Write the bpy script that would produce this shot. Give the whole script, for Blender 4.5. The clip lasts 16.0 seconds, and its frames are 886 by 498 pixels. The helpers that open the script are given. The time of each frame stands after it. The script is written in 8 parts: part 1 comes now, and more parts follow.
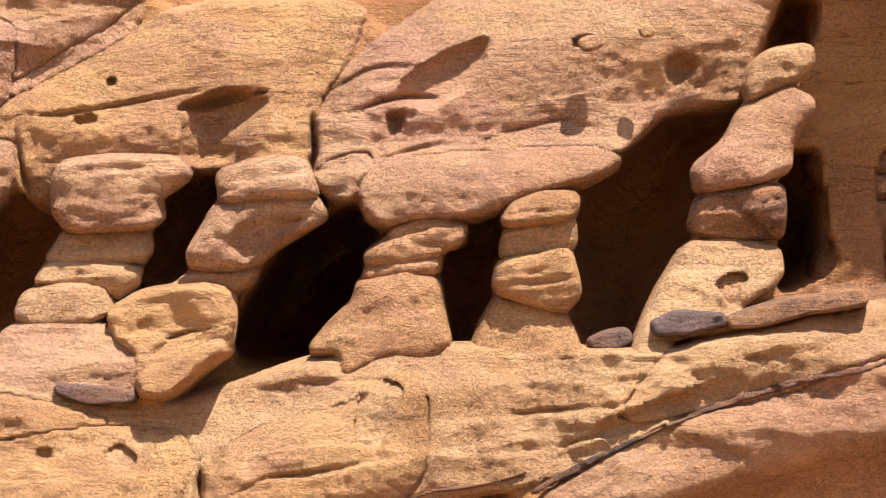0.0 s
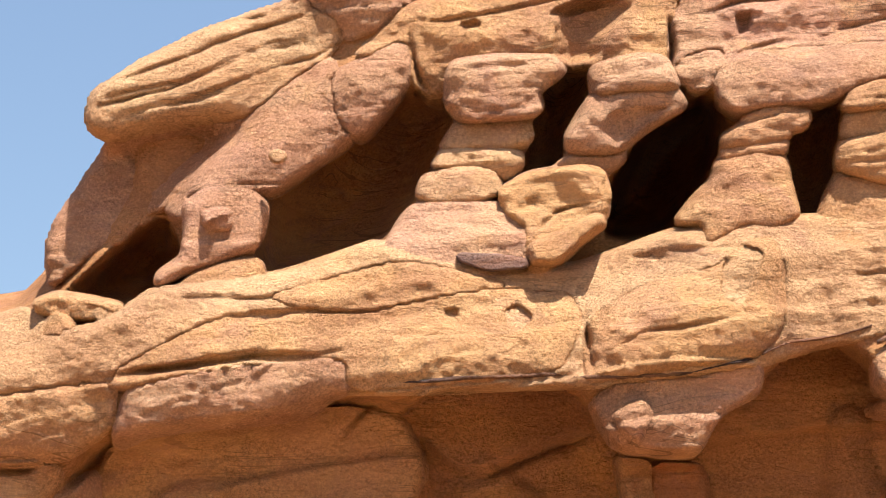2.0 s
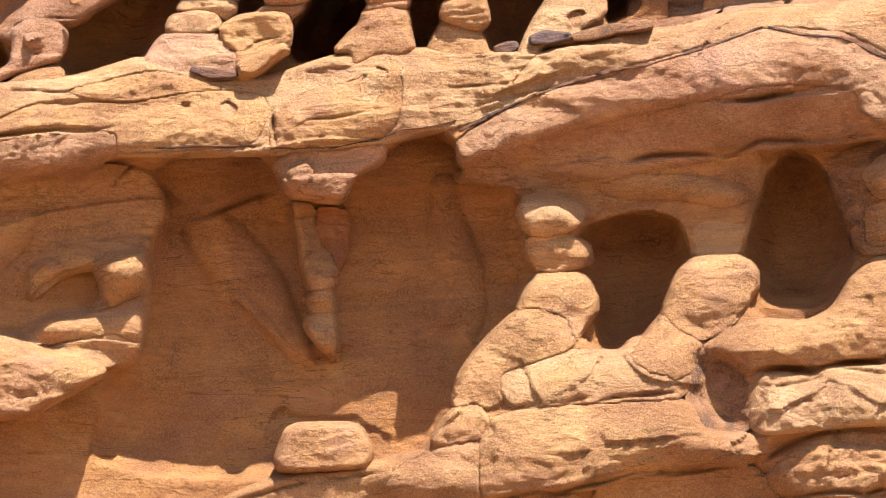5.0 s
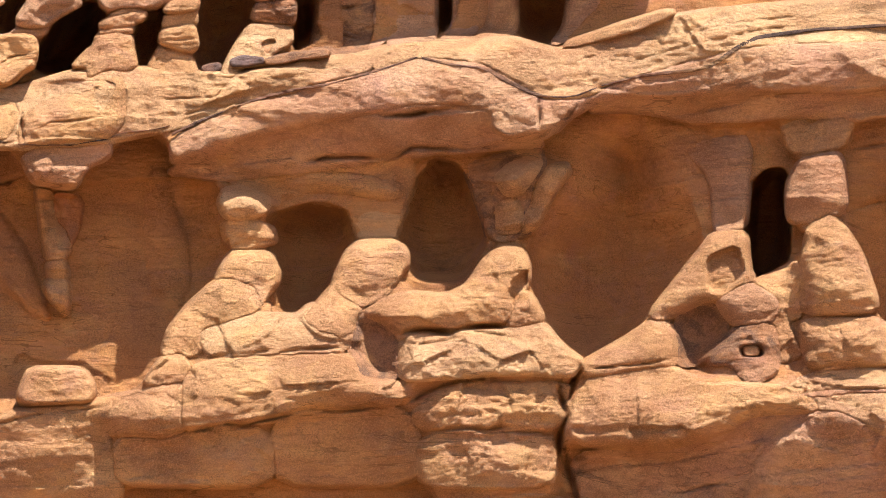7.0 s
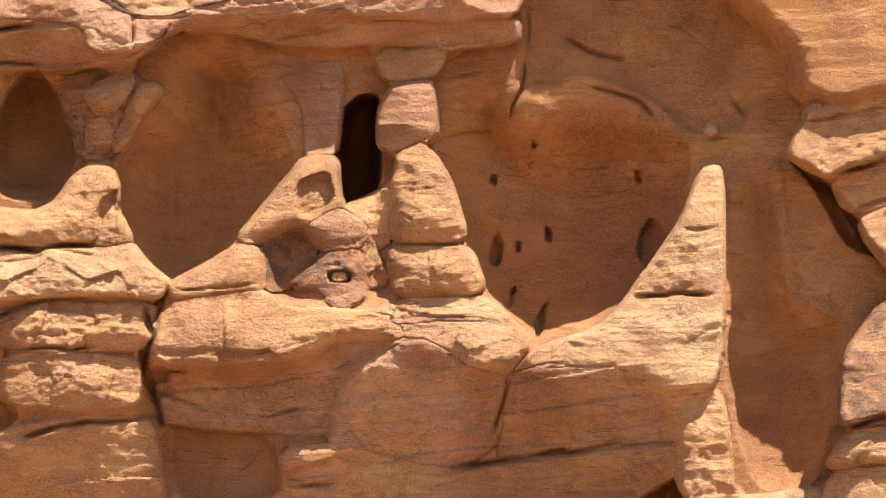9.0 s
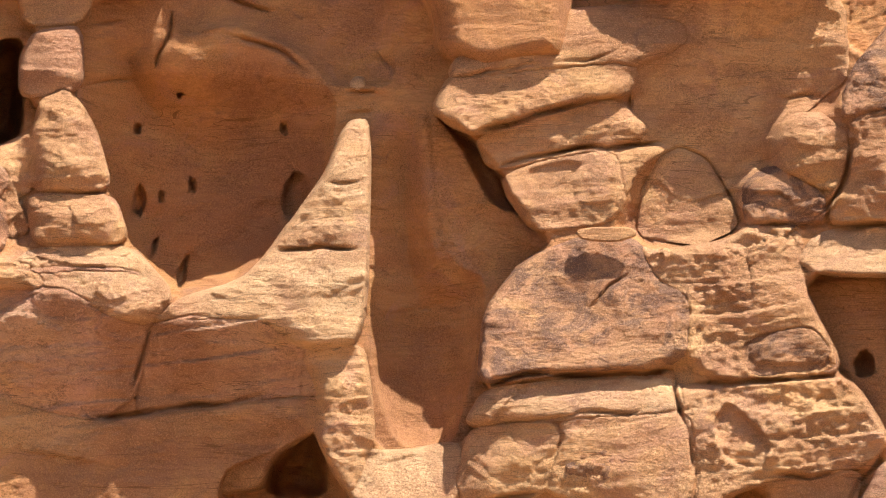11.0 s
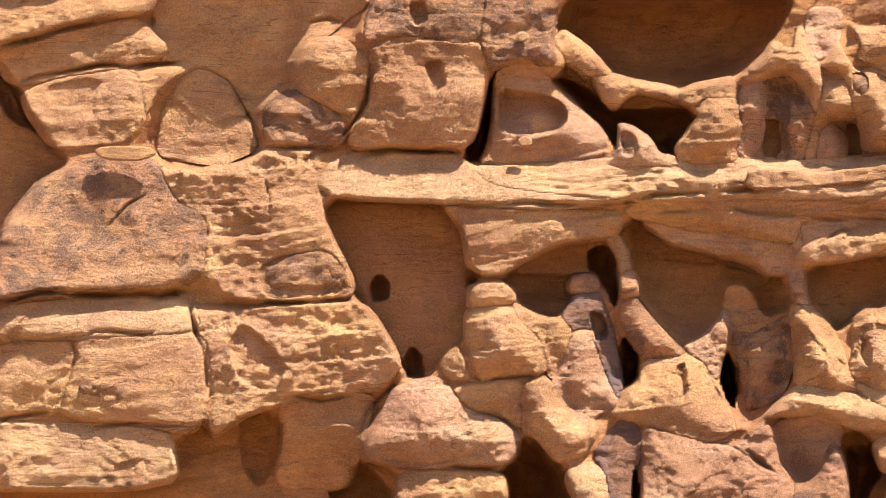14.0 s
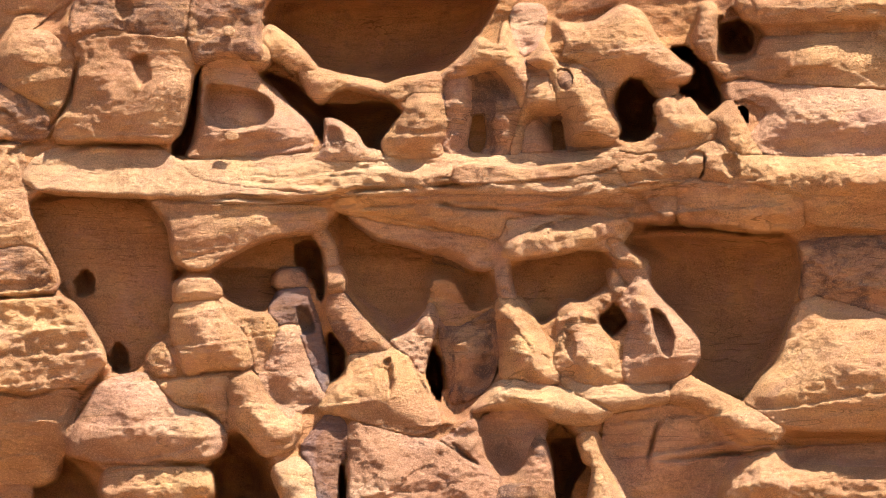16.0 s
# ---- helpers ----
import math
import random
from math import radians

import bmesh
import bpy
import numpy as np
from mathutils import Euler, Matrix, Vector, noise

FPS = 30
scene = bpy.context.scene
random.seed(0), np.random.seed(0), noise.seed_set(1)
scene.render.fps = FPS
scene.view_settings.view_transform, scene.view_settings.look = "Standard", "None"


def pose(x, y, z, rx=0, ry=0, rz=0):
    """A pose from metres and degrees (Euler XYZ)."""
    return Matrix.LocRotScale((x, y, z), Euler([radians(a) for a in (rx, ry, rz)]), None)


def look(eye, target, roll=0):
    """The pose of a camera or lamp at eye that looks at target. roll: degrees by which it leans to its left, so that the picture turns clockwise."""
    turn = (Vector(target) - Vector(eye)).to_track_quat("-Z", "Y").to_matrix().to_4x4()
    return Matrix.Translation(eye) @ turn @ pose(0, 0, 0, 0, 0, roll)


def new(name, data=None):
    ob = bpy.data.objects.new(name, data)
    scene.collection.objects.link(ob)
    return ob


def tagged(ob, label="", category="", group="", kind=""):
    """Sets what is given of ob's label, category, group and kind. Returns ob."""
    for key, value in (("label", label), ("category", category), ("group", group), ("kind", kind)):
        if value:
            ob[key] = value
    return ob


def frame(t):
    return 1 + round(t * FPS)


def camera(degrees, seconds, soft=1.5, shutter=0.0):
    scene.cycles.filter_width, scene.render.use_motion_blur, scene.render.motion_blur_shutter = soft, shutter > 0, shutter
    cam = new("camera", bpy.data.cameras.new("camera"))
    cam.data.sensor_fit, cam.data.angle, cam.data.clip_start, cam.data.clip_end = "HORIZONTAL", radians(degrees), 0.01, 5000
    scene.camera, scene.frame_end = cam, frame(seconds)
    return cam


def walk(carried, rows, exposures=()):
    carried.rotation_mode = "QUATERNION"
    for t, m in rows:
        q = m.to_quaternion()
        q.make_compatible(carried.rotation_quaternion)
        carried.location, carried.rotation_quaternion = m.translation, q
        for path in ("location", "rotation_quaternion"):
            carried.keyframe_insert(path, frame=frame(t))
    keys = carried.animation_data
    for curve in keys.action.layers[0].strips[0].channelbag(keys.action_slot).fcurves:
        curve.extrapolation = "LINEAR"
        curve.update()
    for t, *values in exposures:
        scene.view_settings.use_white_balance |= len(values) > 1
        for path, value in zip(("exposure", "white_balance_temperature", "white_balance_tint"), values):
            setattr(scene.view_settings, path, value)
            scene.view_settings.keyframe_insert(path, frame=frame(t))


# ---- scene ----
cam = camera(15.423, 16.0, soft=0.9)
PATH = [
    (0, (-5.525, 20.620, 7.151), (-8.0328, 29.9788, 9.6249), -0.859),
    (0.5, (-5.743, 20.051, 7.018), (-8.4116, 29.3663, 9.4891), -0.980),
    (1, (-5.945, 19.431, 6.832), (-8.7817, 28.7020, 9.2807), -0.973),
    (1.5, (-6.133, 19.070, 6.643), (-9.1060, 28.3120, 9.0394), -0.896),
    (2, (-5.924, 17.869, 6.153), (-8.9859, 27.1059, 8.4556), -0.815),
    (2.5, (-5.322, 16.046, 5.492), (-8.3935, 25.3076, 7.6801), -0.824),
    (3, (-4.837, 14.930, 5.018), (-7.8527, 24.2380, 7.0860), -0.964),
    (3.5, (-4.027, 12.944, 4.432), (-6.9394, 22.3044, 6.4070), -1.058),
    (6, (-0.812, 3.718, 2.412), (-2.9104, 13.3207, 4.2509), 0.306),
    (6.5, (-0.296, 1.520, 1.988), (-2.1756, 11.1694, 3.8178), 0.224),
    (7, (0.068, -0.409, 1.624), (-1.5386, 9.2940, 3.4311), 0.240),
    (7.5, (0.075, -0.546, 1.601), (-1.2636, 9.2039, 3.3726), 0.254),
    (8, (0.051, -0.490, 1.615), (-0.9747, 9.3094, 3.3245), 0.343),
    (8.5, (0.028, -0.395, 1.634), (-0.6664, 9.4447, 3.2784), 0.459),
    (9, (0.009, -0.265, 1.658), (-0.3435, 9.6033, 3.2393), 0.498),
    (9.5, (0.000, -0.049, 1.692), (-0.0507, 9.8322, 3.2295), 0.519),
    (12, (0.003, 0.026, 1.704), (1.2389, 9.8499, 3.1043), 0.758),
    (12.5, (0.009, 0.059, 1.708), (1.4963, 9.8522, 3.0816), 0.805),
    (13, (0.020, 0.111, 1.715), (1.7521, 9.8685, 3.0513), 0.800),
    (13.5, (0.025, 0.122, 1.716), (1.9867, 9.8427, 3.0039), 0.756),
    (14, (0.018, 0.079, 1.710), (2.2155, 9.7573, 2.9371), 0.718),
    (14.5, (0.026, 0.104, 1.713), (2.4370, 9.7365, 2.8963), 0.585),
    (15, (0.023, 0.082, 1.710), (2.6560, 9.6592, 2.8711), 0.480),
    (15.5, (0.009, 0.031, 1.704), (2.8643, 9.5423, 2.8775), 0.266),
    (16, (0.021, 0.066, 1.708), (3.0815, 9.5079, 2.9251), 0.072),
]
EXPOSURE = [(0.0, 0.83), (3.5, 1.14), (6.0, 0.98), (7.0, 0.98), (9.0, 1.08), (12.0, 1.0), (16.0, 1.26)]
walk(cam, [(t, look(eye, target, roll)) for t, eye, target, roll in PATH], EXPOSURE)

# ---- light ----
SUN_HIGH, SUN_TURN = 66.0, 132.0   # elevation; compass turn from +y towards +x
SUN = Vector((math.sin(radians(SUN_TURN)) * math.cos(radians(SUN_HIGH)),
              math.cos(radians(SUN_TURN)) * math.cos(radians(SUN_HIGH)), math.sin(radians(SUN_HIGH))))
world = bpy.data.worlds.new("desert_sky")
scene.world = world
world.use_nodes = True
wn = world.node_tree
sky = wn.nodes.new("ShaderNodeTexSky")
sky.sky_type, sky.sun_disc = "NISHITA", False
sky.sun_elevation, sky.sun_rotation = radians(SUN_HIGH), radians(SUN_TURN)
sky.air_density, sky.dust_density, sky.ozone_density = 1.0, 1.6, 1.0
wn.links.new(sky.outputs["Color"], wn.nodes["Background"].inputs["Color"])
wn.nodes["Background"].inputs["Strength"].default_value = 0.09
lamp = bpy.data.lights.new("sun", "SUN")
lamp.energy, lamp.angle, lamp.color = 5.0, radians(0.55), (1.0, 0.94, 0.85)
sun = new("sun", lamp)
sun.matrix_world = look(SUN * 80, (0, 0, 0))

# ---- materials ----


def sandstone(name, light, deep, blush, stain=0.25, grain=1.0, band=1.0, much=0.0):
    """Weathered sandstone: beds of colour, blotches, iron-dark stains, pitted grain."""
    m = bpy.data.materials.new(name)
    m.use_nodes = True
    n, l = m.node_tree.nodes, m.node_tree.links
    bsdf = n["Principled BSDF"]
    bsdf.inputs["Roughness"].default_value = 0.92
    bsdf.inputs["Specular IOR Level"].default_value = 0.15
    geo = n.new("ShaderNodeNewGeometry")

    def mapped(scale):
        v = n.new("ShaderNodeVectorMath")
        v.operation = "MULTIPLY"
        v.inputs[1].default_value = scale
        l.new(geo.outputs["Position"], v.inputs[0])
        return v.outputs[0]

    def noise_of(scale, size, detail=5.0, rough=0.6, warp=0.0):
        t = n.new("ShaderNodeTexNoise")
        t.inputs["Scale"].default_value, t.inputs["Detail"].default_value = size, detail
        t.inputs["Roughness"].default_value, t.inputs["Distortion"].default_value = rough, warp
        l.new(mapped(scale), t.inputs["Vector"])
        return t.outputs["Fac"]

    def ramp(fac, a, b):
        r = n.new("ShaderNodeMapRange")
        r.inputs["From Min"].default_value, r.inputs["From Max"].default_value = a, b
        l.new(fac, r.inputs["Value"])
        return r.outputs["Result"]

    def mix(fac, a, b, mode="MIX"):
        x = n.new("ShaderNodeMix")
        x.data_type, x.blend_type = "RGBA", mode
        for s, v in ((x.inputs["Factor"], fac), (x.inputs["A"], a), (x.inputs["B"], b)):
            if isinstance(v, (int, float)):
                s.default_value = v
            elif isinstance(v, tuple):
                s.default_value = (*v, 1)
            else:
                l.new(v, s)
        return x.outputs["Result"]

    def times(a, k):
        x = n.new("ShaderNodeMath")
        x.operation = "MULTIPLY"
        l.new(a, x.inputs[0])
        x.inputs[1].default_value = k
        return x.outputs[0]

    def both(a, b):
        x = n.new("ShaderNodeMath")
        x.operation = "MULTIPLY"
        l.new(a, x.inputs[0])
        l.new(b, x.inputs[1])
        return x.outputs[0]

    patchy = noise_of((1, 1, 1.5), 1.7, 5, 0.65, 0.7)
    beds = noise_of((0.5, 0.5, 3.4), 1.0, 6, 0.65, 0.8)
    fine = noise_of((1.5, 1.5, 11.0), 1.0, 6, 0.72, 1.2)
    blotch = noise_of((1, 1, 1), 0.9, 6, 0.6, 0.6)
    spots = noise_of((1, 1, 1.3), 2.3, 8, 0.68, 0.8)
    speck = noise_of((1, 1, 1), 50.0, 3, 0.7)
    c = mix(ramp(beds, 0.36, 0.64), deep, light)
    c = mix(times(ramp(blotch, 0.46, 0.66), 0.75), c, blush)
    ochre = noise_of((1, 1, 1.6), 1.3, 6, 0.62, 0.9)
    c = mix(times(ramp(ochre, 0.54, 0.70), 0.6), c, (0.78, 0.44, 0.185))
    rose = noise_of((1, 1, 1.4), 1.0, 7, 0.64, 1.1)
    c = mix(times(ramp(rose, 0.52, 0.68), 0.55), c, (0.55, 0.28, 0.21))
    wash = noise_of((1, 1, 0.8), 0.55, 7, 0.66, 1.0)
    c = mix(times(ramp(wash, 0.45, 0.62), 0.85 * min(1.0, 0.5 + stain)), c, (0.43, 0.20, 0.105))
    c = mix(times(ramp(fine, 0.5, 0.72), 0.4 * band), c, tuple(v * 0.62 for v in deep))
    c = mix(times(ramp(spots, 0.585 - much, 0.71 - much), stain), c, (0.17, 0.10, 0.08))
    c = mix(both(ramp(speck, 0.50, 0.68), times(ramp(patchy, 0.34, 0.62), 0.8)), c, tuple(v * 0.5 for v in deep))
    c = mix(times(ramp(speck, 0.50, 0.34), 0.35), c, tuple(min(1, v * 1.25) for v in light))
    seam = noise_of((0.3, 0.3, 2.6), 1.0, 4, 0.55, 0.9)
    where = ramp(noise_of((1, 1, 1), 0.8, 3, 0.5), 0.42, 0.58)
    thin = n.new("ShaderNodeMath")
    thin.operation = "COMPARE"
    l.new(seam, thin.inputs[0])
    thin.inputs[1].default_value, thin.inputs[2].default_value = 0.5, 0.0035
    thin2 = n.new("ShaderNodeMath")
    thin2.operation = "COMPARE"
    l.new(seam, thin2.inputs[0])
    thin2.inputs[1].default_value, thin2.inputs[2].default_value = 0.58, 0.003
    seams = n.new("ShaderNodeMath")
    seams.operation = "MAXIMUM"
    l.new(thin.outputs[0], seams.inputs[0])
    l.new(thin2.outputs[0], seams.inputs[1])
    seamed = both(seams.outputs[0], where)
    c = mix(times(seamed, 0.6), c, tuple(v * 0.4 for v in deep))
    l.new(c, bsdf.inputs["Base Color"])
    # relief: pitted grain over fine beds
    grit = noise_of((1, 1, 1.3), 46.0, 3, 0.7)
    lumps = noise_of((1, 1, 1.6), 11.0, 6, 0.72, 0.3)
    b1 = n.new("ShaderNodeBump")
    b1.inputs["Strength"].default_value, b1.inputs["Distance"].default_value = 1.0, 0.08 * grain
    crusty = n.new("ShaderNodeMapRange")
    crusty.inputs["From Min"].default_value, crusty.inputs["From Max"].default_value = 0.36, 0.62
    crusty.inputs["To Min"].default_value, crusty.inputs["To Max"].default_value = 0.45, 0.9
    l.new(patchy, crusty.inputs["Value"])
    l.new(crusty.outputs["Result"], b1.inputs["Strength"])
    l.new(grit, b1.inputs["Height"])
    b2 = n.new("ShaderNodeBump")
    b2.inputs["Strength"].default_value, b2.inputs["Distance"].default_value = 0.7, 0.05
    l.new(fine, b2.inputs["Height"])
    b3 = n.new("ShaderNodeBump")
    b3.inputs["Strength"].default_value, b3.inputs["Distance"].default_value = 0.9, 0.095 * grain
    l.new(lumps, b3.inputs["Height"])
    l.new(b1.outputs["Normal"], b2.inputs["Normal"])
    l.new(b2.outputs["Normal"], b3.inputs["Normal"])
    l.new(b3.outputs["Normal"], bsdf.inputs["Normal"])
    return m


GOLD = sandstone("golden_sandstone", (0.81, 0.482, 0.235), (0.66, 0.343, 0.155), (0.68, 0.365, 0.22), 0.40)
PINK = sandstone("pink_sandstone", (0.77, 0.47, 0.28), (0.62, 0.335, 0.20), (0.65, 0.34, 0.245), 0.45)
PALE = sandstone("pale_sandstone", (0.84, 0.54, 0.30), (0.71, 0.40, 0.20), (0.74, 0.42, 0.235), 0.25)
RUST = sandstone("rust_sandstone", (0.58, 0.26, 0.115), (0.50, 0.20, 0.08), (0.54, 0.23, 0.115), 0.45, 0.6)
# desert varnish, and a dark brown that stands in for rock in shade
DARK = sandstone("varnish_and_shade_sandstone", (0.68, 0.385, 0.20), (0.55, 0.28, 0.145), (0.54, 0.26, 0.17), 0.8, 1.1, 1.0, 0.13)
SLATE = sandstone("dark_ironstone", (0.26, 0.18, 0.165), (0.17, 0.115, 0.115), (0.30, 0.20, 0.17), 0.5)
CLIFF = sandstone("cliff_sandstone", (0.69, 0.355, 0.15), (0.59, 0.27, 0.10), (0.61, 0.29, 0.14), 0.45, 0.8)
VEIN = sandstone("dark_vein", (0.15, 0.10, 0.085), (0.09, 0.06, 0.055), (0.20, 0.12, 0.09), 0.5)
SAND = sandstone("desert_sand", (0.62, 0.39, 0.20), (0.54, 0.32, 0.155), (0.58, 0.34, 0.175), 0.05)

# ---- rock building ----
# The cliff curves gently round the viewer: u runs along it, v is the height, d stands out from its face.
REACH, LEAN, LEVEL, EYE_LEVEL = 40.0, 0.12, 7.0, 1.7


def on_cliff(u, v, d):
    r = REACH + LEAN * (v - LEVEL)
    a, k = u / REACH, 1 - d / REACH
    return np.stack([np.sin(a) * r * k, np.cos(a) * r * k, EYE_LEVEL + (v - EYE_LEVEL) * k], -1)


def hashed(i, j, k):
    h = (i * 374761393 + j * 668265263 + k * 2147483647) & 0xFFFFFFFF
    h = ((h ^ (h >> 13)) * 1274126177) & 0xFFFFFFFF
    return ((h ^ (h >> 16)) & 0xFFFF) / 65535.0


def grainy(x, y, z):
    """Smooth value noise, -1 to 1."""
    xi, yi, zi = (np.floor(a).astype(np.int64) for a in (x, y, z))
    fx, fy, fz = ((a - b) for a, b in ((x, xi), (y, yi), (z, zi)))
    fx, fy, fz = (f * f * (3 - 2 * f) for f in (fx, fy, fz))
    out = 0
    for a in (0, 1):
        for b in (0, 1):
            for c in (0, 1):
                w = (fx if a else 1 - fx) * (fy if b else 1 - fy) * (fz if c else 1 - fz)
                out = out + w * hashed(xi + a, yi + b, zi + c)
    return out * 2 - 1


def facets(u, v, s):
    """Broken rock: cells of an uneven grid, each a tilted flat of its own height."""
    i, j = np.floor(u).astype(np.int64), np.floor(v).astype(np.int64)
    best, val = np.full(u.shape, 9.0), np.zeros_like(u)
    for a in (-1, 0, 1):
        for b in (-1, 0, 1):
            ci, cj = i + a, j + b
            du, dv = u - ci - hashed(ci, cj, s), v - cj - hashed(ci, cj, s + 1)
            d2 = du * du + dv * dv
            own = 0.7 * hashed(ci, cj, s + 2) + (hashed(ci, cj, s + 3) - 0.5) * du + (hashed(ci, cj, s + 4) - 0.6) * dv
            near = d2 < best
            best, val = np.where(near, d2, best), np.where(near, own, val)
    return val


def weather(u, v, seed, rough=1.0):
    """Relief of a weathered face: broad swells, broken flats, stepped beds, crusts and pits."""
    s = np.full_like(u, seed * 7.13)
    wu, wv = u + 0.25 * grainy(u * 1.3, v * 1.3, s + 50), v + 0.18 * grainy(u * 1.3, v * 1.3, s + 60)
    bed = v - 0.12 * u + 0.14 * grainy(u * 0.6, v * 0.6, s)
    out = 0.11 * grainy(wu * 0.6, wv * 0.9, s) + 0.055 * grainy(wu * 1.4, wv * 1.9, s + 7)
    worn = np.clip(grainy(u * 0.5, v * 0.7, s + 31) * 1.6 + 0.5, 0, 1)
    out -= 0.085 * worn * np.abs(grainy(wu * 0.9, wv * 1.9, s + 2))
    broken = np.clip(grainy(u * 0.55, v * 0.75, s + 33) * 2.2 + 0.35, 0, 1)
    out += 0.085 * broken * (facets(wu * 1.5, wv * 2.3, 11 + seed) - 0.35)
    out += 0.022 * broken * facets(wu * 4.1 + wv, wv * 6.1, 23 + seed)
    out += 0.020 * grainy(wu * 3.0, wv * 4.0, s + 3) - 0.020 * worn * np.abs(grainy(wu * 4.5, wv * 7.0, s + 4))
    crust = np.clip(grainy(u * 1.1, v * 1.5, s + 35) * 2 + 0.6, 0.1, 1)
    out += crust * (0.016 * grainy(u * 7.0, v * 9.0, s + 5) + 0.014 * grainy(u * 14, v * 18, s + 9)) + 0.007 * grainy(u * 29, v * 34, s + 11)
    for rate, high, shift in ((2.3, 0.045, 20), (6.1, 0.018, 25)):
        saw = bed * rate + 0.35 * grainy(u * 0.8, v * 1.2, s + shift)
        part = saw - np.floor(saw)
        there = np.clip(grainy(u * 0.45, np.floor(saw) * 3.7, s + shift + 2) * 2 + 0.3, 0, 1)
        out += high * there * (np.clip(part / 0.96, 0, 1) - np.clip((part - 0.96) / 0.04, 0, 1) - 0.5)
    pit = grainy(u * 4.4, v * 5.0, s + 40)
    out -= 0.12 * np.clip(pit - 0.84, 0, 1)
    return out * rough * (1 + 0.3 * np.clip((u - 5.5) / 2.0, 0, 1))


def rounded_line(pts, times=2, closed=True):
    p = np.array(pts, float)
    for _ in range(times):
        q = np.roll(p, -1, 0) if closed else p[1:]
        a = p if closed else p[:-1]
        cut = np.stack([a * 0.84 + q * 0.16, a * 0.16 + q * 0.84], 1).reshape(-1, 2)
        p = cut if closed else np.concatenate([p[:1], cut, p[-1:]])
    return p


def to_outline(x, y, line, closed=True):
    """Signed distance (inside is positive) and nearest point of an outline."""
    best, nx, ny = np.full(x.shape, 1e9), np.zeros_like(x), np.zeros_like(x)
    inside = np.zeros(x.shape, bool)
    ends = np.roll(line, -1, 0) if closed else line[1:]
    for (ax, ay), (bx, by) in zip(line, ends):
        ex, ey = bx - ax, by - ay
        k = np.clip(((x - ax) * ex + (y - ay) * ey) / (ex * ex + ey * ey + 1e-12), 0, 1)
        px, py = ax + k * ex, ay + k * ey
        d2 = (x - px) ** 2 + (y - py) ** 2
        near = d2 < best
        best, nx, ny = np.where(near, d2, best), np.where(near, px, nx), np.where(near, py, ny)
        if closed and ay != by:
            inside ^= ((ay > y) != (by > y)) & (x < ex * (y - ay) / ey + ax)
    dist = np.sqrt(best)
    return (np.where(inside, dist, -dist) if closed else -dist), nx, ny


def link(name, verts, faces, material, parent=None, label="", centre=None):
    me = bpy.data.meshes.new(name)
    c = verts.mean(0) if centre is None else np.array(centre)
    if parent is not None:
        c = np.array(parent.location)
        if parent.parent is not None:
            c = c + np.array(parent.parent.location)
    local = (verts - c).astype(np.float32)
    faces = np.asarray(faces, np.int32)
    me.vertices.add(len(local))
    me.vertices.foreach_set("co", local.ravel())
    me.loops.add(faces.size)
    me.loops.foreach_set("vertex_index", faces.ravel())
    me.polygons.add(len(faces))
    me.polygons.foreach_set("loop_start", np.arange(0, faces.size, faces.shape[1], dtype=np.int32))
    me.polygons.foreach_set("use_smooth", np.ones(len(faces), bool))
    me.update(calc_edges=True)
    me.validate()
    me.materials.append(material)
    ob = new(name, me)
    if parent is None:
        ob.location = c
    else:
        ob.parent = parent
        if label:
            ob["label"] = label
    return ob


SEED = [0]


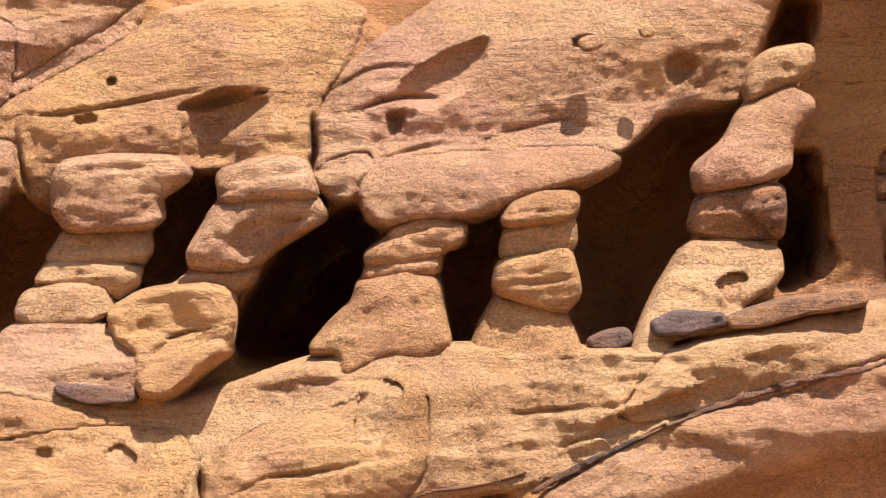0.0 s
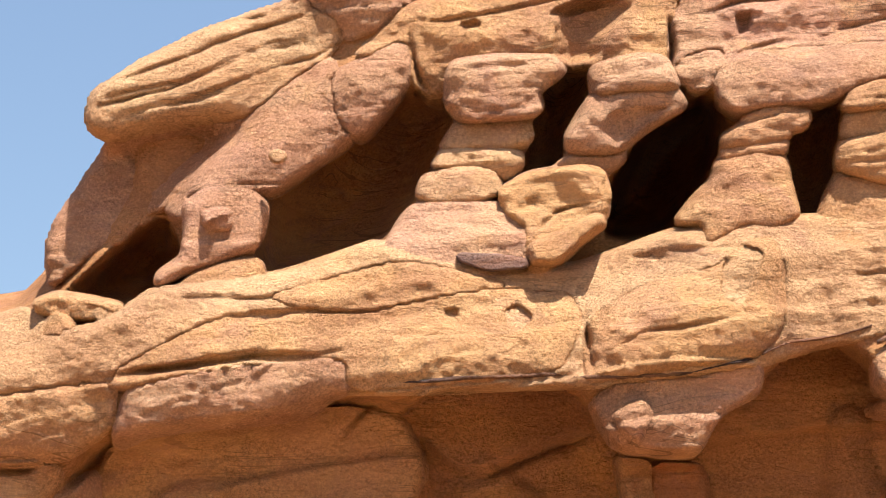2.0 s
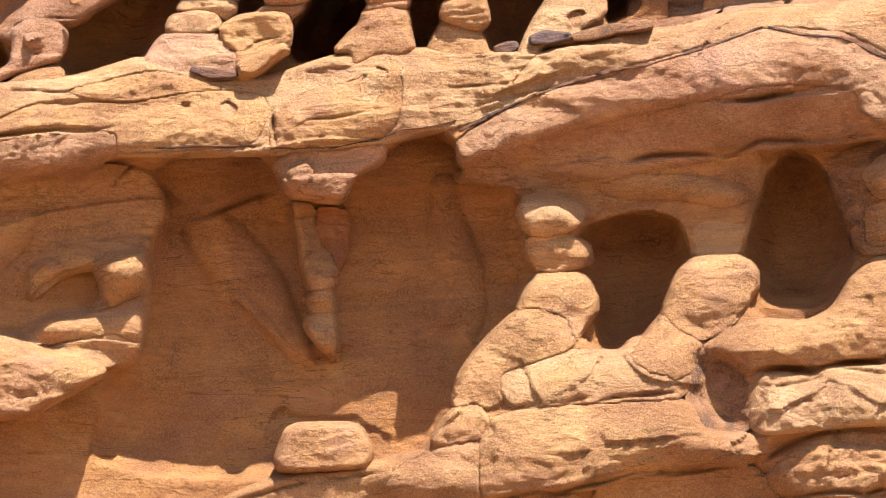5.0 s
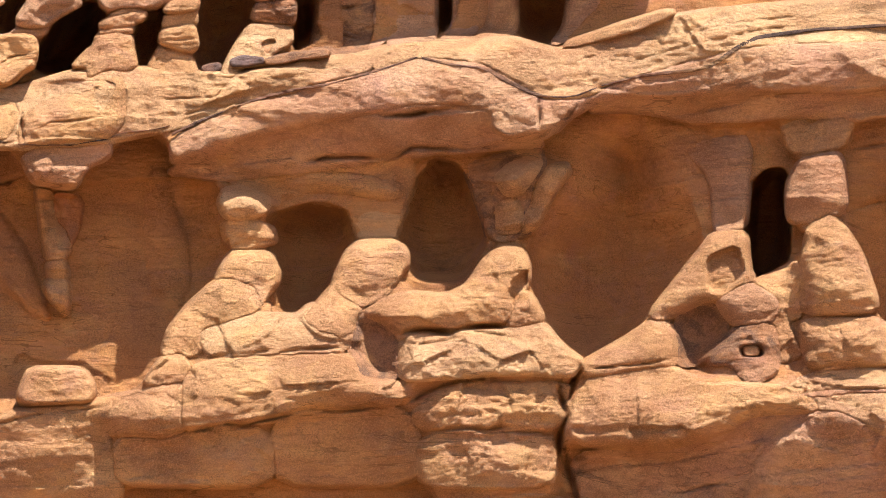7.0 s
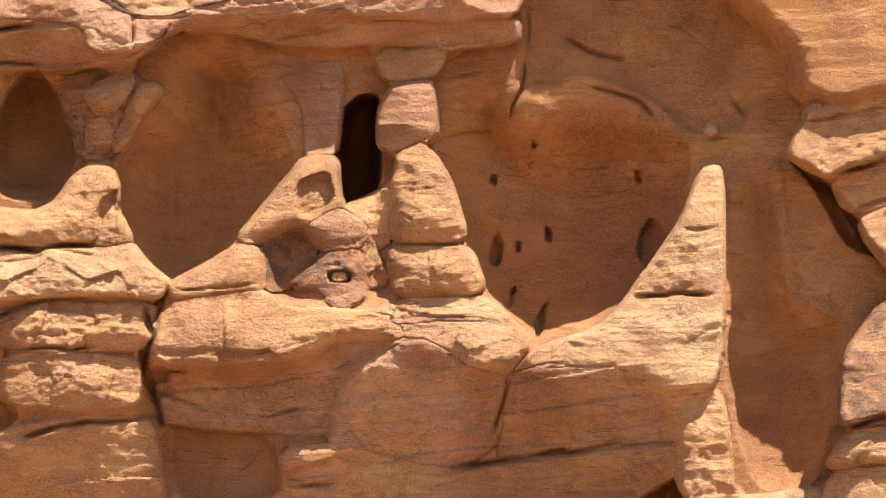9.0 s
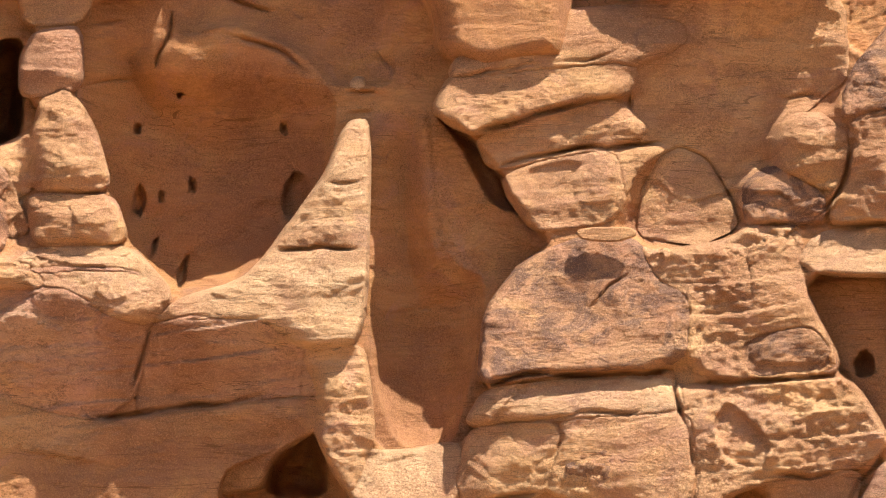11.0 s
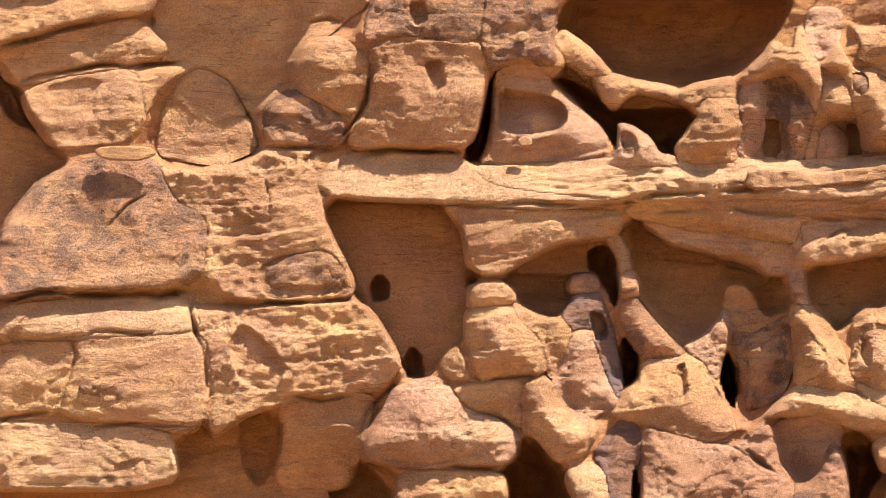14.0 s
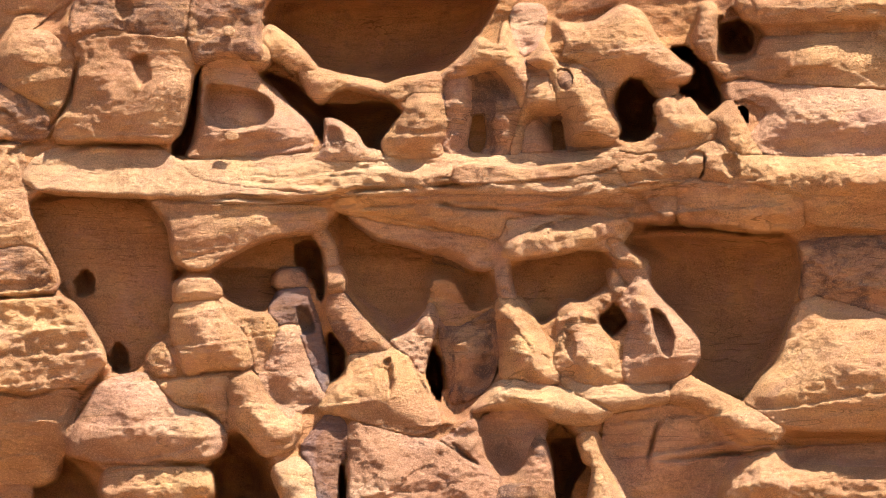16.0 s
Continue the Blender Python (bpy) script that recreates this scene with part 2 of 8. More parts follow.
def rock_mesh(outline, front, back, rim, rise=0.0, slant=0.0, step=0.03, rough=1.0, dents=(), cracks=(), closed=False, crisp=2, bulge=0.0, grow=0.028, tall=0.0, edge=0.0, shared=False, filled=False, hug=0.0):
    """A rock face inside an outline (u, v): rounded rim, front at depth d, sides running in to the back.
    edge: a rim that steps in by that much alone. shared: the rock grows out of the cliff and joins its neighbours. hug: a thin bed that lies on the joined surface.
    rise and slant: how fast the face comes forward with v and with u. dents: (outline, depth, rim); cracks: (line, width, depth)."""
    SEED[0] += 1
    line = rounded_line(outline, crisp)
    wob = 0.012 * grainy(line[:, 0] * 9, line[:, 1] * 9, np.full(len(line), SEED[0] * 3.3))
    line = line + np.stack([wob, np.roll(wob, 3)], 1)
    ahead = np.roll(line, -1, 0) - np.roll(line, 1, 0)
    side = np.stack([ahead[:, 1], -ahead[:, 0]], 1) / (np.linalg.norm(ahead, axis=1)[:, None] + 1e-9)
    area = (line[:, 0] * np.roll(line[:, 1], -1) - np.roll(line[:, 0], -1) * line[:, 1]).sum()
    line = line + side * grow * (1 if area > 0 else -1)
    line[:, 1] += tall * np.clip((line[:, 1] - line[:, 1].mean()) / (0.3 * np.ptp(line[:, 1]) + 1e-6), -1, 1)
    (u0, v0), (u1, v1) = line.min(0) - 1.5 * step, line.max(0) + 1.5 * step
    nu, nv = max(int((u1 - u0) / step), 4), max(int((v1 - v0) / step), 4)
    u, v = np.meshgrid(np.linspace(u0, u1, nu), np.linspace(v0, v1, nv))
    dist, nx, ny = to_outline(u, v, line)
    out = dist <= 0
    u, v = np.where(out, nx, u), np.where(out, ny, v)
    inner = np.clip(dist, 0, None)
    k = np.clip(inner / (rim * (0.8 if edge == 0 else 0.5)), 0, 1)
    k = np.sqrt(np.clip(1 - (1 - k) ** 2, 0, 1))
    mu, mv = line.mean(0)
    face = front + rise * (v - mv) + slant * (u - mu) + weather(u, v, 1 if edge else SEED[0], rough)
    if shared:
        face = at("joined", u, v) - 0.05 * (1 - at("mine", u, v)) + weather(u, v, 1, rough)
        k, edge = np.clip(inner / 0.03, 0, 1), 0.024 * np.clip(0.1 + 1.5 * grainy(u * 0.9, v * 0.9, u * 0 + 77), 0.05, 1)
    elif hug:
        face, edge = at("joined", u, v) + weather(u, v, 1) + hug, 0.03
    elif bulge:
        big = np.clip(inner / max(inner.max(), 1e-6), 0, 1)
        face = face + bulge * np.sqrt(1 - (1 - big) ** 2)
    for pts, depth, soft, *easy in dents:
        pl = rounded_line(pts, 2)
        a, b = pl.min(0) - 0.1, pl.max(0) + 0.1
        w = np.where((u > a[0]) & (u < b[0]) & (v > a[1]) & (v < b[1]))
        dd, _, _ = to_outline(u[w], v[w], pl)
        if easy:
            high = np.clip((v[w] - pl[:, 1].mean()) / (0.5 * np.ptp(pl[:, 1])) + 0.6, 0, 1)
            q, q2 = np.clip(dd / soft, 0, 1), np.clip(dd / easy[0], 0, 1)
            q2 = q2 * q2 * (3 - 2 * q2)
            face[w] += depth * (np.sqrt(1 - (1 - q) ** 2) * (1 - high) + q2 * high)
        else:
            q = np.clip(dd / soft, 0, 1)
            face[w] += depth * np.sqrt(np.clip(1 - (1 - q) ** 2, 0, 1))
    if filled:
        face = np.maximum(face, at("fill", u, v) + weather(u, v, 1))
    for pts, width, depth in list(cracks) + (SEAMS if shared or filled else []):
        pl = rounded_line(pts, 2, False)
        pl = pl + 0.045 * np.stack([grainy(pl[:, 0] * 4, pl[:, 1] * 4, pl[:, 0] * 0 + 1), grainy(pl[:, 0] * 4, pl[:, 1] * 4, pl[:, 0] * 0 + 8)], 1)
        a, b = pl.min(0) - 4 * width, pl.max(0) + 4 * width
        w = np.where((u > a[0]) & (u < b[0]) & (v > a[1]) & (v < b[1]))
        if not len(w[0]):
            continue
        dd, _, _ = to_outline(u[w], v[w], pl, False)
        ends = np.minimum(np.hypot(u[w] - pl[0, 0], v[w] - pl[0, 1]), np.hypot(u[w] - pl[-1, 0], v[w] - pl[-1, 1]))
        fade = np.clip(ends / 0.25, 0.15, 1) * np.clip(0.75 + 0.8 * grainy(u[w] * 3, v[w] * 3, u[w] * 0 + 19), 0.15, 1)
        face[w] -= fade * depth * np.exp(-(dd / (0.9 * width)) ** 2)
    if shared:
        face = face - 0.3 * out * at("open", u, v)
    d = face - edge * (1 - k) if shared or edge else back + (face - back) * k
    keep = ~out
    quad = keep[:-1, :-1] | keep[1:, :-1] | keep[:-1, 1:] | keep[1:, 1:]
    idx = np.arange(nu * nv).reshape(nv, nu)
    f = np.stack([idx[:-1, :-1], idx[:-1, 1:], idx[1:, 1:], idx[1:, :-1]], -1)[quad]
    used = np.unique(f)
    remap = np.zeros(nu * nv, np.int64)
    remap[used] = np.arange(len(used))
    f = remap[f]
    pts = on_cliff(u.ravel()[used], v.ravel()[used], d.ravel()[used])
    if closed:
        rear = 2 * back - d.ravel()[used]
        rear = back + (rear - back) * 0.6
        more = on_cliff(u.ravel()[used], v.ravel()[used], rear)
        f = np.concatenate([f, f[:, ::-1] + len(pts)])
        pts = np.concatenate([pts, more])
    return pts, f


def thing(name, label, category, u, v, d=0.0, group="", kind=""):
    ob = new(name)
    ob.empty_display_size = 0.2
    ob.location = on_cliff(np.array(u), np.array(v), np.array(d))
    return tagged(ob, label, category, group, kind)


FIELD = {}
WAITING = []
CORE = []
CELL = 0.02


def spread(a, across, along=0.0):
    """Gaussian blur of a grid, in metres, up and down and along the beds."""
    for axis, sigma in ((0, across), (1, along or across)):
        r = int(3 * sigma / CELL) + 1
        k = np.exp(-0.5 * (np.arange(-r, r + 1) * CELL / sigma) ** 2)
        k /= k.sum()
        wide = np.pad(a, [(r, r) if i == axis else (0, 0) for i in (0, 1)], mode="edge")
        a = sum(w * (wide[i:i + a.shape[0]] if axis == 0 else wide[:, i:i + a.shape[1]]) for i, w in enumerate(k))
    return a


def own_face(u, v, line, front, rise, slant, bulge, dist):
    big = np.clip(dist / max(dist.max(), 1e-6), 0, 1)
    return front + rise * (v - line[:, 1].mean()) + slant * (u - line[:, 0].mean()) + bulge * big * (1.35 - 0.35 * big)


def at(name, u, v):
    """Value of a shared grid at u, v."""
    g, (u0, v0) = FIELD[name], FIELD["origin"]
    x = np.clip((u - u0) / CELL, 0, g.shape[1] - 1.001)
    y = np.clip((v - v0) / CELL, 0, g.shape[0] - 1.001)
    i, j = x.astype(int), y.astype(int)
    x, y = x - i, y - j
    return (g[j, i] * (1 - x) + g[j, i + 1] * x) * (1 - y) + (g[j + 1, i] * (1 - x) + g[j + 1, i + 1] * x) * y


def settle():
    """Joins all the rocks that grow out of the cliff into one weathered surface, then builds each of them."""
    lines = [rounded_line(w[0], 2) for w in WAITING]
    low, high = np.concatenate(lines).min(0) - 0.6, np.concatenate(lines).max(0) + 0.6
    u, v = np.meshgrid(np.arange(low[0], high[0], CELL), np.arange(low[1], high[1], CELL))
    top, owner = np.full(u.shape, -9.0), np.full(u.shape, -1)
    for turn, (line, w) in enumerate(zip(lines, WAITING)):
        (i0, j0), (i1, j1) = ((line.min(0) - low) / CELL).astype(int) - 2, ((line.max(0) - low) / CELL).astype(int) + 3
        win = (slice(j0, j1), slice(i0, i1))
        dist, _, _ = to_outline(u[win], v[win], line)
        own = own_face(u[win], v[win], line, *w[1], np.clip(dist, 0, None))
        first = (dist > -0.01) & (own > top[win])
        top[win], owner[win] = np.where(first, own, top[win]), np.where(first, turn, owner[win])
    solid = (top > -8).astype(float)
    # narrow gaps between neighbours close up
    wide = solid > 0
    for turn in range(18):
        p = np.pad(wide, 1, mode="edge")
        if turn < 9:
            wide = p[1:-1, 1:-1] | p[2:, 1:-1] | p[:-2, 1:-1] | p[1:-1, 2:] | p[1:-1, :-2]
        else:
            wide = p[1:-1, 1:-1] & p[2:, 1:-1] & p[:-2, 1:-1] & p[1:-1, 2:] & p[1:-1, :-2]
    cover = top > -8
    for pts, depth, *_ in HOLLOWS:
        if depth <= -0.5:
            line = rounded_line(pts, 1)
            (i0, j0), (i1, j1) = ((line.min(0) - low) / CELL).astype(int), ((line.max(0) - low) / CELL).astype(int) + 1
            win = (slice(max(j0, 0), max(j1, 0)), slice(max(i0, 0), max(i1, 0)))
            if u[win].size:
                dist, _, _ = to_outline(u[win], v[win], line)
                wide[win] &= (dist < 0.04) | cover[win]
    solid = (wide | cover).astype(float)
    part = spread(np.where(cover, top, 0.0), 0.07, 0.11) / np.maximum(spread(cover.astype(float), 0.07, 0.11), 1e-4)
    sharp = spread(np.where(cover, top, 0.0), 0.07) / np.maximum(spread(cover.astype(float), 0.07), 1e-4)
    part = part + (sharp - part) * np.clip((u - 6.0) / 1.5, 0, 1)
    inside = np.clip((spread(solid, 0.055) - 0.48) * 2.1, 0, 1)
    drop = 0.24 * (1 - np.sqrt(1 - (1 - inside) ** 2))
    behind, deep = part - drop, cover
    for _ in range(2):
        p = np.pad(deep, 1, mode="edge")
        deep = p[1:-1, 1:-1] & p[2:, 1:-1] & p[:-2, 1:-1] & p[1:-1, 2:] & p[1:-1, :-2]
        p = np.pad(behind, 1, mode="edge")
        behind = np.minimum.reduce([behind, p[2:, 1:-1], p[:-2, 1:-1], p[1:-1, 2:], p[1:-1, :-2]])
    FIELD.update(origin=low, top=part, joined=part - drop, open=1 - inside,
                 fill=np.where(solid > 0, np.where(deep, behind - 0.6, behind - 0.05), -3.0))
    for turn, (_, _, build) in enumerate(WAITING):
        FIELD["mine"] = (owner == turn).astype(np.float32)
        build()


def swell(more):
    """How far a rock that grows out of the cliff domes forward: boulders and columns more than blocks."""
    edge = more.get("edge", 0.0)
    return more.get("bulge", 0.0) if edge < 0.16 else max(more.get("bulge", 0.0), edge)


def block(parent, name, outline, front, back, rim, material, label="", fill=0.0, core=False, **more):
    """A part of a rock formation. core: it is carried by the one solid shaft behind a pillar's layers."""
    if core:
        CORE.append((outline, front, more.get("rise", 0.0)))

    def build():
        pts, f = rock_mesh(outline, front, back, rim, shared=fill > 0, **more)
        return link(name, pts, f, material, parent, label)
    if not fill:
        return build()
    WAITING.append((outline, (front, more.get("rise", 0.0), more.get("slant", 0.0), swell(more)), build))


def stone(name, label, category, outline, front, back, rim, material, group="", kind="", fill=0.0, **more):
    """A rock that is one piece."""
    def build():
        pts, f = rock_mesh(outline, front, back, rim, shared=fill > 0, **more)
        return tagged(link(name, pts, f, material), label, category, group, kind)
    if not fill:
        return build()
    WAITING.append((outline, (front, more.get("rise", 0.0), more.get("slant", 0.0), swell(more)), build))


def shaft(parent, material, thick=0.6, step=0.022):
    """The solid rock that joins the layers of a pillar: all their outlines as one body, a little behind their faces."""
    pad = 0.035
    lines = [rounded_line(o, 2) for o, _, _ in CORE]
    low, high = np.concatenate(lines).min(0) - 0.08, np.concatenate(lines).max(0) + 0.08
    nu, nv = int((high[0] - low[0]) / step), int((high[1] - low[1]) / step)
    u, v = np.meshgrid(np.linspace(low[0], high[0], nu), np.linspace(low[1], high[1], nv))
    best, bu, bv = np.full(u.shape, -9.0), u.copy(), v.copy()
    total, weight = np.zeros_like(u), np.full(u.shape, 1e-9)
    for line, (_, front, rise) in zip(lines, CORE):
        dist, nx, ny = to_outline(u, v, line)
        gap = np.maximum(np.abs(dist), 1e-6)
        sx, sy = nx + (u - nx) / gap * pad, ny + (v - ny) / gap * pad
        near = dist > best
        best, bu, bv = np.where(near, dist, best), np.where(near, sx, bu), np.where(near, sy, bv)
        w = np.exp(np.clip(dist, -0.3, 0.3) * 30)
        total += w * (front + rise * (v - line[:, 1].mean()))
        weight += w
    best = best + pad
    out = best <= 0
    u, v = np.where(out, bu, u), np.where(out, bv, v)
    k = np.clip(best / 0.14, 0, 1)
    k = np.sqrt(1 - (1 - k) ** 2)
    face = total / weight - 0.045 + 0.8 * weather(u, v, 1)
    mid = total / weight - thick * 0.5
    d = mid + (face - mid) * k
    rear = mid - thick * 0.5 * k
    keep = ~out
    quad = keep[:-1, :-1] | keep[1:, :-1] | keep[:-1, 1:] | keep[1:, 1:]
    idx = np.arange(nu * nv).reshape(nv, nu)
    f = np.stack([idx[:-1, :-1], idx[:-1, 1:], idx[1:, 1:], idx[1:, :-1]], -1)[quad]
    used = np.unique(f)
    remap = np.zeros(nu * nv, np.int64)
    remap[used] = np.arange(len(used))
    f = remap[f]
    uu, vv = u.ravel()[used], v.ravel()[used]
    pts = np.concatenate([on_cliff(uu, vv, d.ravel()[used]), on_cliff(uu, vv, rear.ravel()[used])])
    CORE.clear()
    return link("core", pts, np.concatenate([f, f[:, ::-1] + len(uu)]), material, parent)


# ---- cliff ----
HOLLOWS = []
JOINTS = []
HOLLOWS.append(([(-15.383, 10.974), (-14.687, 11.582), (-14.540, 11.275), (-14.713, 10.973), (-15.028, 10.861)], -1.2, 0.4))
HOLLOWS.append(([(-14.009, 11.675), (-13.470, 12.119), (-13.106, 12.431), (-12.707, 12.346), (-12.746, 12.071), (-12.966, 11.684), (-13.255, 11.303), (-13.541, 11.153), (-14.004, 11.044), (-14.095, 11.272)], -0.9, 0.5))
HOLLOWS.append(([(-12.178, 12.421), (-12.044, 12.569), (-11.807, 12.642), (-11.806, 12.456), (-11.922, 12.199), (-11.971, 12.017), (-12.003, 11.799), (-12.321, 11.765), (-12.307, 11.982), (-12.243, 12.164), (-12.193, 12.274)], -0.6, 0.3))
HOLLOWS.append(([(-11.263, 12.248), (-10.957, 12.392), (-10.856, 12.262), (-10.892, 11.933), (-11.029, 11.645), (-11.264, 11.362), (-11.665, 11.313), (-11.783, 11.510), (-11.634, 11.796), (-11.432, 12.122)], -2.6, 0.3))
HOLLOWS.append(([(-10.415, 12.255), (-10.075, 12.286), (-10.116, 11.921), (-10.153, 11.740), (-10.243, 11.454), (-10.462, 11.351), (-10.508, 11.638), (-10.539, 11.892)], -0.5, 0.3))
HOLLOWS.append(([(-9.419, 12.680), (-9.034, 12.970), (-8.641, 12.996), (-8.611, 12.882), (-8.878, 12.591), (-8.884, 12.443), (-8.931, 12.076), (-9.072, 11.898), (-9.250, 11.613), (-9.357, 11.401), (-9.626, 11.336), (-9.785, 11.661), (-9.714, 11.840), (-9.721, 12.205), (-9.665, 12.407)], -1.2, 0.5))
HOLLOWS.append(([(-8.463, 12.393), (-8.173, 12.440), (-8.170, 12.164), (-8.234, 11.874), (-8.510, 11.702)], -0.7, 0.3))
HOLLOWS.append(([(-8.464, 13.524), (-8.317, 13.751), (-8.148, 13.667), (-8.159, 13.437), (-8.233, 13.325), (-8.508, 13.296)], -1, 0.3))
HOLLOWS.append(([(-7.865, 12.672), (-7.412, 12.678), (-7.464, 11.977), (-7.605, 11.667), (-7.835, 11.703)], -1.5, 0.3))
HOLLOWS.append(([(-6.713, 12.683), (-6.353, 12.685), (-6.423, 12.140), (-6.674, 11.868)], -1.5, 0.3))
HOLLOWS.append(([(-5.669, 12.685), (-4.518, 12.679), (-4.591, 12.368), (-4.987, 11.944), (-5.203, 11.791), (-5.633, 11.870)], -1.4, 0.4))
HOLLOWS.append(([(-8.513, 12.662), (-8.189, 12.667), (-8.184, 12.201), (-8.109, 11.892), (-8.501, 11.693)], -1, 0.3))
HOLLOWS.append(([(-13.041, 10.048), (-12.694, 9.697), (-11.988, 9.980), (-11.661, 9.924), (-11.052, 9.910), (-10.302, 9.989), (-9.417, 9.961), (-9.310, 9.175), (-9.134, 8.976), (-9.575, 8.319), (-9.919, 7.715), (-10.313, 6.888), (-13.730, 6.952), (-13.542, 8.023), (-13.266, 8.113), (-13.191, 8.877)], -0.4, 0.45))
HOLLOWS.append(([(-8.794, 9.529), (-8.158, 9.724), (-7.766, 9.617), (-7.642, 9.245), (-7.795, 8.873), (-8.073, 8.354), (-8.565, 8.202), (-8.714, 8.788)], -1, 0.35))
HOLLOWS.append(([(-6.986, 9.923), (-6.667, 10.340), (-6.346, 10.228), (-6.024, 9.552), (-5.988, 9.180), (-6.306, 8.661), (-6.872, 8.658), (-7.123, 9.027), (-7.125, 9.398)], -1.1, 0.4))
HOLLOWS.append(([(-5.526, 9.180), (-5.028, 9.926), (-4.919, 10.681), (-4.454, 10.982), (-3.956, 10.939), (-3.603, 10.518), (-3.502, 9.914), (-3.296, 9.241), (-3.406, 8.799), (-3.904, 8.215), (-4.400, 7.780), (-4.788, 7.564), (-5.245, 8.001), (-5.456, 8.588)], -1.15, 0.6, 1.1))
HOLLOWS.append(([(-2.760, 9.904), (-2.474, 10.162), (-2.228, 10.120), (-2.202, 9.448), (-2.210, 8.931), (-2.565, 8.605), (-2.773, 8.791), (-2.822, 9.384)], -2.2, 0.2))
HOLLOWS.append(([(-1.547, 10.282), (-0.981, 10.550), (-0.448, 10.440), (-0.375, 10.065), (0.652, 10.291), (1.217, 9.989), (1.674, 9.466), (1.531, 8.437), (1.214, 7.782), (0.583, 7.097), (-0.326, 6.806), (-0.961, 7.414), (-1.319, 8.283), (-1.539, 9.312)], -1.3, 0.5, 1.5))
HOLLOWS.append(([(-0.825, 8.214), (-0.755, 8.361), (-0.670, 8.142), (-0.753, 7.886), (-0.859, 7.995)], -0.22, 0.05))
HOLLOWS.append(([(-0.529, 8.252), (-0.459, 8.231), (-0.458, 8.085), (-0.529, 8.106)], -0.22, 0.05))
HOLLOWS.append(([(-0.157, 8.437), (-0.079, 8.400), (-0.079, 8.203), (-0.163, 8.254)], -0.22, 0.05))
HOLLOWS.append(([(-0.292, 6.986), (-0.258, 7.274), (-0.132, 7.491), (-0.152, 7.202), (-0.222, 6.986)], -0.22, 0.05))
HOLLOWS.append(([(-0.644, 7.344), (-0.575, 7.633), (-0.505, 7.670), (-0.574, 7.416)], -0.22, 0.05))
HOLLOWS.append(([(1.004, 8.292), (1.145, 8.548), (1.299, 8.437), (1.319, 8.146), (1.144, 7.855), (1.004, 8.000)], -0.22, 0.05))
HOLLOWS.append(([(-0.866, 9.096), (-0.760, 9.096), (-0.759, 8.948), (-0.851, 8.963)], -0.22, 0.05))
HOLLOWS.append(([(-0.338, 9.543), (-0.267, 9.543), (-0.267, 9.454), (-0.337, 9.454)], -0.22, 0.05))
HOLLOWS.append(([(0.969, 9.173), (1.047, 9.173), (1.047, 8.989), (0.969, 9.011)], -0.22, 0.05))
HOLLOWS.append(([(2.095, 9.241), (2.411, 9.386), (2.901, 9.233), (3.025, 7.414), (3.543, 7.195), (3.394, 6.131), (3.143, 5.081), (2.454, 5.081), (2.114, 5.993), (2.052, 7.563)], -0.6, 0.7, 0.9))
HOLLOWS.append(([(2.832, 9.345), (3.178, 9.046), (3.528, 9.152), (3.870, 8.635), (4.056, 7.979), (3.587, 8.130), (3.177, 8.936)], -0.4, 0.15))
HOLLOWS.append(([(0.932, 4.938), (1.418, 5.359), (1.590, 5.080), (1.623, 4.455), (0.862, 4.452)], -0.8, 0.2))
HOLLOWS.append(([(-4.784, 5.899), (-3.812, 5.986), (-3.457, 5.532), (-3.378, 4.973), (-4.622, 4.816)], -0.35, 0.25))
HOLLOWS.append(([(5.154, 7.926), (5.527, 8.693), (5.909, 8.882), (6.296, 8.705), (6.585, 7.911), (6.555, 7.551), (5.371, 7.462)], -0.15, 0.35))
HOLLOWS.append(([(0.274, 4.747), (1.079, 5.042), (1.411, 5.362), (1.701, 4.781), (1.989, 4.238), (2.008, 3.556), (0.315, 3.522)], -0.9, 0.3))
HOLLOWS.append(([(9.143, 7.707), (9.288, 8.467), (9.513, 8.905), (9.723, 8.944), (9.523, 7.964), (9.422, 7.711)], -1.3, 0.25))
HOLLOWS.append(([(10.243, 9.424), (10.449, 9.940), (13.313, 9.940), (12.966, 9.283), (12.549, 8.848), (11.854, 8.666), (11.016, 8.773), (10.595, 9.061)], -1.5, 0.4))
HOLLOWS.append(([(10.247, 8.876), (10.668, 8.734), (11.019, 8.410), (11.924, 8.485), (12.064, 8.269), (11.788, 7.764), (11.162, 7.762), (10.811, 8.192)], -1.2, 0.3))
HOLLOWS.append(([(7.345, 7.177), (8.940, 7.275), (9.294, 6.745), (9.231, 6.178), (9.341, 5.617), (9.038, 4.985), (8.416, 4.977), (7.846, 6.159), (7.351, 6.786)], 0.12, 0.3))
HOLLOWS.append(([(8.019, 6.161), (8.154, 6.340), (8.295, 6.201), (8.263, 5.989), (8.056, 5.951)], -0.5, 0.1))
HOLLOWS.append(([(8.448, 5.186), (8.548, 5.432), (8.688, 5.329), (8.726, 5.051), (8.485, 5.013)], -0.5, 0.1))
HOLLOWS.append(([(7.425, 6.504), (8.562, 4.425), (8.968, 5.054), (9.250, 4.502), (9.669, 4.093), (10.290, 3.961), (10.434, 3.279), (9.815, 3.273), (9.254, 4.226)], -0.4, 0.3))
HOLLOWS.append(([(7.576, 3.725), (7.878, 4.106), (8.297, 3.734), (8.510, 3.258), (7.549, 3.247)], -0.7, 0.2))
HOLLOWS.append(([(6.461, 4.671), (6.767, 4.780), (6.945, 4.471), (6.921, 3.921), (6.721, 3.645), (6.510, 3.915)], -0.2, 0.2))
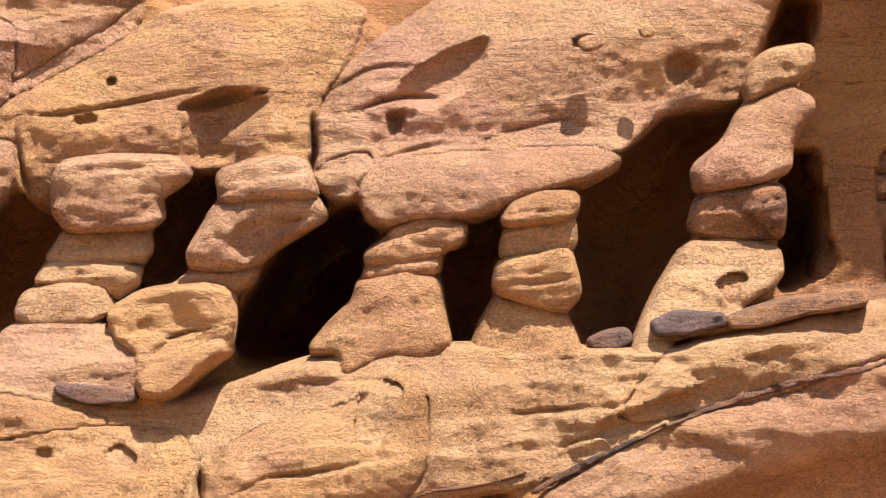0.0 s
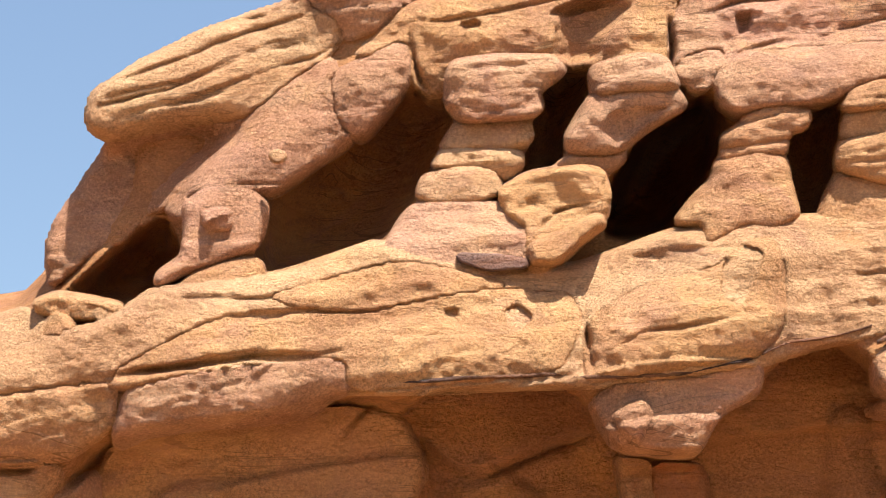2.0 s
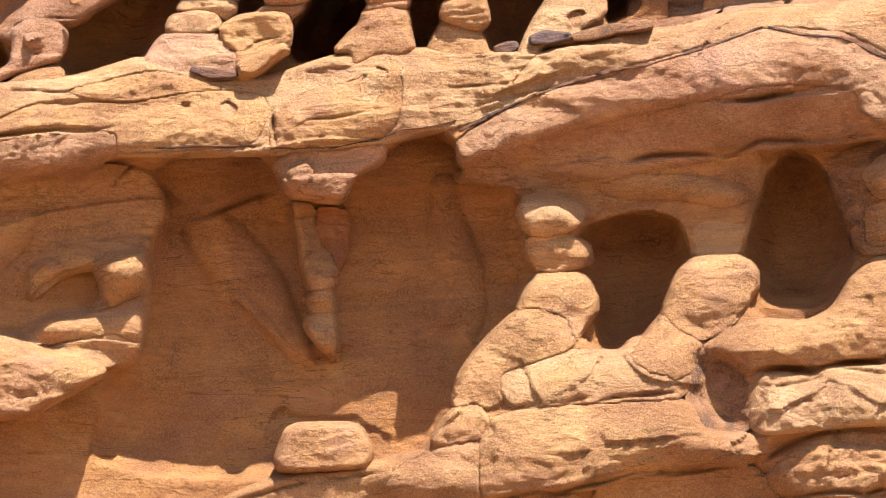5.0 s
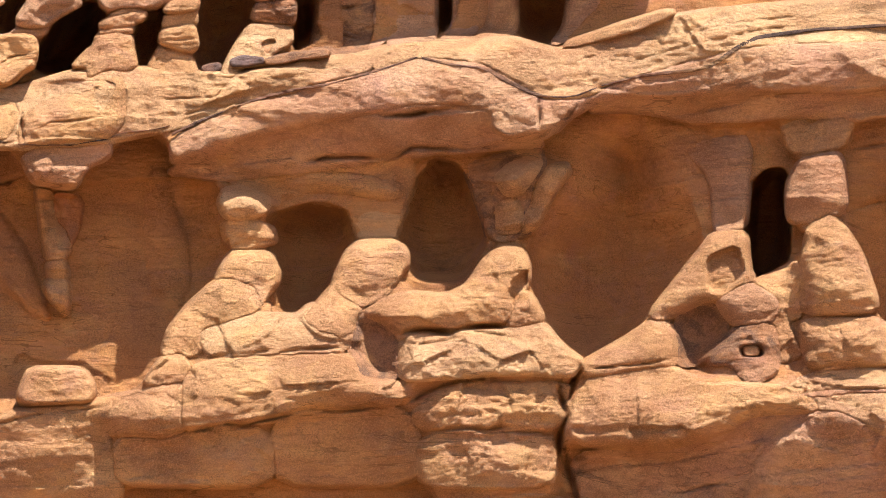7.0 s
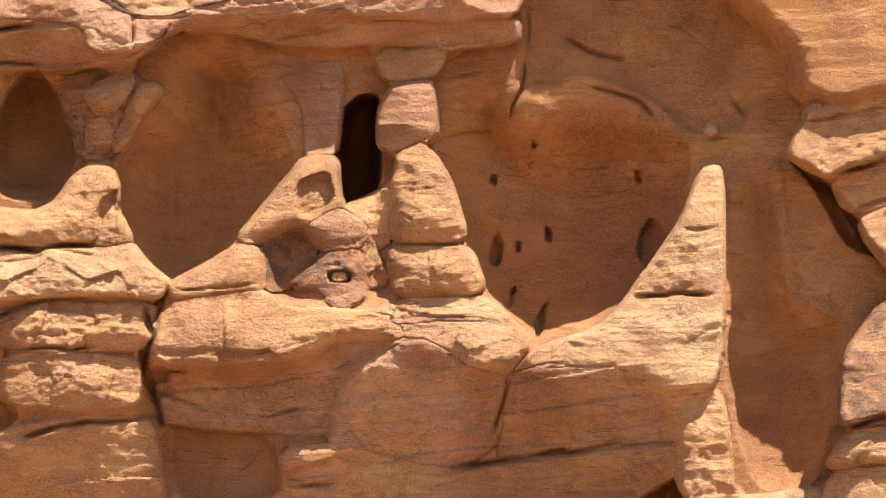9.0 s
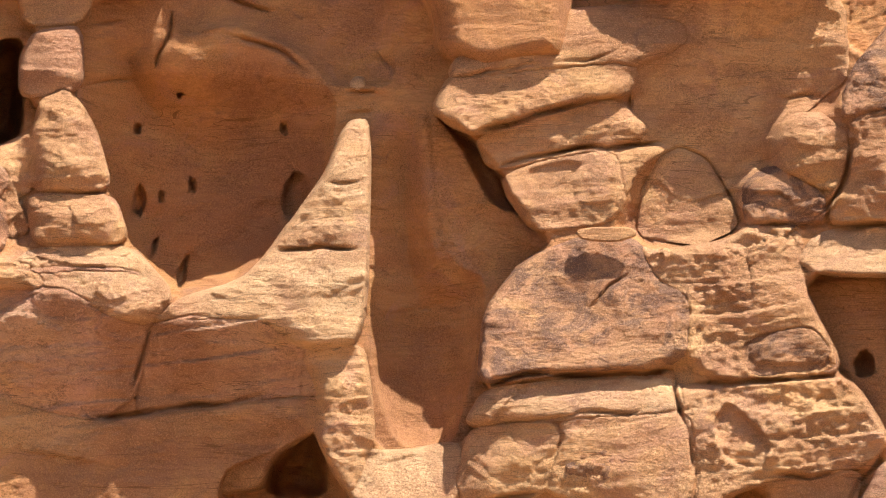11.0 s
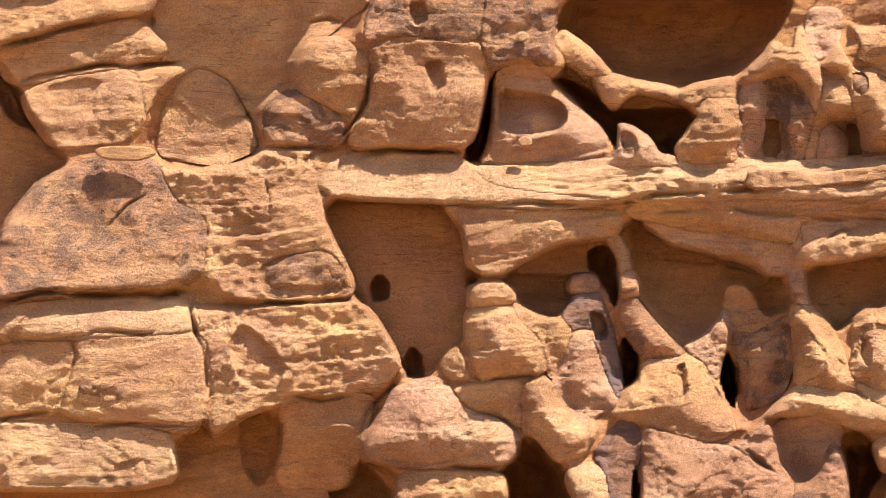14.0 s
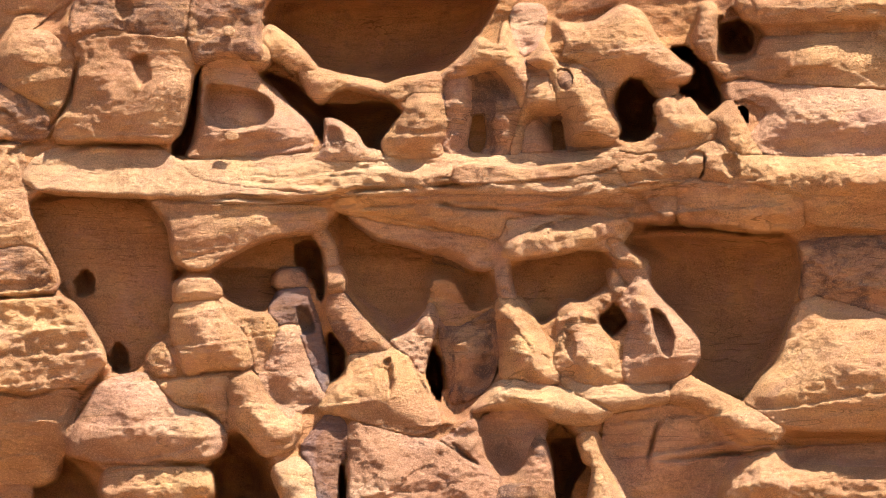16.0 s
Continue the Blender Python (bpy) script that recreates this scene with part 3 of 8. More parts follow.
HOLLOWS.append(([(-12.788, 9.600), (-12.506, 9.792), (-12.044, 9.440), (-11.728, 8.948), (-11.553, 8.463), (-11.400, 8.080), (-11.698, 8.133), (-12.105, 8.618), (-12.516, 9.011), (-12.745, 9.306)], 0.18, 0.4))
HOLLOWS.append(([(-10.277, 10.037), (-10.157, 10.143), (-9.996, 10.054), (-9.984, 9.733), (-9.749, 9.188), (-9.702, 8.609), (-9.900, 8.233), (-10.211, 8.527), (-10.328, 9.205)], 0.12, 0.3))
HOLLOWS.append(([(-12.516, 9.011), (-12.194, 8.860), (-11.874, 8.566), (-11.695, 8.276), (-12.016, 8.425), (-12.427, 8.768)], 0.08, 0.2))
HOLLOWS.append(([(2.585, 9.163), (2.796, 9.308), (2.893, 8.282), (3.025, 7.414), (2.850, 7.271), (2.682, 8.066)], 0.1, 0.3))
HOLLOWS.append(([(1.718, 11.874), (4.607, 11.815), (4.582, 10.017), (4.025, 9.955), (3.465, 9.779), (2.907, 10.048), (2.772, 10.723), (2.211, 11.259)], 1, 0.35))
HOLLOWS.append(([(-0.418, 11.654), (1.718, 11.874), (2.209, 10.957), (2.413, 9.682), (1.639, 9.615), (1.147, 10.139), (0.297, 10.441), (-0.376, 10.215)], -0.2, 0.3))
HOLLOWS.append(([(5.403, 9.903), (6.101, 10.248), (7.923, 10.936), (7.935, 9.379), (7.096, 9.153), (6.684, 8.419), (6.550, 7.983), (6.261, 8.705), (5.698, 8.915)], -0.12, 0.2))
HOLLOWS.append(([(14.664, 8.502), (14.839, 8.754), (15.013, 8.730), (15.185, 8.511), (15.114, 8.208), (15.183, 8.064), (14.939, 7.922), (14.697, 7.960), (14.663, 8.140)], -1.6, 0.2))
HOLLOWS.append(([(15.328, 9.149), (15.536, 9.182), (15.743, 8.997), (15.846, 8.851), (15.948, 8.560), (15.981, 8.379), (15.842, 8.308), (15.601, 8.492), (15.324, 8.568), (15.568, 8.709), (15.638, 8.868), (15.466, 9.001)], -2, 0.2))
HOLLOWS.append(([(15.954, 9.431), (16.232, 9.514), (16.403, 9.278), (16.332, 9.061), (15.951, 9.052)], -1.3, 0.2))
HOLLOWS.append(([(16.154, 8.412), (16.292, 8.410), (16.324, 8.194), (16.289, 8.051), (16.187, 8.232)], -1.2, 0.1))
HOLLOWS.append(([(11.217, 7.099), (12.122, 7.068), (12.819, 6.749), (13.166, 6.642), (13.235, 6.430), (13.201, 5.935), (12.889, 5.794), (12.680, 6.217), (12.403, 6.216), (12.334, 5.863), (11.989, 5.476), (11.780, 5.580), (11.361, 6.071), (11.290, 6.424)], -0.45, 0.3))
HOLLOWS.append(([(13.374, 6.430), (13.582, 6.500), (13.929, 6.535), (14.518, 6.604), (14.552, 6.356), (14.654, 6.074), (14.412, 5.969), (13.997, 5.970), (13.927, 5.584), (13.844, 5.374), (13.685, 5.689), (13.478, 6.041)], -0.1, 0.3))
HOLLOWS.append(([(14.411, 5.723), (14.584, 5.793), (14.743, 5.722), (14.741, 5.442), (14.651, 5.303), (14.514, 5.478)], -0.35, 0.1))
HOLLOWS.append(([(10.698, 6.618), (10.836, 6.705), (11.010, 6.670), (11.096, 6.352), (11.119, 5.999), (11.016, 5.857), (10.944, 6.139), (10.735, 6.349)], -0.8, 0.15))
HOLLOWS.append(([(11.087, 5.576), (11.191, 5.577), (11.379, 5.298), (11.333, 5.018), (11.126, 4.878)], -0.8, 0.1))
HOLLOWS.append(([(12.322, 5.302), (12.439, 5.442), (12.544, 5.163), (12.579, 4.884), (12.510, 4.641), (12.406, 4.744), (12.302, 5.022)], -1.8, 0.15))
HOLLOWS.append(([(14.899, 6.744), (16.826, 6.727), (16.924, 6.339), (16.817, 5.920), (16.606, 5.295), (16.261, 4.915), (15.987, 4.813), (15.680, 4.987), (15.683, 5.369), (15.377, 5.790), (15.103, 6.142), (15.070, 6.425), (14.830, 6.638)], -0.65, 0.5))
HOLLOWS.append(([(13.856, 4.263), (14.200, 4.263), (14.302, 3.919), (14.130, 3.713), (14.060, 3.235), (13.888, 3.234), (13.841, 3.919)], -1.2, 0.2))
HOLLOWS.append(([(11.249, 3.944), (11.373, 3.979), (11.411, 3.225), (11.253, 3.225)], -0.9, 0.1))
HOLLOWS.append(([(9.749, 4.348), (10.128, 4.282), (10.338, 3.973), (10.443, 3.836), (10.757, 3.222), (9.657, 3.215), (9.719, 3.900)], -1, 0.25))
HOLLOWS.append(([(9.243, 6.335), (10.665, 6.349), (10.668, 5.996), (9.836, 5.988), (9.245, 6.194)], -0.2, 0.2))
JOINTS.append(([(-12.719, 9.575), (-12.459, 9.742), (-11.989, 9.882), (-11.660, 9.974)], 0.024, 0.14))
JOINTS.append(([(-3.457, 5.532), (-2.970, 5.574), (-2.692, 5.648)], 0.03, 0.2))
JOINTS.append(([(-4.968, 6.128), (-5.106, 6.771), (-5.035, 7.275), (-4.787, 7.636)], 0.03, 0.25))

# open joints that run through the joined rock
SEAMS = []
SEAMS.append(([(3.424, 5.878), (3.940, 5.959), (4.493, 6.011), (5.325, 5.984), (5.879, 6.034)], 0.034, 0.3))
SEAMS.append(([(5.879, 6.013), (5.848, 5.767), (5.992, 5.418), (6.101, 5.002), (6.071, 4.724)], 0.026, 0.2))
SEAMS.append(([(3.401, 5.339), (4.089, 5.457), (4.779, 5.504), (5.470, 5.551)], 0.02, 0.12))
SEAMS.append(([(4.400, 5.463), (4.453, 5.184), (4.376, 4.905)], 0.022, 0.15))
SEAMS.append(([(3.217, 4.400), (3.765, 4.479), (4.245, 4.543)], 0.026, 0.2))
SEAMS.append(([(4.249, 4.350), (5.075, 4.411), (5.903, 4.376)], 0.026, 0.2))
SEAMS.append(([(5.915, 5.908), (6.505, 5.902), (7.128, 5.959), (7.855, 6.037)], 0.022, 0.15))
SEAMS.append(([(8.447, 5.168), (8.242, 4.888), (7.969, 4.539), (7.903, 4.181)], 0.035, 0.3))
SEAMS.append(([(7.527, 7.850), (7.735, 8.068), (7.941, 8.504), (8.021, 9.014), (7.970, 9.234)], 0.028, 0.25))
SEAMS.append(([(6.830, 7.879), (7.527, 7.908), (8.223, 7.891), (9.196, 7.859)], 0.028, 0.2))
SEAMS.append(([(3.387, 9.049), (4.011, 9.285), (4.708, 9.470), (5.128, 9.493)], 0.035, 0.3))
SEAMS.append(([(3.606, 8.617), (4.022, 8.773), (4.718, 8.883), (5.697, 8.953)], 0.028, 0.25))
SEAMS.append(([(2.893, 9.327), (3.248, 9.045), (3.606, 8.617), (3.823, 8.224), (4.125, 7.798)], 0.045, 0.3))
SEAMS.append(([(6.967, 4.805), (7.416, 4.741), (7.968, 4.781)], 0.026, 0.2))
SEAMS.append(([(4.756, 6.809), (5.029, 7.099), (5.303, 7.354)], 0.02, 0.12))
SEAMS.append(([(7.092, 9.521), (7.653, 9.548)], 0.025, 0.12))
SEAMS.append(([(3.092, 9.774), (3.719, 9.888), (4.699, 10.001), (5.118, 10.121)], 0.018, 0.08))
SEAMS.append(([(-6.710, 5.683), (-5.888, 5.841), (-4.853, 5.945)], 0.03, 0.25))
SEAMS.append(([(-5.118, 6.921), (-5.144, 6.563), (-4.960, 6.071), (-4.811, 5.580)], 0.032, 0.3))
SEAMS.append(([(-4.820, 7.646), (-4.950, 7.211), (-5.027, 6.923)], 0.028, 0.22))
SEAMS.append(([(-6.891, 7.199), (-6.206, 7.396), (-5.650, 7.375)], 0.02, 0.1))
SEAMS.append(([(-6.914, 7.988), (-6.292, 8.043), (-5.772, 8.094)], 0.025, 0.18))
SEAMS.append(([(-3.386, 5.531), (-2.690, 5.597)], 0.025, 0.15))
SEAMS.append(([(-1.294, 5.357), (-0.597, 5.454), (0.099, 5.564), (0.864, 5.708)], 0.03, 0.22))
SEAMS.append(([(-3.379, 5.097), (-2.545, 5.135)], 0.025, 0.15))
SEAMS.append(([(-0.603, 6.517), (-0.706, 6.125), (-0.808, 5.699)], 0.024, 0.16))
SEAMS.append(([(1.352, 6.027), (1.247, 5.709)], 0.02, 0.1))
SEAMS.append(([(-2.091, 8.179), (-1.105, 8.189)], 0.022, 0.16))
SEAMS.append(([(-2.014, 7.526), (-0.855, 7.558)], 0.018, 0.1))
SEAMS.append(([(-3.269, 9.287), (-2.755, 9.355)], 0.022, 0.15))
SEAMS.append(([(-4.818, 7.538), (-4.120, 7.588), (-3.665, 7.633)], 0.016, 0.08))
SEAMS.append(([(0.900, 7.564), (1.495, 7.528), (1.984, 7.562)], 0.026, 0.16))
SEAMS.append(([(1.497, 8.399), (2.023, 8.397)], 0.022, 0.12))
SEAMS.append(([(-3.671, 5.915), (-3.255, 6.028), (-2.767, 6.105)], 0.022, 0.12))
SEAMS.append(([(-0.415, 11.424), (-0.342, 10.968), (-0.446, 10.439), (-0.585, 9.764)], 0.026, 0.16))
SEAMS.append(([(-0.022, 10.969), (0.511, 10.704), (0.937, 10.589)], 0.03, 0.14))
SEAMS.append(([(-0.410, 10.326), (0.086, 10.290), (0.512, 10.252), (1.007, 10.064), (1.254, 9.802)], 0.028, 0.14))
SEAMS.append(([(1.363, 11.267), (1.681, 10.924)], 0.032, 0.14))
SEAMS.append(([(-1.469, 9.534), (-1.045, 9.687), (-0.620, 9.764)], 0.02, 0.08))
SEAMS.append(([(-1.476, 10.357), (-0.908, 10.452)], 0.022, 0.12))
SEAMS.append(([(1.711, 9.539), (2.274, 9.608)], 0.026, 0.14))
SEAMS.append(([(1.675, 9.317), (2.202, 9.313)], 0.02, 0.1))
SEAMS.append(([(2.067, 10.318), (2.276, 9.980), (2.451, 9.792)], 0.022, 0.1))
SEAMS.append(([(-5.108, 7.386), (-5.012, 6.907), (-5.149, 6.500), (-5.052, 6.149)], 0.036, 0.3))
SEAMS.append(([(-7.045, 7.081), (-6.644, 7.253), (-6.243, 7.355)], 0.026, 0.18))
SEAMS.append(([(-9.780, 6.723), (-9.181, 6.796), (-8.648, 6.869), (-8.115, 6.995), (-7.112, 7.060)], 0.026, 0.2))
SEAMS.append(([(-8.655, 7.658), (-8.253, 7.799), (-7.784, 7.801)], 0.02, 0.12))
SEAMS.append(([(-9.592, 7.649), (-8.655, 7.727)], 0.026, 0.18))
SEAMS.append(([(-7.593, 10.885), (-6.912, 10.864), (-6.232, 10.993)], 0.03, 0.2))
SEAMS.append(([(-8.404, 10.216), (-7.862, 10.270), (-7.183, 10.308), (-6.912, 10.452), (-6.234, 10.429), (-5.284, 10.588), (-4.874, 10.981)], 0.028, 0.22))
SEAMS.append(([(-5.348, 11.168), (-5.318, 10.625)], 0.026, 0.2))
SEAMS.append(([(-6.912, 6.774), (-6.245, 6.774), (-5.579, 6.787)], 0.024, 0.16))
SEAMS.append(([(-7.113, 7.942), (-6.912, 8.012), (-6.241, 8.046), (-5.771, 8.080)], 0.03, 0.22))
SEAMS.append(([(6.258, 5.936), (7.078, 5.951), (7.935, 6.021)], 0.024, 0.18))
SEAMS.append(([(8.262, 4.853), (8.028, 4.436), (7.931, 4.091)], 0.03, 0.25))
SEAMS.append(([(7.769, 7.843), (8.496, 7.878), (9.191, 7.889)], 0.026, 0.2))
SEAMS.append(([(8.893, 3.914), (9.718, 3.969)], 0.026, 0.2))
SEAMS.append(([(8.419, 3.479), (9.037, 3.450), (9.723, 3.503)], 0.03, 0.22))
SEAMS.append(([(11.435, 5.312), (11.885, 5.356)], 0.02, 0.12))
SEAMS.append(([(8.990, 7.220), (10.102, 7.197), (11.355, 7.293), (12.191, 7.354), (12.818, 7.427)], 0.03, 0.22))
SEAMS.append(([(9.209, 6.299), (9.833, 6.306)], 0.026, 0.2))
SEAMS.append(([(9.397, 5.004), (10.225, 5.081)], 0.022, 0.15))
SEAMS.append(([(9.894, 4.939), (9.920, 4.419)], 0.022, 0.15))
SEAMS.append(([(14.580, 4.608), (14.201, 4.782)], 0.022, 0.15))
SEAMS.append(([(15.303, 4.954), (15.315, 4.677)], 0.024, 0.18))
SEAMS.append(([(14.831, 6.886), (15.452, 6.861), (16.209, 6.783), (16.826, 6.748)], 0.032, 0.25))
SEAMS.append(([(15.385, 7.131), (15.418, 6.882)], 0.022, 0.15))
SEAMS.append(([(15.057, 3.919), (15.128, 4.332), (15.301, 4.607)], 0.03, 0.22))
SEAMS.append(([(15.229, 3.988), (16.186, 4.090), (17.057, 4.155)], 0.024, 0.16))
SEAMS.append(([(12.511, 4.260), (13.029, 3.917)], 0.024, 0.15))
SEAMS.append(([(9.228, 4.655), (9.712, 4.555), (9.886, 4.384)], 0.026, 0.2))
SEAMS.append(([(13.513, 6.713), (13.861, 6.912), (14.346, 7.010)], 0.024, 0.16))
SEAMS.append(([(11.425, 7.101), (12.470, 7.155), (13.166, 7.069), (14.416, 6.995)], 0.022, 0.15))
SEAMS.append(([(-14.989, 10.090), (-15.008, 9.911), (-15.299, 9.602), (-15.586, 9.252), (-15.834, 9.123)], 0.034, 0.3))
SEAMS.append(([(-14.970, 10.404), (-14.250, 10.490), (-13.483, 10.564)], 0.022, 0.16))
SEAMS.append(([(-11.897, 10.911), (-11.883, 10.546), (-11.865, 10.409)], 0.022, 0.2))
SEAMS.append(([(-13.487, 9.987), (-13.316, 10.164), (-12.888, 10.383)], 0.02, 0.12))
SEAMS.append(([(-15.845, 9.737), (-15.595, 9.802), (-15.260, 9.824)], 0.024, 0.2))
SEAMS.append(([(-11.258, 12.989), (-11.259, 12.587), (-11.160, 12.351)], 0.022, 0.25))
SEAMS.append(([(-13.002, 12.848), (-13.009, 12.485), (-12.858, 12.378)], 0.02, 0.16))
SEAMS.append(([(-12.733, 12.649), (-12.403, 12.666), (-12.039, 12.683)], 0.018, 0.12))
SEAMS.append(([(-11.074, 13.005), (-10.739, 13.075), (-10.404, 13.088)], 0.018, 0.1))
SEAMS.append(([(-10.876, 12.673), (-10.443, 12.714), (-10.075, 12.788)], 0.018, 0.1))
SEAMS.append(([(-15.174, 12.471), (-14.536, 12.708), (-13.819, 13.023), (-13.457, 13.181)], 0.015, 0.05))
SEAMS.append(([(-15.172, 12.393), (-14.462, 12.570), (-13.746, 12.863)], 0.015, 0.05))
SEAMS.append(([(-14.822, 12.708), (-14.179, 12.965), (-13.675, 13.183)], 0.015, 0.05))
SEAMS.append(([(-15.027, 12.277), (-14.530, 12.347), (-14.067, 12.509)], 0.015, 0.05))

# upper left: bedded slabs and the roof of the gallery

body = thing("rock_slab", "broad bedded golden sandstone slab sloping against the sky", "rock slab", -14.372, 12.086, 0)
block(body, "upper_bed", [(-15.218, 12.257), (-15.151, 12.453), (-14.827, 12.690), (-14.542, 12.848), (-14.238, 12.988), (-13.732, 13.178), (-13.605, 13.225), (-13.459, 12.863), (-13.712, 12.528), (-14.069, 12.268), (-14.710, 12.153), (-15.029, 12.075), (-15.173, 12.160)], 0.4, 0.1, 0.11, PALE, rise=-0.12, cracks=[([(-15.213, 12.335), (-14.787, 12.434), (-14.180, 12.649), (-13.676, 12.865)], 0.015, 0.072), ([(-14.713, 12.277), (-14.071, 12.550), (-13.532, 12.764)], 0.015, 0.06)], step=0.018, fill=0.07, bulge=0.05, edge=0.13)
block(body, "lower_bed", [(-15.166, 11.923), (-15.062, 12.080), (-14.740, 12.166), (-14.090, 12.283), (-14.411, 11.872), (-14.676, 11.601), (-15.046, 11.332), (-15.463, 11.010), (-15.475, 11.428)], -0.12, -0.42, 0.11, PINK, cracks=[([(-14.990, 12.068), (-14.915, 11.912), (-14.770, 11.853), (-14.555, 11.892)], 0.015, 0.06)], step=0.018, fill=0.07, bulge=0.05, edge=0.13)
stone("boulder", "rounded pinkish sandstone boulder on the bedded slab", "boulder", [(-13.719, 13.224), (-13.604, 13.405), (-13.458, 13.587), (-13.020, 13.583), (-13.052, 13.137), (-13.241, 12.899), (-13.429, 12.822), (-13.502, 12.982), (-13.675, 13.083)], 0.45, 0.15, 0.25, PINK, edge=0.18, fill=0.12, step=0.018, bulge=0.05)
stone("rock_block", "smooth brown sandstone block behind the roof", "rock", [(-13.082, 13.108), (-12.952, 13.391), (-12.728, 13.716), (-12.249, 13.708), (-12.438, 13.383), (-12.733, 13.225), (-13.027, 13.107)], 0.15, -0.15, 0.11, PINK, step=0.018, fill=0.07, bulge=0.05, edge=0.13)

body = thing("rock_overhang", "golden sandstone roof with pits above the leaning pillars", "rock overhang", -12.376, 12.652, 0.3)
block(body, "lobe", [(-13.540, 12.562), (-13.310, 12.677), (-13.051, 12.821), (-13.009, 12.556), (-13.089, 12.361), (-13.347, 12.057), (-13.454, 12.163), (-13.518, 12.307)], 0.62, 0.32, 0.11, PINK, bulge=0.1, step=0.018, fill=0.07, edge=0.13)
block(body, "roof_block", [(-13.387, 12.703), (-12.950, 13.117), (-12.511, 13.373), (-11.993, 13.731), (-10.894, 13.742), (-11.057, 13.259), (-11.216, 13.042), (-11.252, 12.565), (-11.370, 12.489), (-11.710, 12.576), (-12.017, 12.555), (-12.160, 12.586), (-12.738, 12.556), (-12.776, 12.321), (-12.902, 12.374), (-13.019, 12.548), (-13.054, 12.798), (-13.242, 12.721)], 0.42, 0.12, 0.11, GOLD, bulge=0.2, rise=-0.1, cracks=[([(-13.019, 12.560), (-13.033, 12.739), (-13.007, 12.858)], 0.015, 0.15), ([(-12.952, 12.937), (-12.370, 13.008), (-11.824, 13.117)], 0.015, 0.06), ([(-13.531, 12.566), (-13.243, 12.602), (-13.062, 12.699)], 0.015, 0.06)], dents=[([(-12.050, 12.683), (-11.990, 13.000), (-11.787, 13.116), (-11.480, 13.061), (-11.611, 12.912), (-11.726, 12.656), (-11.907, 12.601)], -0.22, 0.25), ([(-12.080, 13.002), (-11.787, 13.136), (-11.461, 13.108), (-11.717, 13.034), (-11.972, 12.960)], -0.15, 0.08), ([(-12.477, 13.211), (-12.422, 13.210), (-12.423, 13.149), (-12.477, 13.150)], -0.1, 0.03), ([(-12.680, 12.933), (-12.552, 12.971), (-12.517, 12.910), (-12.644, 12.872)], -0.1, 0.04)], step=0.018, fill=0.07, edge=0.13)
stone("rock_span", "long rounded sandstone arm bridging down to a knobbly pillar", "rock arm", [(-14.663, 11.583), (-14.507, 11.812), (-14.174, 12.197), (-13.818, 12.508), (-13.523, 12.723), (-13.501, 12.310), (-13.387, 12.075), (-13.708, 11.846), (-13.991, 11.656), (-14.382, 11.716), (-14.523, 11.697), (-14.526, 11.450), (-14.633, 11.526)], 0.45, 0.15, 0.11, PINK, bulge=0.2, step=0.018, fill=0.07, edge=0.13)
stone("pebble", "small white pebble lodged on the rock arm", "pebble", [(-13.939, 11.972), (-13.900, 11.987), (-13.861, 11.964), (-13.872, 11.934), (-13.921, 11.930)], 0.85, 0.79, 0.03, PALE, step=0.01, rough=0.1, closed=True)

body = thing("rock_pillar", "short pink sandstone pillar with a round boss", "rock pillar", -14.268, 10.903, 0.4, group="pillars of the upper gallery")
block(body, "pillar_head", [(-14.515, 11.621), (-14.375, 11.727), (-14.092, 11.715), (-13.985, 11.611), (-14.012, 11.422), (-14.071, 11.309), (-14.228, 11.242), (-14.455, 11.169), (-14.698, 11.039), (-14.682, 11.133), (-14.526, 11.244), (-14.505, 11.432)], 0.59, 0.29, 0.12, PINK, core=True, edge=0.1, bulge=0.05, step=0.018)
block(body, "boss", [(-14.420, 11.565), (-14.330, 11.621), (-14.206, 11.583), (-14.181, 11.469), (-14.222, 11.402), (-14.362, 11.395), (-14.412, 11.471)], 0.77, 0.2, 0.1, PINK, step=0.018)
block(body, "pillar_foot", [(-14.707, 10.811), (-14.502, 11.088), (-14.190, 11.243), (-14.032, 11.205), (-13.996, 11.055), (-14.116, 10.841), (-14.323, 10.671), (-14.668, 10.598)], 0.67, 0.37, 0.12, GOLD, rise=-0.4, core=True, edge=0.1, bulge=0.05, step=0.018)
shaft(body, PINK)

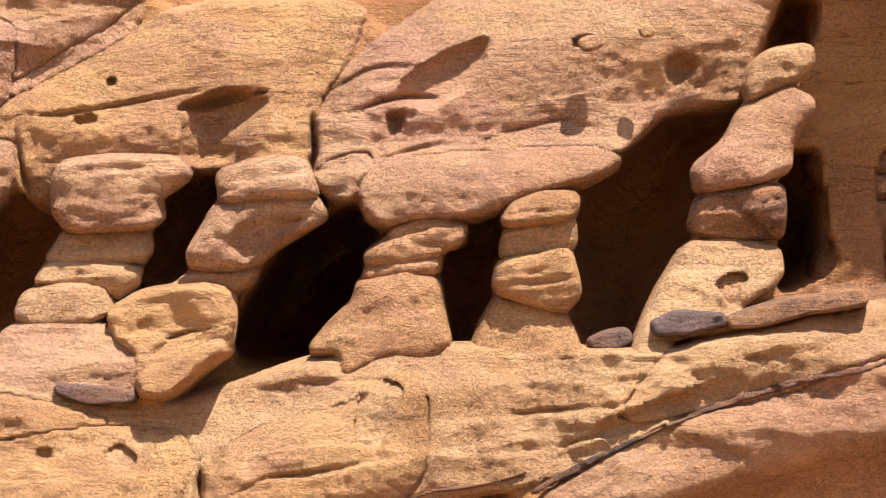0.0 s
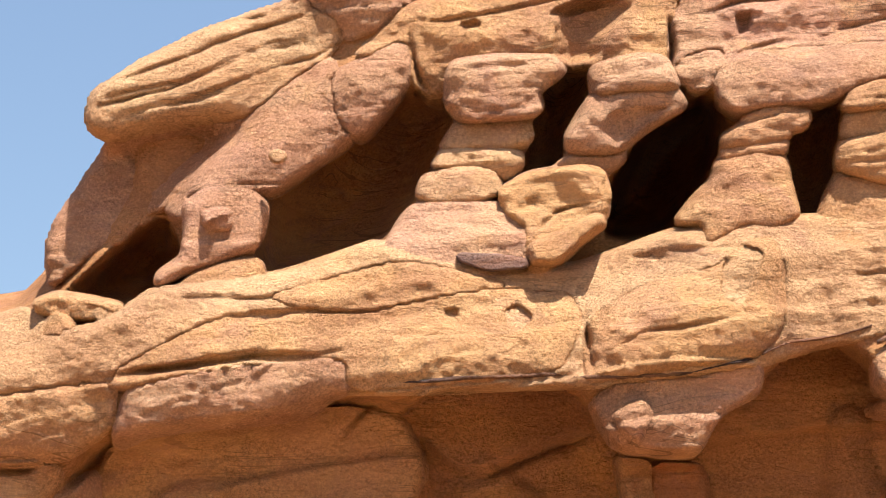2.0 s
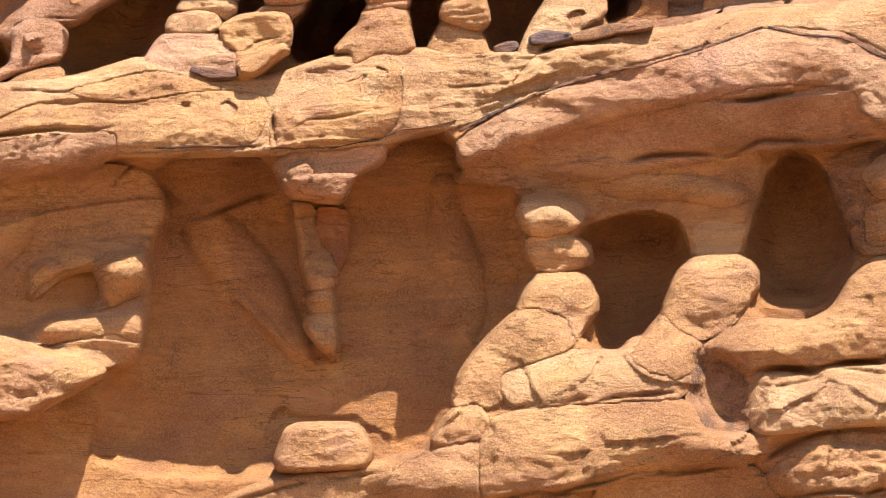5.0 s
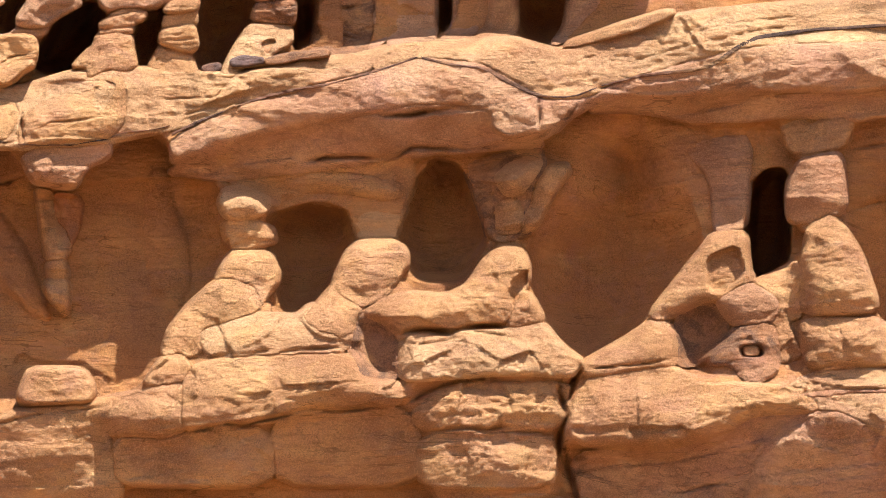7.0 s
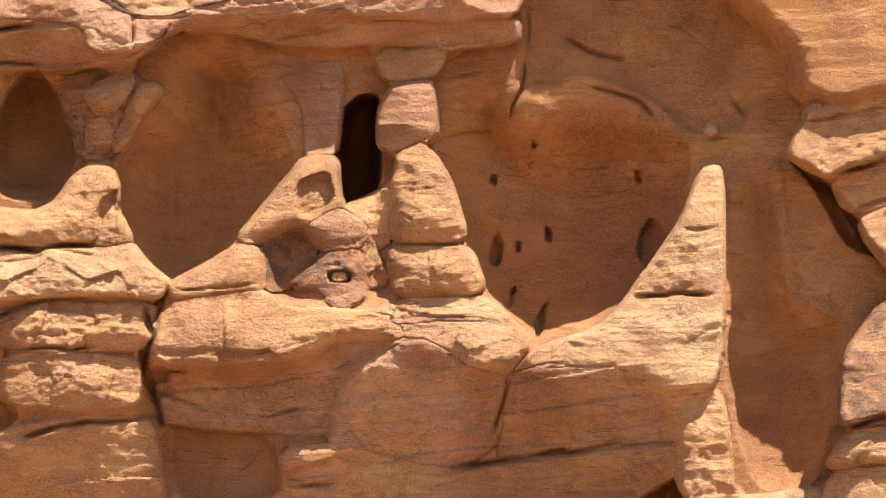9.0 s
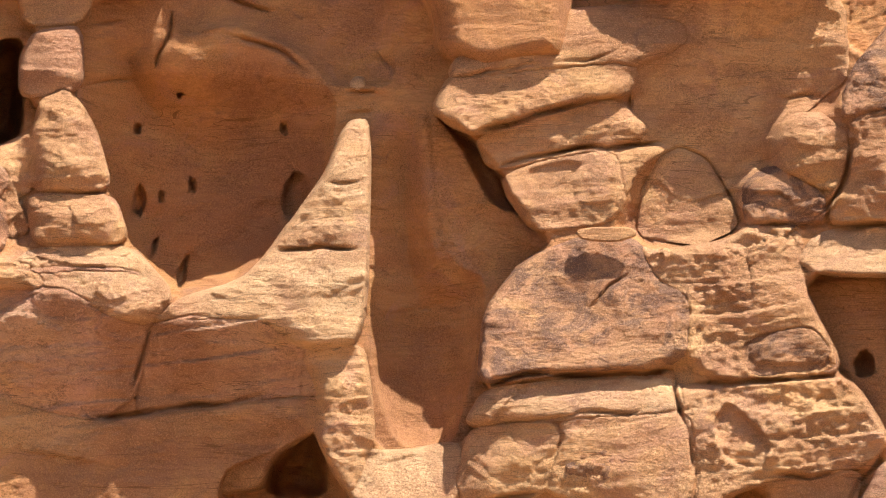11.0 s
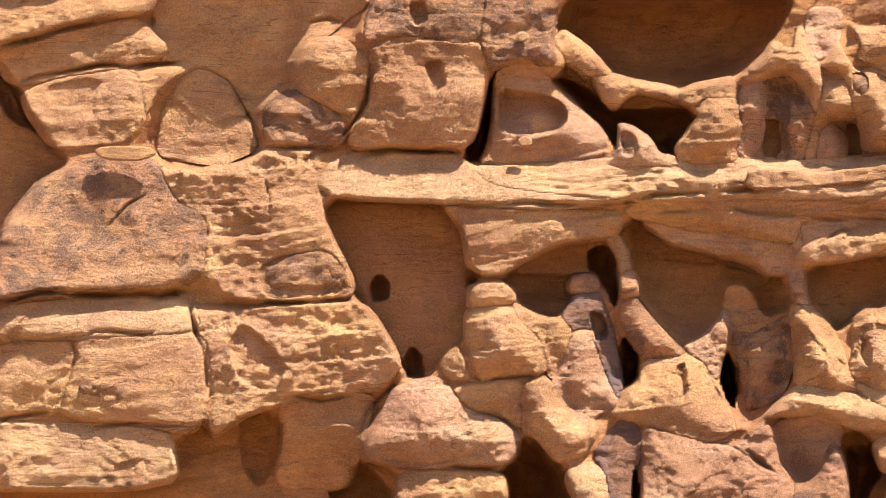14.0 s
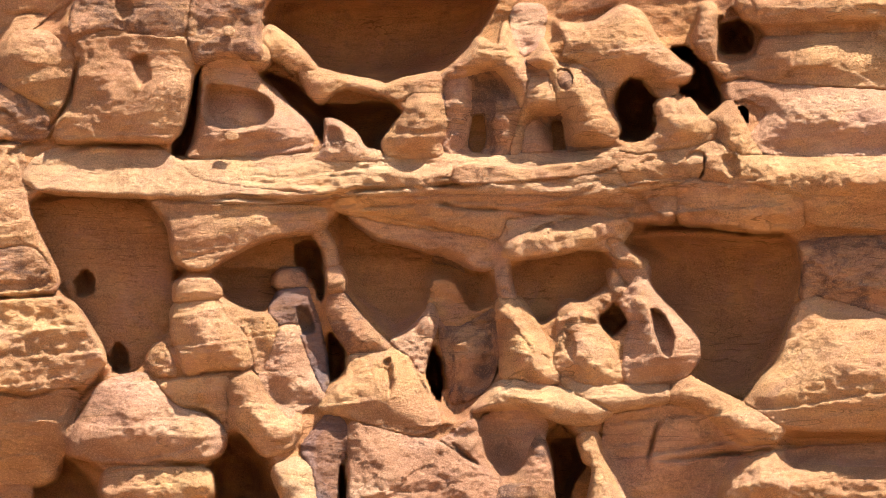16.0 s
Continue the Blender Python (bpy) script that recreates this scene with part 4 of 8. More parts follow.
body = thing("rock_overhang", "massive pinkish sandstone roof block with hollows", "rock overhang", -10.069, 12.763, 0.3)
block(body, "roof_block", [(-11.246, 12.557), (-11.266, 12.816), (-11.082, 13.206), (-10.808, 13.468), (-10.532, 13.693), (-10.045, 14.050), (-8.261, 13.998), (-8.444, 13.582), (-8.567, 13.245), (-8.630, 12.947), (-9.120, 12.932), (-9.294, 12.762), (-9.415, 12.680), (-9.734, 12.698), (-10.241, 12.672), (-10.747, 12.680), (-10.950, 12.535), (-11.069, 12.364), (-11.186, 12.410)], 0.42, 0.12, 0.11, PINK, bulge=0.22, rise=-0.1, dents=[([(-10.778, 13.033), (-10.674, 13.220), (-10.434, 13.367), (-10.176, 13.469), (-10.196, 13.287), (-10.336, 13.083), (-10.541, 12.955)], -0.2, 0.28), ([(-9.682, 13.428), (-9.579, 13.456), (-9.495, 13.404), (-9.565, 13.357), (-9.667, 13.370)], -0.12, 0.04), ([(-9.126, 13.262), (-9.038, 13.327), (-8.931, 13.302), (-8.924, 13.200), (-9.029, 13.109), (-9.112, 13.149)], -0.12, 0.12), ([(-10.812, 12.959), (-10.676, 12.976), (-10.695, 12.846), (-10.780, 12.791)], -0.12, 0.06)], cracks=[([(-10.459, 12.749), (-10.205, 12.800), (-9.866, 12.849), (-9.426, 12.877)], 0.015, 0.06), ([(-11.252, 13.039), (-10.946, 13.261), (-10.469, 13.273)], 0.015, 0.06)], step=0.018, fill=0.07, edge=0.13)
block(body, "lip", [(-10.963, 12.513), (-10.778, 12.656), (-10.243, 12.692), (-9.574, 12.714), (-9.383, 12.622), (-9.580, 12.481), (-9.882, 12.404), (-10.116, 12.311), (-10.317, 12.242), (-10.615, 12.262), (-10.815, 12.185), (-10.921, 12.277)], 0.74, 0.44, 0.11, PINK, bulge=0.1, cracks=[([(-10.148, 12.391), (-10.145, 12.573), (-10.176, 12.683)], 0.015, 0.048)], step=0.018, fill=0.07, edge=0.13)
block(body, "knob", [(-11.242, 12.518), (-11.148, 12.645), (-10.913, 12.705), (-10.874, 12.587), (-10.999, 12.413), (-11.133, 12.356)], 0.6, 0.3, 0.11, PINK, step=0.018, fill=0.07, bulge=0.05, edge=0.13)

body = thing("rock_pillar", "leaning pillar of stacked pale sandstone layers", "rock pillar", -12.675, 11.521, 0.4, group="pillars of the upper gallery")
block(body, "capstone", [(-12.745, 12.560), (-12.707, 12.640), (-12.409, 12.676), (-12.044, 12.660), (-11.969, 12.558), (-12.167, 12.414), (-12.132, 12.298), (-12.220, 12.227), (-12.665, 12.206), (-12.760, 12.336)], 0.79, 0.49, 0.12, PINK, bulge=0.08, cracks=[([(-12.738, 12.578), (-12.408, 12.596), (-12.077, 12.649)], 0.015, 0.06)], core=True, edge=0.1, step=0.018)
block(body, "layer", [(-12.681, 12.182), (-12.543, 12.236), (-12.229, 12.227), (-12.210, 12.084), (-12.268, 11.994), (-12.802, 12.003), (-12.739, 12.121)], 0.63, 0.33, 0.09, PALE, core=True, edge=0.1, bulge=0.05, step=0.018)
block(body, "layer", [(-12.862, 11.879), (-12.783, 11.996), (-12.273, 11.984), (-12.284, 11.870), (-12.352, 11.753), (-12.467, 11.814), (-12.731, 11.857)], 0.67, 0.37, 0.09, PALE, core=True, edge=0.1, bulge=0.05, step=0.018)
block(body, "layer", [(-12.963, 11.668), (-12.920, 11.801), (-12.693, 11.861), (-12.463, 11.836), (-12.389, 11.708), (-12.557, 11.625), (-12.850, 11.604)], 0.75, 0.45, 0.1, PALE, core=True, edge=0.1, bulge=0.05, step=0.018)
block(body, "pillar_foot", [(-13.221, 11.226), (-13.037, 11.557), (-12.844, 11.641), (-12.519, 11.615), (-12.257, 11.562), (-12.091, 11.285), (-12.443, 11.027), (-12.830, 11.063), (-13.215, 11.030)], 0.85, 0.55, 0.12, PINK, rise=-0.3, core=True, edge=0.1, bulge=0.05, step=0.018)
shaft(body, PINK)

body = thing("rock_pillar", "waisted pink sandstone pillar on a broken block", "rock pillar", -11.982, 11.377, 0.4, group="pillars of the upper gallery")
block(body, "capstone", [(-11.784, 12.575), (-11.544, 12.649), (-11.295, 12.647), (-11.245, 12.486), (-11.225, 12.399), (-11.511, 12.409), (-11.769, 12.368)], 0.79, 0.49, 0.12, PINK, core=True, edge=0.1, bulge=0.05, step=0.018)
block(body, "layer", [(-11.958, 12.071), (-11.860, 12.250), (-11.771, 12.383), (-11.512, 12.417), (-11.226, 12.400), (-11.167, 12.291), (-11.263, 12.227), (-11.445, 12.114), (-11.610, 11.969), (-11.947, 11.968)], 0.73, 0.43, 0.12, PINK, dents=[([(-11.743, 12.124), (-11.678, 12.249), (-11.412, 12.283), (-11.263, 12.281), (-11.479, 12.121), (-11.643, 11.980)], -0.08, 0.1)], core=True, edge=0.1, bulge=0.05, step=0.018)
block(body, "waist", [(-12.018, 11.875), (-11.847, 11.992), (-11.598, 11.997), (-11.588, 11.900), (-11.730, 11.812), (-11.978, 11.832)], 0.59, 0.29, 0.09, PINK, core=True, edge=0.1, bulge=0.05, step=0.018)
block(body, "pillar_foot", [(-12.404, 11.703), (-12.226, 11.808), (-11.932, 11.855), (-11.729, 11.822), (-11.708, 11.664), (-11.727, 11.488), (-11.959, 11.273), (-12.215, 11.010), (-12.276, 11.248), (-12.237, 11.410), (-12.385, 11.563)], 0.89, 0.59, 0.12, GOLD, cracks=[([(-12.252, 11.389), (-11.962, 11.526), (-11.734, 11.594)], 0.015, 0.06)], core=True, edge=0.1, bulge=0.05, step=0.018)
block(body, "fallen_slab", [(-12.254, 11.317), (-12.049, 11.419), (-11.752, 11.527), (-11.719, 11.441), (-11.950, 11.246), (-12.077, 11.138), (-12.238, 11.160)], 1.09, 0.2, 0.1, GOLD, step=0.018)
shaft(body, PINK)
stone("flat_stone", "dark flat stones stacked on the ledge", "flat stone", [(-12.664, 11.339), (-12.478, 11.397), (-12.251, 11.389), (-12.262, 11.279), (-12.280, 11.200), (-12.662, 11.239)], 0.92, 0.5, 0.04, PINK, rough=0.3, step=0.014)
stone("flat_stone", "thin dark ironstone slab lying on the ledge", "flat stone", [(-12.703, 11.241), (-12.439, 11.226), (-12.258, 11.198), (-12.251, 11.150), (-12.502, 11.137), (-12.696, 11.207)], 0.98, 0.6, 0.025, SLATE, rough=0.2, step=0.012)

body = thing("rock_pillar", "flaring sandstone pillar with thin worn layers at its neck", "rock pillar", -10.793, 11.364, 0.4, group="pillars of the upper gallery")
block(body, "capstone", [(-10.783, 12.167), (-10.682, 12.256), (-10.516, 12.282), (-10.357, 12.233), (-10.352, 12.107), (-10.502, 12.073), (-10.750, 12.095)], 0.67, 0.37, 0.08, GOLD, core=True, edge=0.1, bulge=0.05, step=0.018)
block(body, "layer", [(-10.917, 12.043), (-10.750, 12.156), (-10.485, 12.102), (-10.479, 12.037), (-10.751, 11.987), (-10.901, 11.972)], 0.67, 0.37, 0.06, GOLD, core=True, edge=0.1, bulge=0.05, step=0.018)
block(body, "layer", [(-10.911, 11.964), (-10.685, 12.019), (-10.492, 12.030), (-10.521, 11.909), (-10.752, 11.898), (-10.918, 11.893)], 0.65, 0.35, 0.06, GOLD, core=True, edge=0.1, bulge=0.05, step=0.018)
block(body, "shaft", [(-10.950, 11.884), (-10.685, 11.926), (-10.514, 11.895), (-10.484, 11.647), (-10.454, 11.464), (-10.626, 11.352), (-10.789, 11.424), (-11.068, 11.271), (-11.083, 11.428), (-11.254, 11.440), (-11.115, 11.614), (-10.983, 11.742)], 0.77, 0.47, 0.12, GOLD, rise=-0.35, bulge=0.12, core=True, edge=0.1, step=0.018)
shaft(body, GOLD)

body = thing("rock_pillar", "sandstone pillar with a rounded drum on a cone", "rock pillar", -9.999, 11.351, 0.4, group="pillars of the upper gallery")
block(body, "capstone", [(-10.111, 12.246), (-10.066, 12.353), (-9.882, 12.415), (-9.676, 12.396), (-9.703, 12.256), (-10.085, 12.216)], 0.77, 0.47, 0.1, GOLD, core=True, edge=0.1, bulge=0.05, step=0.018)
block(body, "layer", [(-10.114, 12.066), (-10.084, 12.202), (-9.884, 12.249), (-9.717, 12.260), (-9.713, 12.058), (-9.889, 12.019), (-10.111, 12.013)], 0.67, 0.37, 0.1, PALE, core=True, edge=0.1, bulge=0.05, step=0.018)
block(body, "drum", [(-10.165, 11.836), (-10.129, 11.988), (-9.891, 12.026), (-9.732, 12.041), (-9.686, 11.773), (-9.767, 11.676), (-9.898, 11.707), (-10.153, 11.790)], 0.77, 0.47, 0.12, GOLD, cracks=[([(-10.092, 11.888), (-9.895, 11.848), (-9.729, 11.881)], 0.015, 0.036)], core=True, edge=0.1, bulge=0.05, step=0.018)
block(body, "pillar_foot", [(-10.366, 11.227), (-10.246, 11.591), (-10.144, 11.765), (-9.931, 11.708), (-9.769, 11.634), (-9.660, 11.301), (-9.911, 11.184), (-10.204, 11.172)], 0.79, 0.49, 0.12, GOLD, rise=-0.4, core=True, edge=0.1, bulge=0.05, step=0.018)
shaft(body, GOLD)

body = thing("rock_pillar", "crooked sandstone pillar with a dark varnished drum", "rock pillar", -8.935, 11.539, 0.4, group="pillars of the upper gallery")
block(body, "neck", [(-8.637, 13.089), (-8.598, 13.219), (-8.476, 13.308), (-8.257, 13.338), (-8.245, 13.225), (-8.368, 13.110), (-8.625, 12.985)], 0.67, 0.37, 0.12, PALE, core=True, edge=0.1, bulge=0.05, step=0.018)
block(body, "shoulder", [(-8.969, 12.554), (-8.769, 12.717), (-8.660, 12.942), (-8.386, 13.081), (-8.241, 12.958), (-8.384, 12.767), (-8.428, 12.531), (-8.631, 12.442), (-8.948, 12.401)], 0.67, 0.37, 0.12, PINK, core=True, edge=0.1, bulge=0.05, step=0.018)
block(body, "drum", [(-9.006, 12.149), (-8.948, 12.372), (-8.464, 12.441), (-8.463, 12.242), (-8.489, 12.099), (-8.761, 12.071)], 0.65, 0.35, 0.12, DARK, label="dark varnished drum", cracks=[([(-8.972, 12.184), (-8.758, 12.135), (-8.492, 12.171)], 0.015, 0.048)], core=True, edge=0.1, bulge=0.05, step=0.018)
block(body, "pillar_foot", [(-9.411, 11.312), (-9.241, 11.728), (-9.032, 12.071), (-8.768, 12.078), (-8.507, 12.028), (-8.498, 11.850), (-8.734, 11.698), (-8.764, 11.528), (-9.118, 11.508), (-9.288, 11.299)], 0.79, 0.49, 0.12, PALE, rise=-0.2, dents=[([(-8.893, 11.826), (-8.775, 11.893), (-8.678, 11.855), (-8.747, 11.786), (-8.785, 11.664), (-8.848, 11.718)], -0.2, 0.06)], core=True, edge=0.1, bulge=0.05, step=0.018)
shaft(body, GOLD)
# the roof's shade on this column is put into its dark material
stone("rock_column", "broad sandstone column with flat beds, darkened for the roof's shade", "rock column", [(-8.263, 12.535), (-8.219, 12.907), (-8.130, 13.199), (-7.988, 13.430), (-7.741, 13.574), (-7.353, 13.789), (-7.477, 11.705), (-7.942, 11.721), (-8.276, 11.695), (-8.217, 12.092), (-8.181, 12.421)], 0, -0.3, 0.11, DARK, group="pillars of the upper gallery", cracks=[([(-8.190, 12.440), (-7.935, 12.487), (-7.562, 12.529)], 0.015, 0.12), ([(-8.181, 12.292), (-7.909, 12.331), (-7.573, 12.345)], 0.015, 0.12), ([(-8.064, 11.942), (-7.598, 11.908)], 0.015, 0.09)], step=0.018, fill=0.07, bulge=0.05, edge=0.13)
stone("rock_column", "brown sandstone column in the upper gallery", "rock column", [(-7.240, 12.758), (-6.663, 12.762), (-6.660, 11.891), (-6.961, 11.789), (-7.284, 11.786), (-7.200, 12.135)], 0.1, -0.2, 0.11, PINK, group="pillars of the upper gallery", step=0.024, fill=0.07, bulge=0.05, edge=0.13)
stone("rock_column", "slim brown sandstone column in the upper gallery", "rock column", [(-7.456, 12.755), (-7.196, 12.758), (-7.235, 11.980), (-7.548, 11.706), (-7.464, 11.977)], 0, -0.3, 0.08, PINK, group="pillars of the upper gallery", step=0.024, fill=0.07, bulge=0.05, edge=0.13)
stone("rock_column", "waisted brown sandstone column in the upper gallery", "rock column", [(-6.462, 12.763), (-6.015, 12.764), (-6.100, 12.335), (-6.157, 11.986), (-6.638, 11.845), (-6.445, 12.101)], 0, -0.3, 0.1, PINK, group="pillars of the upper gallery", step=0.024, fill=0.07, bulge=0.05, edge=0.13)
stone("rock_column", "rounded brown sandstone column in the upper gallery", "rock column", [(-6.015, 12.764), (-5.655, 12.764), (-5.611, 12.079), (-5.705, 11.986), (-6.171, 11.908), (-5.992, 12.141)], 0.15, -0.15, 0.1, GOLD, group="pillars of the upper gallery", step=0.024, fill=0.07, bulge=0.05, edge=0.13)
stone("rock_column", "sloping brown sandstone column in the upper gallery", "rock column", [(-4.985, 12.761), (-4.590, 12.757), (-4.448, 12.289), (-4.592, 12.135), (-5.239, 11.799), (-5.023, 12.099)], 0, -0.3, 0.11, PINK, group="pillars of the upper gallery", step=0.024, fill=0.07, bulge=0.05, edge=0.13)
stone("flat_stone", "dark ironstone chip at the cave mouth", "flat stone", [(-9.615, 11.473), (-9.542, 11.510), (-9.410, 11.528), (-9.386, 11.471), (-9.512, 11.411), (-9.609, 11.427)], 0.75, 0.4, 0.03, SLATE, rough=0.3, step=0.012)
stone("flat_stone", "dark flat ironstone slab on the ledge", "flat stone", [(-9.270, 11.584), (-9.121, 11.650), (-8.862, 11.630), (-8.832, 11.563), (-9.094, 11.510), (-9.256, 11.500)], 1, 0.5, 0.04, SLATE, rough=0.3, step=0.014)
stone("flat_stone", "long reddish flat slab on the ledge", "flat stone", [(-8.847, 11.598), (-8.665, 11.663), (-8.306, 11.712), (-8.029, 11.749), (-8.016, 11.679), (-8.343, 11.619), (-8.638, 11.547), (-8.816, 11.545)], 1, 0.5, 0.04, DARK, rough=0.4, step=0.014)
stone("rock_overhang", "brown sandstone roof over the shaded columns", "rock overhang", [(-7.924, 15.055), (-3.420, 15.041), (-3.649, 13.531), (-5.019, 13.390), (-6.103, 13.472), (-7.622, 13.620), (-7.915, 14.053)], 0.9, 0.6, 0.11, PINK, step=0.024, fill=0.07, bulge=0.05, edge=0.13)

# ledge below the upper gallery

body = thing("rock_ledge", "sunlit golden sandstone ledge running below the upper pillars", "rock ledge", -11.981, 10.375, 0.5)
block(body, "tread", [(-16.046, 10.455), (-15.682, 10.603), (-14.994, 10.801), (-14.718, 11.024), (-13.975, 11.085), (-13.180, 11.364), (-12.714, 11.206), (-11.968, 11.128), (-11.213, 11.412), (-10.229, 11.475), (-9.578, 11.412), (-8.378, 11.478), (-8.237, 11.346), (-8.266, 10.749), (-9.185, 10.811), (-10.025, 10.617), (-10.773, 10.432), (-11.889, 10.320), (-13.096, 10.292), (-14.160, 10.328), (-14.991, 10.406), (-16.043, 10.259)], 0.96, 0.66, 0.11, PALE, rise=-0.15, rough=1.2, cracks=[([(-14.671, 10.974), (-14.161, 10.922), (-13.463, 11.016), (-13.089, 11.111)], 0.015, 0.048), ([(-11.687, 11.162), (-11.217, 11.251), (-10.563, 11.233)], 0.015, 0.036), ([(-10.290, 11.024), (-9.638, 11.052), (-8.936, 11.226), (-8.423, 11.304)], 0.015, 0.06), ([(-9.974, 10.765), (-9.503, 10.948), (-8.941, 11.101)], 0.015, 0.06)], step=0.018, fill=0.07, bulge=0.05, edge=0.13)
block(body, "beam", [(-14.985, 10.331), (-14.917, 10.478), (-14.296, 10.822), (-13.740, 10.867), (-13.368, 10.878), (-12.436, 10.999), (-11.971, 10.955), (-11.905, 10.765), (-12.050, 10.411), (-12.909, 10.347), (-13.418, 10.305), (-13.463, 10.542), (-14.157, 10.524), (-14.848, 10.355)], 1.08, 0.78, 0.11, GOLD, rise=-0.3, cracks=[([(-14.848, 10.404), (-14.157, 10.534), (-13.463, 10.567)], 0.015, 0.09), ([(-14.296, 10.832), (-13.833, 10.853), (-13.275, 10.877)], 0.015, 0.072)], dents=[([(-12.415, 10.849), (-12.321, 10.897), (-12.206, 10.796), (-12.301, 10.713), (-12.393, 10.734)], -0.12, 0.05), ([(-12.811, 10.856), (-12.717, 10.869), (-12.709, 10.804), (-12.788, 10.796)], -0.08, 0.03)], step=0.018, fill=0.07, bulge=0.05, edge=0.13)
block(body, "beam", [(-14.936, 10.062), (-14.846, 10.355), (-14.156, 10.489), (-13.453, 10.532), (-13.408, 10.319), (-13.579, 10.238), (-13.649, 10.126), (-14.156, 10.048), (-14.684, 10.037), (-14.935, 9.892)], 1.12, 0.82, 0.11, PINK, bulge=0.05, step=0.018, fill=0.07, edge=0.13)
block(body, "slab", [(-13.973, 10.969), (-13.507, 11.090), (-13.087, 11.210), (-12.715, 11.130), (-12.343, 11.023), (-12.810, 10.971), (-13.276, 10.863), (-13.741, 10.883)], 1.04, 0.74, 0.08, GOLD, rise=-0.3, step=0.018, fill=0.07, bulge=0.05, edge=0.13)
block(body, "jutting_block", [(-11.910, 10.466), (-11.844, 10.787), (-11.505, 11.003), (-11.037, 11.101), (-10.753, 11.309), (-10.636, 11.331), (-10.580, 11.153), (-10.584, 10.706), (-10.767, 10.488), (-11.240, 10.441), (-11.611, 10.386), (-11.866, 10.342)], 1.22, 0.92, 0.11, GOLD, cracks=[([(-11.862, 10.564), (-11.419, 10.678), (-10.906, 10.799)], 0.015, 0.072)], dents=[([(-10.939, 11.289), (-10.685, 11.232), (-10.859, 10.837), (-10.996, 10.915)], -0.3, 0.07)], rough=1.15, step=0.018, fill=0.07, bulge=0.05, edge=0.13)
block(body, "hanging_block", [(-11.855, 10.196), (-11.609, 10.388), (-11.239, 10.330), (-10.772, 10.466), (-10.741, 10.244), (-11.037, 10.104), (-11.169, 9.804), (-11.529, 9.842), (-11.690, 9.865), (-11.802, 10.048)], 0.95, 0.65, 0.11, PINK, dents=[([(-11.754, 10.121), (-11.519, 10.263), (-11.453, 10.114), (-11.574, 9.872)], 0.1, 0.06)], step=0.018, fill=0.07, bulge=0.05, edge=0.13)
stone("flat_stone", "broken sandstone slab at the ledge end", "flat stone", [(-15.512, 10.928), (-15.351, 10.993), (-15.096, 10.943), (-14.956, 10.913), (-14.919, 10.863), (-15.094, 10.804), (-15.303, 10.814), (-15.465, 10.844)], 0.75, 0.2, 0.06, GOLD, step=0.012)
stone("boulder", "rough sandstone block at the ledge end", "boulder", [(-16.099, 10.554), (-15.595, 10.604), (-15.089, 10.678), (-14.927, 10.554), (-14.969, 10.063), (-15.265, 9.845), (-16.086, 9.797)], 0.85, 0.55, 0.16, GOLD, dents=[([(-15.364, 10.456), (-15.272, 10.481), (-15.248, 10.382), (-15.340, 10.358)], -0.1, 0.04)], rough=1.2, edge=0.18, fill=0.12, step=0.018, bulge=0.05)
stone("boulder", "small upright sandstone lump", "boulder", [(-15.422, 10.728), (-15.368, 10.852), (-15.285, 10.862), (-15.238, 10.778), (-15.237, 10.654), (-15.412, 10.644)], 0.85, 0.3, 0.06, GOLD, step=0.014, edge=0.18, fill=0.12)
stone("boulder", "rounded sandstone boulder with a crack below", "boulder", [(-16.098, 9.724), (-15.688, 9.797), (-15.368, 9.830), (-15.284, 9.733), (-15.477, 9.385), (-15.680, 9.217), (-16.086, 9.051)], 0.6, 0.3, 0.2, GOLD, edge=0.18, fill=0.12, step=0.018, bulge=0.05)

body = thing("rock_ledge", "pink sandstone ledge with dark cracks over the lower alcoves", "rock ledge", -6.456, 11.063, 0.6)
block(body, "tread", [(-9.526, 10.947), (-9.178, 11.450), (-7.892, 11.664), (-7.176, 11.842), (-5.741, 11.971), (-5.023, 11.737), (-4.018, 12.168), (-2.873, 12.327), (-1.448, 12.422), (-0.459, 12.427), (-0.473, 11.737), (-2.665, 11.760), (-3.239, 11.426), (-4.882, 11.099), (-5.311, 11.101), (-6.099, 11.485), (-6.888, 11.597), (-7.603, 11.360), (-8.602, 11.117)], 0.85, 0.55, 0.11, PALE, rise=-0.3, rough=1.2, cracks=[([(-9.104, 11.261), (-8.177, 11.468), (-7.175, 11.711)], 0.015, 0.048), ([(-5.024, 11.598), (-4.307, 11.785), (-3.233, 12.040), (-1.807, 12.201)], 0.015, 0.048), ([(-4.308, 11.516), (-3.234, 11.848), (-2.164, 12.056)], 0.015, 0.048)], step=0.024, fill=0.07, bulge=0.05, edge=0.13)
